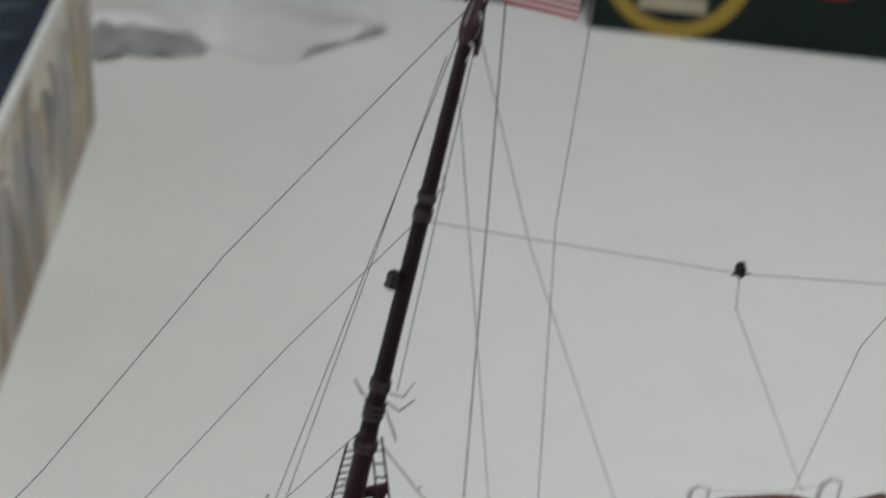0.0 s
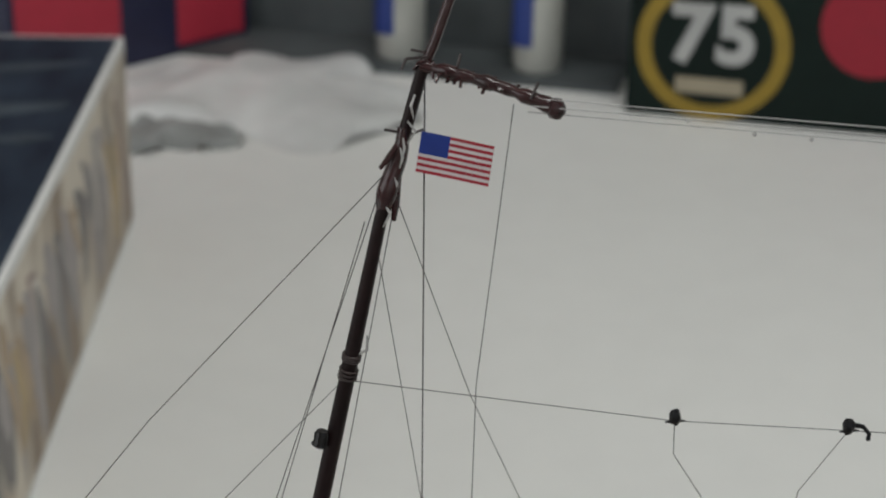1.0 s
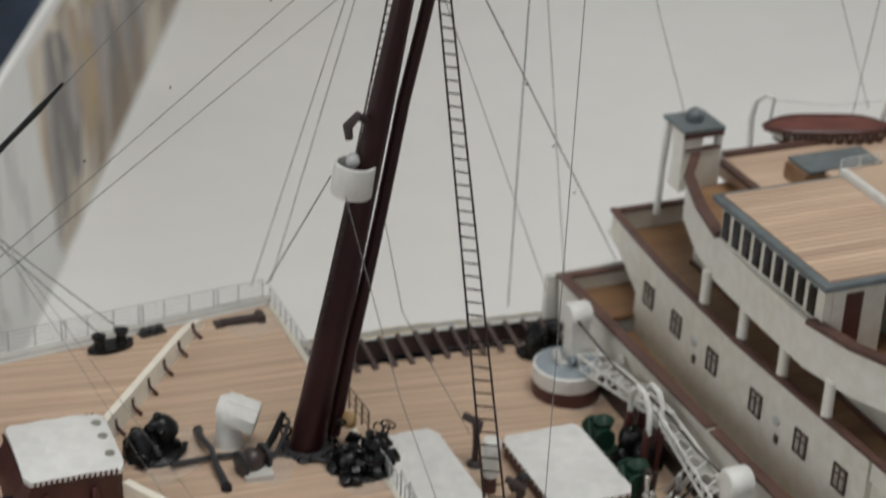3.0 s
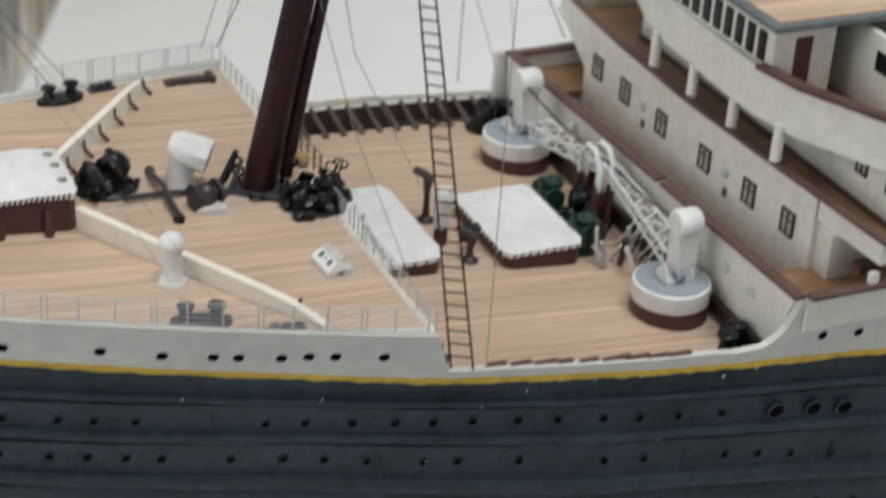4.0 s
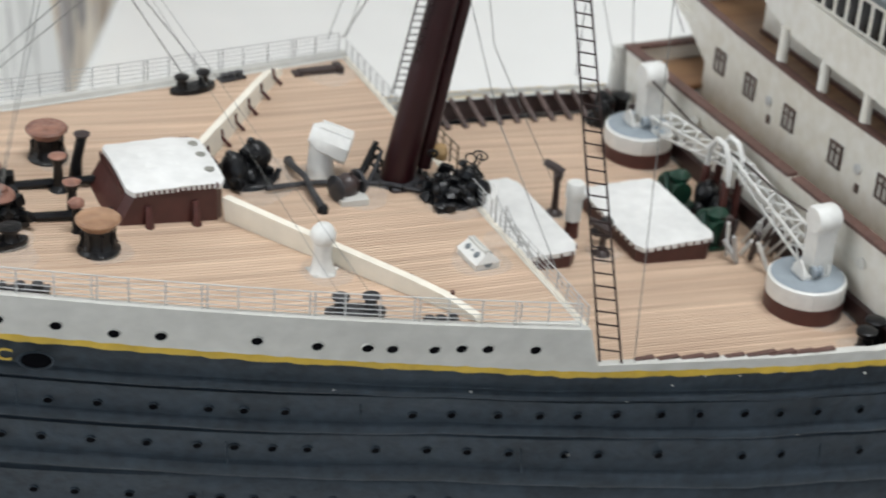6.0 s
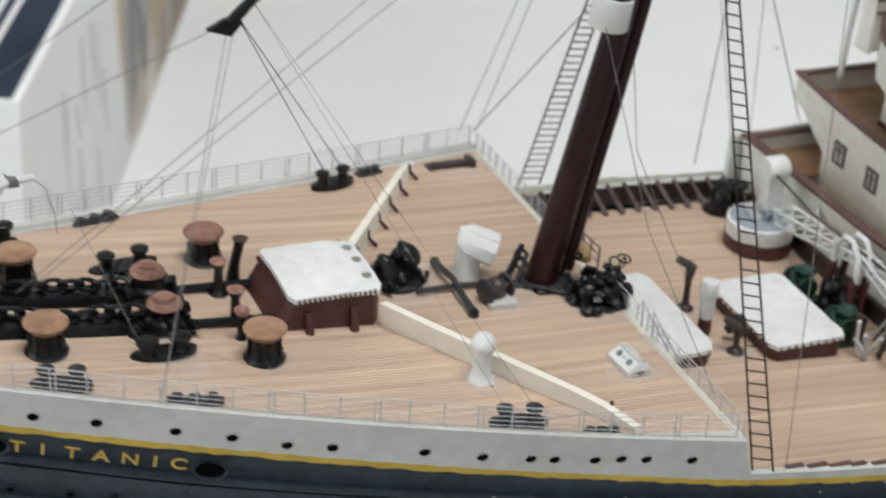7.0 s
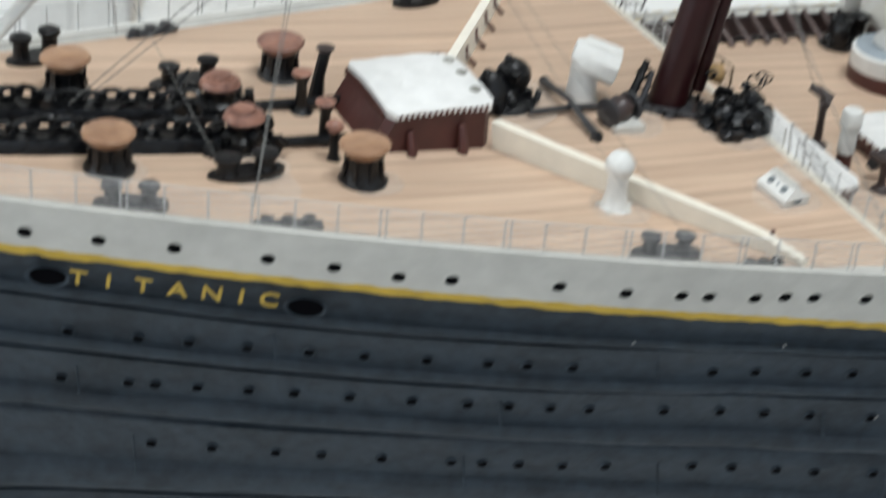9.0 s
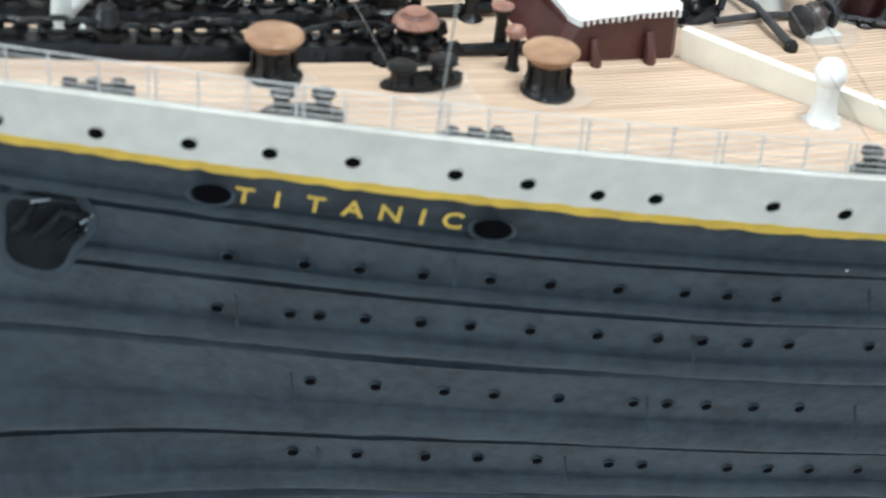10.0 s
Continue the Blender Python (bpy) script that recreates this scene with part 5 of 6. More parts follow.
# gaff with tangled thread
way = [Vector((1.52 + o, 0.0, 10.06)).lerp(Vector((2.28 + o, -0.80, 9.88)), i / 18) + Vector((0, 0, 0.03 * math.sin(math.pi * i / 18))) for i in range(19)]
gaff = M().tube(way, [0.052 + 0.009 * math.sin(i * 2.3) + 0.006 * math.sin(i * 5.1) + 0.012 * (i > 15) for i in range(19)], 12)
part("gaff", gaff, BROWN_GLOSS, mast, "maroon gaff pointing aft")
part("gaff_end", M().ball((2.29 + o, -0.81, 9.87), 0.085, 10, 1.0, 0.05, 1), BROWN_GLOSS, mast)
rng = random.Random(21)
tangle = M()
for i in range(26):
    u = rng.random()
    c = Vector((1.50 + o, 0, 10.02)).lerp(Vector((2.07 + o, -0.58, 9.92)), u ** 1.6)
    a = c + Vector((rng.uniform(-0.10, 0.10), rng.uniform(-0.07, 0.07), rng.uniform(-0.03, 0.09)))
    b = c + Vector((rng.uniform(-0.10, 0.10), rng.uniform(-0.07, 0.07), rng.uniform(-0.02, 0.08)))
    tangle.tube([a, c + Vector((0, 0, 0.06)), b], 0.014, 5)
part("thread_tangle", tangle, BROWN_GLOSS, mast, "tangled dark thread ends")
for i in range(6):
    z = 8.9 + rng.random() * 1.0
    part("glue_strand", M().tube([(mast_x(z) + o - 0.03, -0.05, z), (mast_x(z) + o + rng.uniform(-0.09, 0.03), -0.08, z - 0.08), (mast_x(z) + o - 0.04, -0.05, z - 0.2)], [0.008, 0.013, 0.006], 5), CLEAR, mast, "clear glue strand")
for a, b in (((1.55, -0.05, 10.14), (1.36, -0.06, 10.15)), ((1.36, -0.06, 10.15), (1.32, -0.06, 10.07)), ((1.56, 0, 10.16), (1.43, 0, 10.20)), ((1.37, 0, 9.52), (1.21, 0, 9.57)), ((1.40, 0, 9.49), (1.54, 0, 9.53)), ((2.12, -0.72, 9.94), (2.18, -0.72, 10.07)), ((1.73, -0.2, 10.06), (1.77, -0.18, 10.18))):
    part("thread_end", M().tube([(a[0] + o, a[1], a[2]), (b[0] + o, b[1], b[2])], 0.012, 5), DARK_STEEL, mast)

# flag: stripes and canton as thin sewn pieces
flag = thing("flag", (1.37, -0.36, 9.66), "small flag with red and white stripes and blue canton", "flag")
fu, fv = Vector((0.525, -0.21, -0.125)), Vector((-0.072, -0.055, -0.305))
fn = fu.cross(fv).normalized() * 0.004
for i in range(13):
    a, b = i / 13, (i + 1) / 13
    u0 = 0.40 if i < 7 else 0.0
    rows = [[tuple(fu * u + fv * w + fn * 4 * math.sin(5 * u)) for u in (u0, (u0 + 1) / 2, 1.0)] for w in (a, b)]
    part("stripe", M().slab(rows, tuple(fn)), FLAG_RED if i % 2 == 0 else FLAG_WHITE, flag)
part("canton", M().slab([[tuple(fu * u + fv * w + fn * 4 * math.sin(5 * u)) for u in (0, 0.2, 0.40)] for w in (0, 7 / 13)], tuple(fn)), FLAG_BLUE, flag, "deep blue canton")


# ---- rigging ----
def line(pts, mat=THREAD, r=0.0046, label="thin grey rigging thread", sag=0.0, name="rigging_line"):
    ps = []
    for a, b in zip(pts, pts[1:]):
        a, b = Vector(a), Vector(b)
        for k in range(8):
            u = k / 8
            ps.append(a.lerp(b, u) + Vector((0, 0, -sag * 4 * u * (1 - u))))
    ps.append(Vector(pts[-1]))
    return solo(name, M().tube(ps, r, 5), mat, label, "rigging", "mast rigging")


def mp(z, dx=0.0, dy=0.0):
    return (mast_x(z) + dx, dy, z)


line([mp(5.57, -0.06), (-5.75, 0.2, deck_z(-5.75) + 0.12)])
line([mp(5.12, -0.06), (-5.65, 0.22, deck_z(-5.75) + 0.12)])
line([mp(9.2, -0.07), (-0.8, 0, 7.39), (-2.3, 0, 5.78), (-4.94, 0.0, 3.4), (-6.62, 0.0, 2.32), (-8.6, 0, 1.2)], THREAD_DARK, label="dark taut forestay thread")
line([(-4.0, 0.0, 3.05), (-6.65, 0, 1.96), (-8.6, 0, 1.3)])
line([mp(7.40, -0.06), (-0.29, 0.0, 6.46), (-1.23, 0.0, 5.57), (-2.73, 0.0, 4.13), (-3.8, 0.0, 3.15)])
line([mp(8.95, -0.07, 0.03), (-0.2, 3.05, 0.2)], THREAD_DARK)
line([mp(8.80, -0.12, 0.03), (0.02, 3.05, 0.2)], THREAD_DARK)
line([(-0.32, 0.15, 2.85), (-0.02, 3.05, 0.2)], THREAD_DARK, 0.007)
line([(1.54, -0.02, 9.93), (3.0, 3.1, -0.63)], THREAD_DARK, 0.007, "dark flag halyard thread")
line([mp(8.5, 0.05), (3.78, 3.15, -0.6)])
line([(2.05, -0.57, 9.86), (1.73, -0.7, 7.55), (0.5, -3.02, -0.45)])
line([mp(8.96, 0.1), (2.55, 1.1, 6.4), (5.15, 3.1, 1.6)])
line([mp(5.36, 0.16), (4.35, 3.0, -0.17)], THREAD_DARK, 0.007)
line([mp(4.75, 0.27), (3.5, 3.1, -0.5)])
line([mp(9.0, 0.08), (0.70, -0.06, 5.9)])
line([mp(2.75, 0.15), (0.5, 0.3, 1.2), (1.35, 0.4, -0.45)])
line([(-0.3, -0.2, 2.8), (0.02, -0.9, 1.0), (0.1, -2.3, 0.0)])
aerial_a, aerial_b = (3.96, -0.19, 6.50), (5.40, -0.82, 6.42)
line([mp(7.40, 0.08), aerial_a, aerial_b, (7.6, -1.7, 6.25)], label="thin grey aerial thread between the masts")
line([aerial_a, (4.01, -0.13, 6.12), (7.75, 3.1, 1.35)])
line([aerial_b, (4.97, -0.75, 5.85), (7.45, 3.0, 1.3)])
for c, s in ((aerial_a, 1), (aerial_b, 2)):
    b = thing("aerial_knot", c, "black glued knot on the aerial thread", "knot", "aerial knots")
    part("blob", M().ball((0, 0, 0.04), 0.06, 10, 1.25, 0.16, s), BLACK, b)
    part("tail", M().tube([(-0.09, 0.01, 0.0), (0, 0, 0.0), (0.1, -0.02, -0.01)], [0.008, 0.02, 0.008], 6), BLACK, b)
part("hook", M().tube([(0.03, 0, 0.05), (0.12, -0.05, 0.04), (0.17, -0.08, -0.03), (0.165, -0.08, -0.09)], [0.03, 0.022, 0.02, 0.022], 7), BLACK, b)
for k, (dz, dy) in enumerate(((0.0, 0.0), (-0.05, -0.05), (-0.12, 0.02))):
    line([(2.12, -0.69 + dy, 9.94 + dz), (4.22, -2.54 + dy, 10.03 + dz), (6.12, -4.2 + dy, 10.09 + dz)], CLEAR, 0.0048, "clear nylon aerial thread")
for x, y, z in ((3.02, -1.54, 9.92), (3.42, -1.84, 9.86), (3.72, -2.14, 9.88)):
    solo("glue_drop", M().ball((x, y, z), 0.016, 8), CLEAR, "tiny clear glue drop on a thread", "glue drop", "glue drops")

# black turnbuckle fitting on the forestay with its bracing lines
tb = thing("stay_fitting", (-3.85, 0.0, 3.1), "black triangular fitting on the forestay", "stay fitting")
part("plate", M().prism([(-0.22, -0.05), (0.0, -0.12), (0.1, 0.0), (0.05, 0.07), (-0.08, 0.03)], -0.03, 0.03).turned(Euler((math.pi / 2, 0, 0)).to_matrix().to_4x4()), BLACK, tb)
part("bar", M().tube([(0.0, 0, 0.0), (0.18, 0, 0.19), (0.36, 0, 0.33), (0.60, 0, 0.56), (0.86, 0, 0.80), (1.08, 0, 1.02)], [0.055, 0.05, 0.034, 0.026, 0.03, 0.012], 8), BLACK, tb)
for dx in (0.0, 0.06):
    line([(-3.88 + dx, 0.02, 3.02), (-4.95, -1.72, deck_z(-4.95) + 0.1)], THREAD, 0.0036, "fine grey bracing thread")
for p in ((-2.06, 2.33, 0.30), (-1.84, 2.40, 0.29)):
    line([(-3.80, 0.02, 3.16), p], THREAD_DARK, 0.0055, "dark bracing thread to the starboard bollards")
for p in ((-2.05, -2.39, 0.28), (-1.79, -2.32, 0.28)):
    line([(-3.66, -0.02, 3.28), p], THREAD, 0.0023, "fine grey bracing thread to the port bollards")
line([(-5.2, 0.35, 1.3), (-4.84, -0.72, deck_z(-4.84) + 0.06)], THREAD, 0.003)


def shroud(name, top, foot_a, foot_b, rungs, label, r=0.0105):
    """Rope ladder from the mast to the deck edge."""
    ob = thing(name, top, label, "rope ladder", "shroud ladders")
    t = Vector((0, 0, 0))
    a, b = Vector(foot_a) - Vector(top), Vector(foot_b) - Vector(top)
    w = (b - a).normalized() * 0.05
    ends = ((t - w, a), (t + w, b))
    for p, q in ends:
        part("side_rope", M().tube([p, (p + q) / 2, q], r, 6), LADDER, ob)
    for i in range(1, rungs):
        u = i / rungs
        part("rung", M().tube([ends[0][0].lerp(ends[0][1], u), ends[1][0].lerp(ends[1][1], u)], r * 0.8, 5), LADDER, ob)
    return ob


shroud("shroud_ladder", (0.52, -0.06, 5.5), (0.19, -2.95, -0.43), (0.40, -2.98, -0.48), 58, "dark rope ladder from mast to port deck edge")
shroud("shroud_ladder", (0.36, 0.06, 5.4), (0.58, 2.97, -0.52), (0.85, 2.97, -0.55), 58, "dark rope ladder from mast to starboard deck edge")


# ---- well deck cranes ----
def crane(y, turn, label):
    ob = thing("cargo_crane", (3.15, y, well(3.15)), label, "crane", "well deck cranes")
    part("foot", M().lathe([(0.40, 0), (0.40, 0.19), (0.38, 0.2)], n=28), COAMING, ob, "red-brown foot ring")
    part("pedestal", M().lathe([(0.395, 0.18), (0.40, 0.2), (0.395, 0.37), (0.37, 0.385)], n=28), WHITE, ob, "white round pedestal")
    part("top_plate", M().lathe([(0.37, 0.378), (0.37, 0.39), (0.34, 0.395)], n=28), GREY, ob, "blue-grey top plate")
    c = M().box(-0.03, 0.21, -0.10, 0.12, 0.38, 0.98, 0.05)
    part("column", c, WHITE, ob, "white crane column")
    part("column_head", M().lathe([(0.13, -0.13), (0.15, -0.10), (0.15, 0.10), (0.13, 0.13)], (0.09, 0.01, 1.0), 18, (1, 0, 0)), WHITE, ob)
    j = M()
    # lattice jib
    length, w, h = 1.80, 0.135, 0.12
    swing = 0.16 if y < 0 else 0.17
    q = Matrix.Rotation(radians(turn), 4, "Z")
    def P(u, a, b):
        t = 1 - 0.5 * u
        return q @ Vector((a * w * t, 0.10 + u * length, 0.46 + u * 0.24 + b * h * t * 0.7)) + Vector((swing * (1 - u), 0, 0))
    for a in (-1, 1):
        for b in (-1, 1):
            part("chord", M().tube([P(0, a, b), P(0.5, a, b), P(1, a, b)], 0.016, 5), WHITE, ob)
    n = 13
    for i in range(n):
        u0, u1 = i / n, (i + 1) / n
        s = 1 if i % 2 else -1
        for a in (-1, 1):
            part("lattice", M().tube([P(u0, a, -s), P(u1, a, s)], 0.010, 5), WHITE, ob)
        for b in (-1, 1):
            part("lattice", M().tube([P(u0, -s, b), P(u1, s, b)], 0.010, 5), WHITE, ob)
    f = -1 if y < 0 else 1
    part("jib_foot", M().box(-0.15, 0.16, -0.09, 0.09, 0.385, 0.43, 0.015).turned(Matrix.Translation((0.02, 0.02 * f, 0))), WHITE, ob, "white jib foot plate")
    for dx in (-0.13, 0.15):
        part("cheek", M().prism([(-0.10, 0.0), (0.12, 0.0), (0.09, 0.10), (0.0, 0.17), (-0.08, 0.10)], -0.012, 0.012).turned(Matrix.Translation((dx, 0.03 * f, 0.42)) @ Matrix(((0, 0, 1, 0), (1, 0, 0, 0), (0, 1, 0, 0), (0, 0, 0, 1)))), WHITE, ob, "white cheek plate")
    part("gear", M().lathe([(0.06, -0.05), (0.065, -0.02), (0.04, 0.0), (0.065, 0.02), (0.06, 0.05)], (0.02, -0.10, 0.47), 12, (1, 0, 0)), GREY, ob, "blue-grey gear")
    part("seam", M().tube([(0.40 * math.cos(-2.0), 0.40 * math.sin(-2.0), 0.19), (0.40 * math.cos(-1.97), 0.40 * math.sin(-1.97), 0.37)], 0.012, 5), WHITE, ob)
    part("glue_drip", M().ball((0.39, -0.12, 0.24), 0.03, 8, 1.8, 0.2, 3), BAND, ob, "dull glue drip")
    part("cable", M().tube([q @ Vector((0, 0.1, 1.0)), q @ Vector((0.02, 0.9, 0.82)), P(1, 0, 1)], 0.014, 5), DARK_STEEL, ob, "dark crane cable")
    return ob


crane(-1.78, -8, "white lattice cargo crane on a round pedestal, jib swung inboard")
crane(1.76, 188, "white lattice cargo crane on the far pedestal, jib swung inboard")
rest = thing("jib_rest", (3.3, 0.18, well(3.3)), "white arched jib rest with brown posts", "jib rest")
for dx in (-0.07, 0.09):
    part("arch", M().tube([(dx, -0.22, 0.5), (dx, -0.2, 0.78), (dx, -0.08, 0.92), (dx, 0.08, 0.92), (dx, 0.2, 0.78), (dx, 0.22, 0.5)], 0.032, 9), WHITE, rest)
    for dy in (-0.2, 0.2):
        part("post", M().tube([(dx - 0.05, dy * 1.2, 0), (dx, dy, 0.55)], 0.045, 8), COAMING, rest, "brown post")
rng = random.Random(12)
for k in range(9):
    part("rod", M().tube([(-0.05 + 0.02 * k, -0.62 - 0.05 * k, 0.03), (0.12, -0.75 - 0.06 * k + 0.1 * math.sin(3 * k), 0.40 + 0.03 * (k % 3))], 0.014, 5), (WHITE, DARK_STEEL, WHITE)[k % 3], rest, "thin painted rod")
junk = thing("blocks_and_tackle", (3.05, -0.75, well(3.05)), "white and dark heap of blocks and tackle", "tackle")
for i in range(9):
    a = Vector((rng.uniform(-0.15, 0.25), rng.uniform(-0.35, 0.3), 0.02))
    part("bar", M().tube([a, a + Vector((rng.uniform(-0.15, 0.15), rng.uniform(-0.15, 0.15), rng.uniform(0.2, 0.45)))], rng.uniform(0.02, 0.035), 6), (WHITE, DARK_STEEL, STEEL)[i % 3], junk)

for a, b, us in ((Vector((0.35, 0, 5.72)), Vector((-6.07, 0.2, 0.75)), (0.12, 0.2, 0.34, 0.46)), (Vector((0.68, 0, 5.36)), Vector((4.2, 3.0, -0.17)), (0.15, 0.28, 0.42, 0.6, 0.75))):
    for u in us:
        solo("thread_bead", M().ball(a.lerp(b, u) + Vector((0, 0, -0.4 * u * (1 - u) if a.x < 0.5 else 0)), 0.014, 8), THREAD, "tiny glue bead on a rigging thread", "glue bead", "glue beads")

# ---- superstructure ----
sup = thing("superstructure", (3.65, 0, WELL), "white bridge front with brown rails and varnished decks", "superstructure")
X0, Z0 = 3.65, WELL


def sbox(name, x0, x1, y0, y1, z0, z1, mat, bev=0.01, label="", parent=None):
    return part(name, M().box(x0 - X0, x1 - X0, y0, y1, z0 - Z0, z1 - Z0, bev), mat, parent or sup, label)


def strip(name, plan, z0, z1, thick, mat, label="", parent=None):
    """A wall that follows points in plan."""
    rows = [[(x - X0, y, z0 - Z0) for x, y in plan], [(x - X0, y, z1 - Z0) for x, y in plan]]
    return part(name, M().slab(rows, (thick, 0, 0)), mat, parent or sup, label)


B_FLOOR, A_FLOOR, BOAT = -0.46, 0.10, 0.80
def front_x(y):
    """Bowed front of the upper decks in plan."""
    return lin(y, (-3.4, -2.0, 0.0, 2.0, 3.3), (4.36, 4.28, 4.20, 4.26, 4.40))


def bowed(y0, y1, dx=0.0, n=9):
    return [(front_x(y0 + (y1 - y0) * i / (n - 1)) + dx, y0 + (y1 - y0) * i / (n - 1)) for i in range(n)]


def cap_line(y):
    return lin(y, (-3.34, 3.2), (-0.09, -0.33))


def cap_x(y):
    return lin(y, (-3.34, 3.2), (3.55, 3.72))


def front_cap(y0, y1):
    rows = [[(cap_x(y) - 0.065 - X0, y, cap_line(y) - Z0), (cap_x(y) + 0.065 - X0, y, cap_line(y) - Z0)] for y in (y0, (y0 + y1) / 2, y1)]
    part("cap_rail", M().slab(rows, (0, 0, -0.04)), CAP, sup, "brown cap rail")


part("well_wall", M().slab([[(-0.03, -2.92, -0.03), (-0.03, 2.92, -0.03)], [(-0.12, -3.27, cap_line(-3.27) - 0.04 - Z0), (0.02, 3.14, cap_line(3.14) - 0.04 - Z0)]], (0.08, 0, 0)), WALL_WHITE, sup, "white bulkhead behind the cranes")
front_cap(-3.34, -0.7)
front_cap(-0.62, 3.18)
sbox("lower_deck", 3.78, 4.6, -2.3, 2.35, -0.84, -0.78, FLOOR_ORANGE, label="sunk varnished gallery floor")
sbox("lower_deck", 3.66, 9.0, -3.25, -2.3, B_FLOOR - 0.06, B_FLOOR, FLOOR_ORANGE, label="varnished brown deck")
sbox("lower_deck", 3.78, 9.0, 2.35, 3.1, B_FLOOR - 0.16, B_FLOOR - 0.1, FLOOR_ORANGE, label="varnished brown deck")
front = strip("front_wall", bowed(-2.38, 2.38), -0.84, 0.345, 0.10, WALL_WHITE, "white front wall with six windows")
strip("front_parapet", bowed(-3.38, -2.42, 0, 4), 0.12, 0.345, 0.08, WALL_WHITE, "white parapet beyond the wall")
strip("front_parapet", bowed(2.38, 3.26, 0, 4), 0.12, 0.345, 0.08, WALL_WHITE, "white parapet beyond the wall")
strip("cap_rail", bowed(-3.42, 3.30, -0.025), 0.345, 0.385, 0.085, CAP, "brown cap rail")
part("corner_bracket", M().prism([(2.39, 0.12), (3.26, 0.13), (2.9, -0.02), (2.39, -0.33)], 0, 0.06).turned(Matrix.Translation((4.33 - X0, 0, -Z0)) @ Matrix(((0, 0, 1, 0), (1, 0, 0, 0), (0, 1, 0, 0), (0, 0, 0, 1)))), WALL_WHITE, sup, "white bracket plate")
sbox("cap_rail", 3.79, 9.0, 3.07, 3.19, -0.375, -0.335, CAP)
sbox("side_wall", 3.78, 9.0, 3.10, 3.16, B_FLOOR - 0.15, -0.375, WALL_WHITE)
sbox("cap_rail", 3.64, 9.0, -3.42, -3.30, -0.13, -0.085, CAP, 0.012, "brown cap rail")
sbox("side_wall", 3.66, 9.0, -3.325, -3.285, B_FLOOR - 0.05, -0.13, WALL_WHITE)
sbox("middle_deck", 4.46, 9.0, -3.3, 3.21, A_FLOOR - 0.07, A_FLOOR, FLOOR_ORANGE, label="varnished brown deck")
sbox("side_wall", 4.44, 9.0, 3.22, 3.28, A_FLOOR - 0.07, 0.345, WALL_WHITE)
sbox("cap_rail", 4.44, 9.0, 3.19, 3.29, 0.345, 0.383, CAP)
sbox("gallery_wall", 4.37, 9.0, -2.62, -2.37, B_FLOOR, A_FLOOR - 0.07, WALL_WHITE)
sbox("bench", 4.5, 4.9, -2.95, -2.8, B_FLOOR + 0.22, B_FLOOR + 0.3, CAP)
for x in (4.3, 5.3, 6.3):
    sbox("post", x, x + 0.09, -3.38, -3.31, -0.085, A_FLOOR - 0.07, WALL_WHITE)


def window(y, z, parent, x=4.25, wide=0.20, high=0.25):
    w = new("window")
    w.parent = parent
    w.matrix_basis = Matrix.Translation(((x - X0) * CM, y * CM, (z - Z0) * CM))
    h, w2 = high / 2, wide / 2
    m = M().box(-0.024, 0.0, -w2 - 0.012, -w2 + 0.012, -h, h).box(-0.024, 0.0, w2 - 0.012, w2 + 0.012, -h, h).box(-0.024, 0, -w2 - 0.012, w2 + 0.012, h - 0.012, h + 0.012).box(-0.024, 0, -w2 - 0.012, w2 + 0.012, -h - 0.012, -h + 0.012)
    part("frame", m, FRAME, w, "thin brown frame")
    part("mullion", M().box(-0.022, 0, -0.011, 0.011, -h, h), FRAME, w)
    part("transom", M().box(-0.021, 0, -w2, w2, 0.03, 0.048), FRAME, w)
    part("pane", M().box(-0.012, 0.004, -wide / 2, wide / 2, -high / 2, high / 2), PANE, w, "pale dusty pane")


FRAME = material("window_frame_brown", (0.085, 0.05, 0.04), 0.45, vary=0.25, grain=1200, blotch=400, bump=0.3)
PANE = material("dusty_pane", (0.46, 0.44, 0.40), 0.25, vary=0.2, grain=900, blotch=300, bump=0.1)
for y in (1.98, 1.28, 0.42, -0.49, -1.32, -2.0):
    window(y, -0.115, sup, front_x(y))
for y in (0.82, -0.91):
    sbox("vent_plate", front_x(y) - 0.015, front_x(y) + 0.02, y - 0.035, y + 0.035, -0.36, -0.26, FRAME)
    part("round_vent", M().lathe([(0.055, -0.01), (0.06, 0.02), (0.03, 0.03)], (front_x(y) - X0, y + 0.03, -0.10 - Z0), 12, (-1, 0, 0)), STEEL, sup, "small grey round vent")
for y in (-2.05, -2.55, 1.3):
    part("round_vent", M().lathe([(0.06, -0.01), (0.065, 0.015), (0.03, 0.02)], (3.575 - X0, y, -0.48 - Z0), 12, (-1, 0, 0)), BAND, sup)

sbox("skirting", 3.54, 3.615, -2.88, 2.7, WELL - 0.03, WELL + 0.21, INNER, 0.01, "dark brown skirting")
# upper deck under the bridge
sbox("house_wall", 4.92, 9.0, -2.9, 2.2, A_FLOOR, BOAT - 0.07, WALL_WHITE, label="white deckhouse wall")
sbox("skirting", 4.88, 4.925, -2.92, 2.2, A_FLOOR, 0.15, CAP)
for y in (-1.0, -1.6, -2.2, -2.7):
    window(y, 0.52, sup, 4.92, 0.16, 0.18)
for y in (0.86, 0.05, -0.76, -1.6):
    part("pillar", M().lathe([(0.065, 0.37 - Z0), (0.06, 0.40 - Z0), (0.06, BOAT - 0.03 - Z0)], (4.30 - X0, y, 0), 14), WALL_WHITE, sup, "white round pillar")
WING = [(5.1, 2.72), (4.72, 2.2), (4.46, 1.45), (4.30, 0.75), (4.24, -0.2), (4.22, -1.2), (4.34, -1.8), (4.75, -2.7), (5.15, -3.5)]
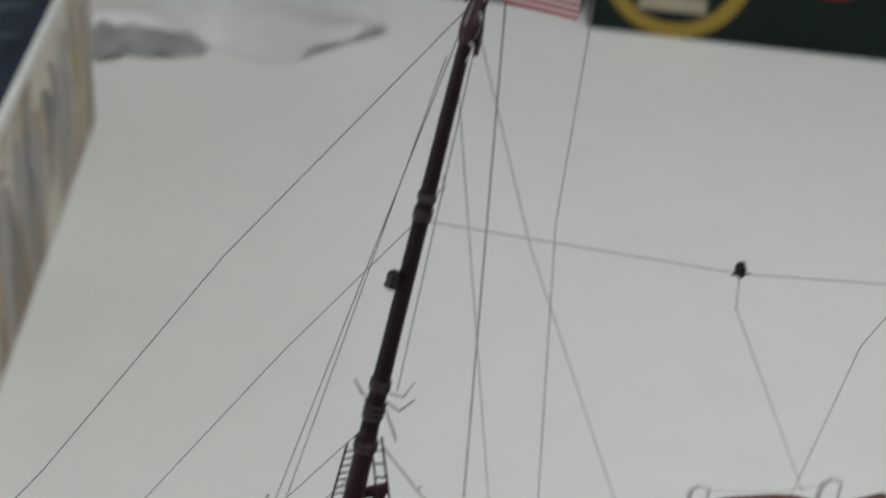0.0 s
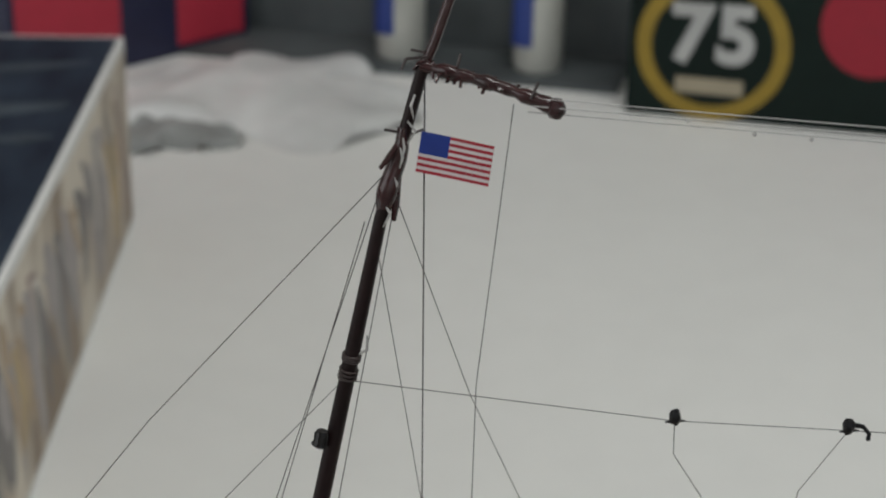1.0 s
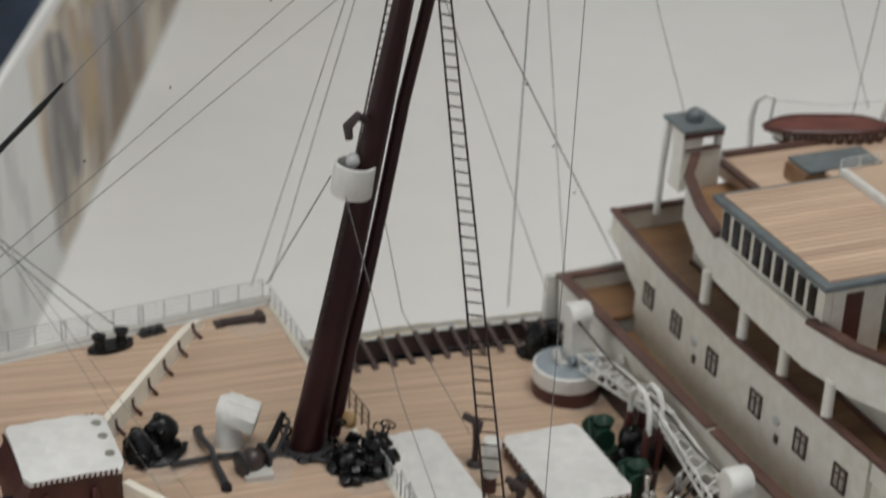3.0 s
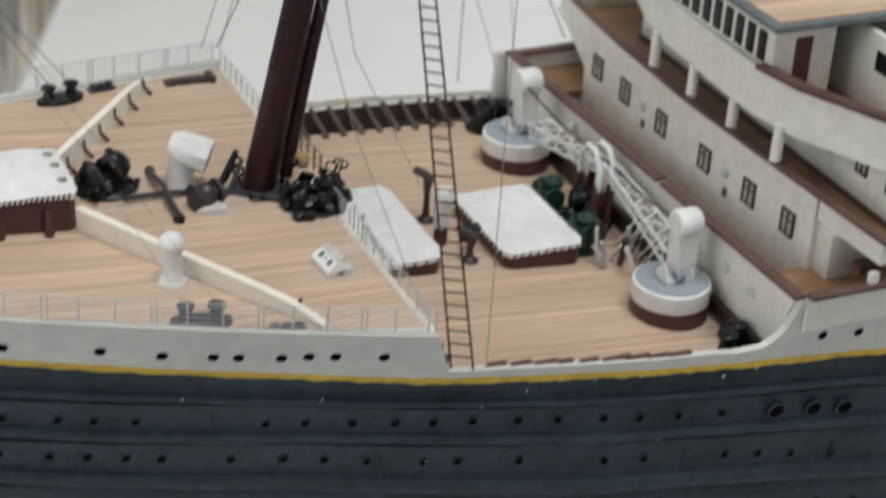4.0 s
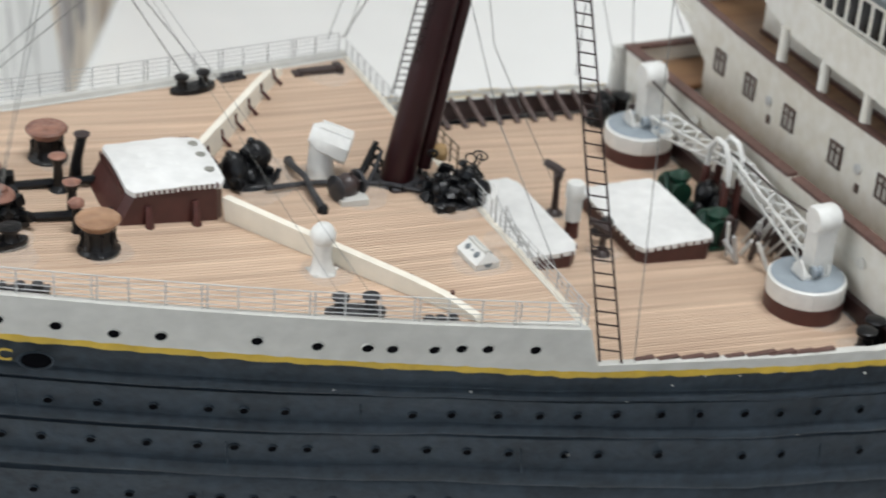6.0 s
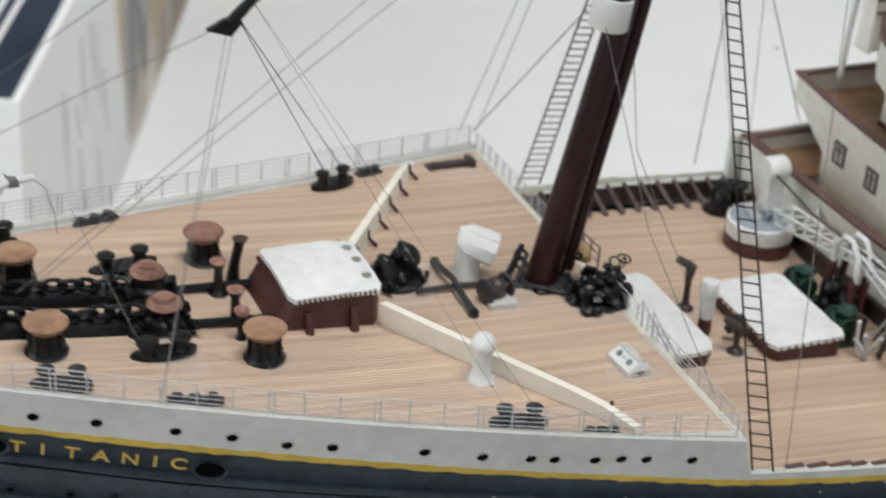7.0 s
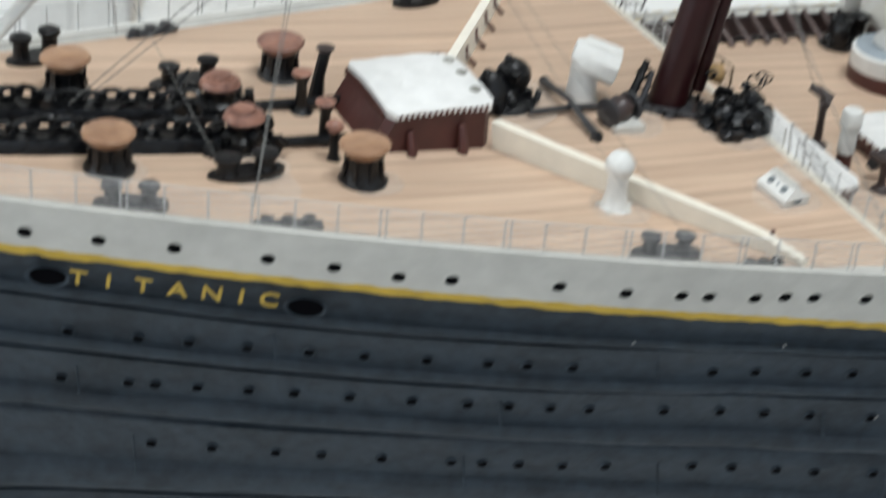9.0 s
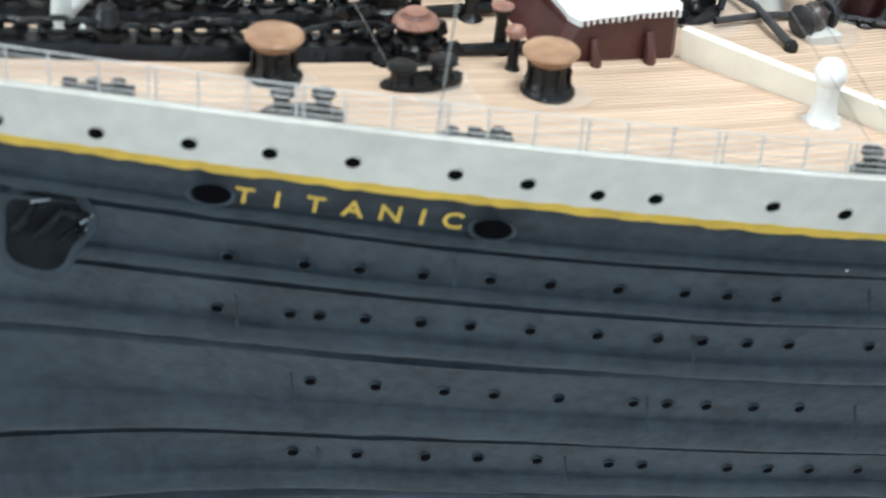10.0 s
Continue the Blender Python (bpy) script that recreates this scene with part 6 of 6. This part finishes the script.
part("boat_deck", M().prism([(x - X0 + 0.03, y) for x, y in WING] + [(9.0 - X0, -3.5), (9.0 - X0, 3.0)], BOAT - 0.07 - Z0, BOAT - Z0), FLOOR_ORANGE, sup, "varnished brown deck")
strip("bridge_parapet", WING, BOAT - 0.08, 1.22, 0.06, WALL_WHITE, "white curved bridge front")
strip("cap_rail", [(x - 0.04, y) for x, y in WING[:4]], 1.22, 1.275, 0.13, CAP, "brown cap rail")
strip("cap_rail", [(x - 0.04, y) for x, y in WING[5:]], 1.22, 1.275, 0.13, CAP, "brown cap rail")
wheel = sbox("bridge_front", 4.30, 4.40, -1.30, 0.70, 1.22, 1.70, WALL_WHITE, 0.01, "white bridge front with tall dark windows")
for i in range(9):
    y = 0.60 - i * 0.212
    sbox("bridge_window", 4.285, 4.31, y - 0.07, y + 0.07, 1.26, 1.58, GLASS_DARK, 0.015, "tall dark window opening")
sbox("bridge_side", 4.40, 5.02, -1.30, -1.2, BOAT, 1.70, WALL_WHITE)
sbox("house_front", 5.32, 5.39, -3.2, 0.7, BOAT, 1.62, WALL_WHITE)
for y in (-1.75, -2.35):
    sbox("bridge_window", 5.30, 5.33, y - 0.13, y + 0.13, 1.25, 1.46, GLASS_DARK, 0.02, "dark window")
sbox("doorway", 4.55, 4.75, -1.312, -1.29, BOAT + 0.05, 1.55, COAMING, 0.01, "brown side door")
sbox("bridge_side", 4.40, 5.7, 0.60, 0.68, BOAT, 1.70, WALL_WHITE)
sbox("bridge_roof", 4.16, 5.78, -1.48, 0.72, 1.70, 1.77, GREY_DARK, 0.02, "grey-edged bridge roof")
sbox("roof_bed", 4.25, 5.72, -1.40, 0.64, 1.765, 1.775, SEAM, 0)
sbox("officers_house", 5.78, 9.0, -3.1, 1.0, BOAT, 1.62, WALL_WHITE)
sbox("house_roof", 5.78, 9.0, -1.95, 1.05, 1.62, 1.67, PLANK, 0.01, "planked house roof")
sbox("roof_rail", 5.72, 5.80, -1.5, 0.72, 1.77, 1.86, WHITE, 0.02, "white coaming behind the roof")
# starboard wing cab
cab = thing("wing_cab", (5.2, 2.95, BOAT), "white bridge wing cab with a flat grey roof", "wing cab")
part("roof", M().box(-0.27, 0.27, -0.27, 0.27, 0.72, 0.77, 0.012), GREY_DARK, cab, "flat dark grey roof")
part("lamp", M().lathe([(0.10, 0.77), (0.11, 0.79), (0.10, 0.88), (0.05, 0.92)], n=14), GREY_DARK, cab, "grey signal lamp")
part("post", M().tube([(-0.27, 0.20, -0.5), (-0.26, 0.19, 0.1), (-0.24, 0.17, 0.72)], [0.042, 0.04, 0.05], 6), WHITE, cab, "white outer post")
part("post", M().box(0.20, 0.27, -0.23, -0.14, 0, 0.72, 0.01), WHITE, cab)
part("panel", M().add([(-0.26, -0.24, -0.02), (-0.26, 0.05, -0.02), (-0.26, 0.00, 0.36), (-0.26, 0.06, 0.72), (-0.26, -0.24, 0.72), (-0.22, -0.24, -0.02), (-0.22, 0.05, -0.02), (-0.22, 0.00, 0.36), (-0.22, 0.06, 0.72), (-0.22, -0.24, 0.72)], [(4, 3, 2, 1, 0), (5, 6, 7, 8, 9)] + [(i, (i + 1) % 5, 5 + (i + 1) % 5, 5 + i) for i in range(5)]), WALL_WHITE, cab, "white front panel with a waisted edge")
part("panel", M().box(-0.22, 0.24, -0.24, -0.20, 0, 0.50, 0.01), WALL_WHITE, cab, "white inner panel")
part("panel", M().box(-0.22, 0.0, -0.24, -0.20, 0.52, 0.72, 0.01), WALL_WHITE, cab, "white inner panel")
part("sill", M().box(-0.23, 0.25, -0.26, -0.19, 0.495, 0.525, 0.008), CAP, cab, "brown sill")
part("eave", M().box(-0.26, 0.26, -0.27, -0.22, 0.66, 0.72, 0.01), COAMING, cab, "dark brown eave strip")
# inner boat deck rail and clutter
sbox("inner_wall", 5.5, 6.6, 1.55, 1.62, BOAT, 1.15, WALL_WHITE)
sbox("cap_rail", 5.45, 6.6, 1.52, 1.65, 1.15, 1.19, CAP)
sbox("aft_boat_deck", 5.6, 9.0, 1.5, 3.0, 0.8, 1.0, PLANK, 0.01, "pale planked boat deck")
sbox("cap_rail", 5.7, 9.0, 2.98, 3.08, 1.0, 1.06, CAP)
sbox("cap_rail", 5.52, 5.62, 1.5, 3.0, 1.0, 1.06, CAP)
boat = thing("lifeboat", (7.25, 3.2, 0.98), "white lifeboat with laced brown canvas cover and brown rim", "lifeboat", turn=-17)
prof = []
for i in range(13):
    u = i / 12 * 2 - 1
    w = 0.22 * (1 - abs(u) ** 4) + 0.03
    prof.append([(u * 0.78, w * c, 0.10 - (0.17 * (1 - abs(u) ** 3) + 0.03) * s + 0.035 * u * u) for c, s in ((-1, -0.4), (-1.0, 0.0), (-0.85, 0.55), (-0.45, 0.92), (0, 1), (0.45, 0.92), (0.85, 0.55), (1, 0), (1, -0.4))])
for s in (0, -1):
    part("rim", M().tube([(r[s][0], r[s][1] * 1.02, r[s][2] - 0.01) for r in prof], 0.04, 7), COAMING, boat, "dark brown rim")
part("boat_hull", M().slab(prof, (0, 0, 0.015)), WALL_WHITE, boat, "grubby white hull")
part("keel", M().tube([(r[4][0], 0, r[4][2] - 0.01) for r in prof[1:-1]], 0.04, 7), COAMING, boat, "brown keel strip")
part("cover", M().grid([[(x[0][0], x[0][1] * t, x[0][2] + 0.035 * (1 - t * t) + 0.012 * math.sin(11 * x[0][0] + 3 * t)) for t in (-1, -0.5, 0, 0.5, 1)] for x in prof]), CANVAS, boat, "brown canvas cover")
part("chock", M().box(-0.5, -0.4, -0.2, 0.2, -0.18, 0.0, 0.01), WHITE, boat)
part("chock", M().box(0.4, 0.5, -0.2, 0.2, -0.18, 0.0, 0.01), WHITE, boat)
for i in range(10):
    x = -0.6 + i * 0.13
    w = 0.22 * (1 - abs(x / 0.78) ** 4) + 0.045
    part("lacing", M().tube([(x, -w, 0.13), (x + 0.035, -w * 0.97, 0.03), (x + 0.05, -w * 0.9, -0.03), (x + 0.085, -w, 0.12)], 0.02, 6), COAMING, boat)
for dx in (-0.85, 0.75):
    dv = thing("davit", (7.25 + dx, 3.2 - dx * 0.3, BOAT), "white curved boat davit with a drooping line", "davit", "boat davits")
    part("arm", M().tube([(0, 0.1, 0), (0, 0.14, 0.4), (0.02, 0.1, 0.62), (0.08, 0.0, 0.74), (0.16, -0.08, 0.72)], 0.035, 8), WHITE, dv)
    part("fall", M().tube([(0.16, -0.08, 0.72), (0.14, -0.06, 0.4)], 0.012, 5), THREAD, dv)
line([(6.55, 3.35, 1.5), (7.3, 3.15, 1.42), (7.95, 2.9, 1.52)], CLEAR)
grey_box = thing("skylight", (6.6, 2.1, 1.0), "low dark grey skylight on the boat deck", "skylight")
part("body", M().box(-0.5, 0.6, -0.22, 0.22, 0, 0.2, 0.02), FLOOR_ORANGE, grey_box)
part("roof", M().box(-0.45, 0.55, -0.24, 0.24, 0.2, 0.25, 0.02), GREY_DARK, grey_box)
vt = thing("ventilator", (7.3, 1.35, 0.8), "fat white ventilator drum on the boat deck", "ventilator")
part("drum", M().lathe([(0.3, 0), (0.3, 0.62), (0.26, 0.7), (0.05, 0.72)], n=20), WHITE, vt)
part("mouth", M().lathe([(0.2, 0), (0.2, 0.12), (0.16, 0.12), (0.15, 0.02)], (0.1, -0.25, 0.3), 14, (0.3, -1, 0)), GREY, vt)
rail_run("guard_rail", [(5.9, 0.95, 1.67), (6.4, 1.0, 1.67), (7.2, 1.0, 1.67)], 0.16, "white guard rail on the house roof", 6, 3, mat=WHITE)
sbox("white_locker", 5.95, 6.15, 1.75, 1.95, BOAT, 1.1, WHITE, 0.03)

# ---- boxes and bottles standing round the model ----
BOX_ART = material("printed_box_art", (0.72, 0.65, 0.54), 0.5, vary=0.3, grain=42, blotch=18, bump=0.0, tint=(0.27, 0.195, 0.13), stretch=(1, 1, 0.4))
BOX_DARK = material("dark_night_print", (0.006, 0.010, 0.022), 0.7, vary=0.3, grain=60, blotch=20, bump=0.0, tint=(0.03, 0.045, 0.07), stretch=(1, 0.35, 1), spec=0.2)
BOX_WHITE = material("white_card", (0.82, 0.82, 0.80), 0.5, vary=0.03, grain=60, blotch=20, bump=0.0)
for node in (BOX_ART.node_tree.nodes["Map Range"],):
    node.inputs["From Min"].default_value, node.inputs["From Max"].default_value = 0.84, 1.12
kb = thing("kit_box", (-2.1, 19.7, TABLE_Z), "flat white model kit box with dark printed lid", "box", turn=-23.9)
part("card", M().box(-34, 0.18, -0.12, 37.6, 0, 7.4, 0.04), BOX_WHITE, kb, "white card box")
part("lid_print", M().box(-33.9, 0.0, 0.0, 37.4, 7.4, 7.412), BOX_DARK, kb, "dark blue printed lid")
part("side_print", M().prism([(9.8, 7.0), (37.4, 7.0), (37.4, 0.3), (12.6, 0.3), (10.8, 4.0)], 0.18, 0.20).turned(Matrix(((0, 0, 1, 0), (1, 0, 0, 0), (0, 1, 0, 0), (0, 0, 0, 1)))), BOX_ART, kb, "beige and grey side picture")
rng = random.Random(31)
INKS = [material(n, c, 0.5, vary=0.15, grain=80, blotch=30, bump=0.0) for n, c in (("tan_ink", (0.50, 0.37, 0.24)), ("ochre_ink", (0.58, 0.43, 0.22)), ("lilac_grey_ink", (0.44, 0.40, 0.39)), ("dark_grey_ink", (0.24, 0.22, 0.21)), ("pale_ink", (0.70, 0.65, 0.58)), ("dull_rose_ink", (0.42, 0.29, 0.25)))]
y = 11.0
while y < 35.0:
    wide, lean, top, low = rng.uniform(0.4, 1.5), rng.uniform(0.4, 2.0), rng.uniform(4.8, 6.9), rng.uniform(0.6, 3.6)
    mid, bow = (top + low) / 2, rng.uniform(-0.4, 0.6)
    ink = INKS[rng.choice((0, 0, 1, 2, 2, 3, 3, 4, 5))]
    stroke = M().slab([[(0.20, y, top), (0.20, y + wide * 0.7, top - 0.2)], [(0.20, y + lean / 2 + bow, mid), (0.20, y + lean / 2 + bow + wide, mid)], [(0.20, y + lean, low), (0.20, y + lean + wide * 0.4, low + 0.3)]], (0.004 + 0.0004 * y, 0, 0))
    part("painted_stroke", stroke, ink, kb, "printed brush stroke")
    y += rng.uniform(0.25, 0.7)
WAVE = material("blue_grey_wave_ink", (0.06, 0.08, 0.10), 0.6, vary=0.3, grain=60, blotch=20, bump=0.0, spec=0.2)
for k in range(34):
    x, y, long = rng.uniform(-20, -2.2), rng.uniform(12, 34), rng.uniform(2, 7)
    long = min(long, -0.5 - x)
    part("painted_wave", M().slab([[(x, y, 7.412), (x + 0.1, y + 0.5, 7.412)], [(x + long * 0.5, y - 0.3 + long * 0.1, 7.412), (x + long * 0.5, y + 0.65 + long * 0.1, 7.412)], [(x + long, y + long * 0.25, 7.412), (x + long, y + long * 0.25 + 0.2, 7.412)]], (0, 0, 0.003 + 0.0002 * k)), WAVE, kb, "printed blue-grey wave")
SKETCH_INK = material("pale_grey_sketch_ink", (0.62, 0.62, 0.60), 0.5, vary=0.1, grain=110, blotch=40, bump=0.0)
for k in range(16):
    y, z, long = rng.uniform(1.6, 8.6), rng.uniform(2.0, 6.6), rng.uniform(0.8, 2.6)
    part("sketch_line", M().slab([[(0.18, y, z), (0.18, y + 0.18, z)], [(0.18, y + 0.2, z - long / 2), (0.18, y + 0.5, z - long / 2)], [(0.18, y + 0.5, z - long), (0.18, y + 0.6, z - long)]], (0.006 + 0.0004 * k, 0, 0)), SKETCH_INK, kb, "pale grey printed sketch")
part("red_panel", M().box(-4.2, -0.57, -0.14, -0.12, 5.9, 7.02), RED, kb, "red printed panel")
part("blue_panel", M().box(-4.2, -0.60, -0.14, -0.12, 5.42, 5.9), material("bright_blue_ink", (0.10, 0.27, 0.55), 0.5), kb, "blue printed panel")
for x in (-1.78, -1.38, -1.0):
    part("bar", M().box(x, x + 0.25, -0.16, -0.14, 6.25, 6.72), PAPER, kb)
for x, w in ((-0.98, 0.13), (-1.33, 0.14)):
    part("light_streak", M().box(x, x + w, 0.8, 5.4, 7.412, 7.418), PAPER, kb, "pale printed streak")

tb_box = thing("toy_box", (37.3, 58.2, TABLE_Z), "dark green printed box with a yellow ringed badge", "box", turn=-38)
GREEN_PRINT = material("dark_green_print", (0.005, 0.015, 0.012), 0.5, vary=0.3, grain=30, blotch=12, bump=0.0, spec=0.2)
part("card", M().box(0, 38, 0, 16, 0, 27, 0.1), GREEN_PRINT, tb_box, "dark green card box")
badge = part("badge", M().lathe([(3.4, 0), (3.4, 0.05), (3.3, 0.06)], (3.75, 0, 3.42), 44, (0, -1, 0)), material("badge_yellow", (0.30, 0.20, 0.02), 0.5), tb_box, "yellow ring badge")
part("badge_centre", M().lathe([(2.72, 0.0), (2.72, 0.09)], (3.75, 0, 3.42), 44, (0, -1, 0)), GREEN_PRINT, tb_box, "black badge centre")


def sign(text, size, at, mat, parent):
    cu = bpy.data.curves.new("numeral", "FONT")
    cu.body, cu.size, cu.align_x, cu.align_y, cu.extrude, cu.offset = text, size * CM, "CENTER", "CENTER", 0.02 * CM, 0.14 * CM
    tmp = bpy.data.objects.new("numeral", cu)
    scene.collection.objects.link(tmp)
    me = bpy.data.meshes.new_from_object(tmp.evaluated_get(bpy.context.evaluated_depsgraph_get()))
    bpy.data.objects.remove(tmp)
    me.materials.clear()
    me.materials.append(mat)
    shared("numeral", me, parent, *at, Matrix.Rotation(math.pi / 2, 4, "X"), "white printed numeral")


# White print greyed: the dimness at the back is put into its colour.
PRINT_WHITE = material("dimmed_white_print", (0.44, 0.44, 0.43), 0.6, vary=0.1, grain=60, blotch=20, bump=0.0)
sign("7", 3.6, (2.75, -0.12, 3.85), PRINT_WHITE, tb_box)
sign("5", 3.6, (4.75, -0.12, 3.9), PRINT_WHITE, tb_box)
part("bar", M().box(2.2, 5.2, -0.13, -0.09, 1.25, 1.95), material("dull_tan_print", (0.36, 0.31, 0.22), 0.6, vary=0.1, grain=60, blotch=20, bump=0.0), tb_box)
part("red_panel", M().lathe([(2.3, 0), (2.3, 0.06)], (10.6, 0, 4.9), 24, (0, -1, 0)), FLAG_RED, tb_box, "red printed patch")
BOTTLE = material("milky_plastic", (0.46, 0.46, 0.42), 0.4, vary=0.1, grain=80, blotch=30, bump=0.0)
for bx, by in ((30.9, 69.0), (36.2, 64.8)):
    bt = thing("glue_bottle", (bx, by, TABLE_Z + 0.25), "milky plastic bottle with a blue label", "bottle", "bottles at the back")
    part("body", M().lathe([(1.1, 0), (1.18, 0.4), (1.18, 3.6), (0.8, 4.4), (1.1, 4.9), (1.1, 8)], n=22), BOTTLE, bt)
    part("label", M().lathe([(0.86, 1.3), (0.86, 4.2)], (-0.5, -0.08, 0), 20), BLUE, bt, "blue label")
rb = thing("red_box", (25.2, 75.0, TABLE_Z), "red and navy printed box", "box", turn=20)
part("card", M().box(-13.7, 0, 0, 13.7, 0, 19, 0.1), material("navy_print", (0.015, 0.018, 0.06), 0.5), rb)
part("red_panel", M().box(-4.4, -0.4, -0.05, 0, 0.5, 18.5), RED, rb)
part("red_panel", M().box(-13.4, -7.7, -0.05, 0, 0.5, 18.5), RED, rb, "faded red print")


def crumpled(name, at, wide, deep, high, mat, label, category, seed):
    """A limp crumpled sheet lying on the table."""
    rng = random.Random(seed)
    waves = [(rng.uniform(0.8, 3.2), rng.uniform(-3.2, 3.2), rng.uniform(0, 6.3), rng.uniform(0.4, 1)) for k in range(9)]
    rows = []
    for i in range(31):
        row = []
        for j in range(25):
            u, v = i / 15 - 1, j / 12 - 1
            edge = max(0.0, 1 - max(abs(u) + 0.12 * math.sin(7 * v + seed), abs(v) + 0.12 * math.sin(6 * u)) ** 3)
            h = sum(w * abs(math.sin(a * u * 2 + b * v + c)) for a, b, c, w in waves) / 5
            a = math.atan2(v, u)
            k = 1 + 0.16 * math.sin(3 * a + seed) + 0.10 * math.sin(5 * a + 2 * seed) + 0.05 * math.sin(9 * a)
            row.append((u * math.sqrt(1 - v * v / 2) * wide * k, v * math.sqrt(1 - u * u / 2) * deep * k, 0.005 + high * h * edge))
        rows.append(row)
    ob = thing(name, at, label, category, turn=-20)
    part("sheet", M().slab(rows, (0, 0, 0.006)), mat, ob)


crumpled("plastic_bag", (22.3, 65.6, TABLE_Z), 7.6, 6.0, 1.3, material("milky_film", (0.74, 0.74, 0.73), 0.5, vary=0.12, grain=40, blotch=9, bump=0.2, tint=(0.52, 0.53, 0.52)), "crumpled milky plastic bag on the table", "bag", 4)
crumpled("plastic_bag", (17.5, 82.0, TABLE_Z), 9.0, 4.0, 3.0, material("pinkish_film", (0.50, 0.37, 0.39), 0.5, vary=0.12, grain=40, blotch=9, bump=0.3), "crumpled pinkish plastic bag behind the kit box", "bag", 7)
# Added grey sheet: its colour stands for the shadow patch by the bag.
crumpled("bag_shade_sheet", (17.2, 62.4, TABLE_Z), 3.0, 1.9, 0.8, material("bag_shade_grey", (0.42, 0.43, 0.42), 0.8, vary=0.25, grain=50, blotch=9, bump=0.2), "crumpled grey sheet standing in for the bag's shadow", "cloth", 9)
CRATE_GREY = material("grey_crate", (0.11, 0.125, 0.13), 0.6, vary=0.3, grain=30, blotch=10, bump=0.05)
dt = thing("dark_crate", (34.9, 68.6, TABLE_Z), "dark grey crate behind the bottles", "crate", turn=-38)
part("body", M().box(-16, 7.6, 0, 10, 0, 22, 0.2), CRATE_GREY, dt)
# Thin dark slab, added as the soft shadow on the table before the crate.
part("tray", M().box(-14, 7.6, -4.6, 0, 0, 0.25, 0.05), CRATE_GREY, dt, "low dark slab standing in for the crate's shadow")

# ---- planking, laid last ----
planks(hull, -2.992, 2.992, bow_edge, lambda y: -0.06, deck_z, 0.03)
planks(hull, -2.992, 2.992, lambda y: max(0.0, (abs(y) - 2.66) / 0.09), lambda y: 3.62, well, 0.03, stations=2)
roof_n = 23
for i in range(roof_n):
    y = -1.39 + i * 0.0888
    part("roof_plank", M().box(4.25 - X0, 5.71 - X0, y, y + 0.080, 1.770 - Z0, 1.785 - Z0), PLANK, sup)
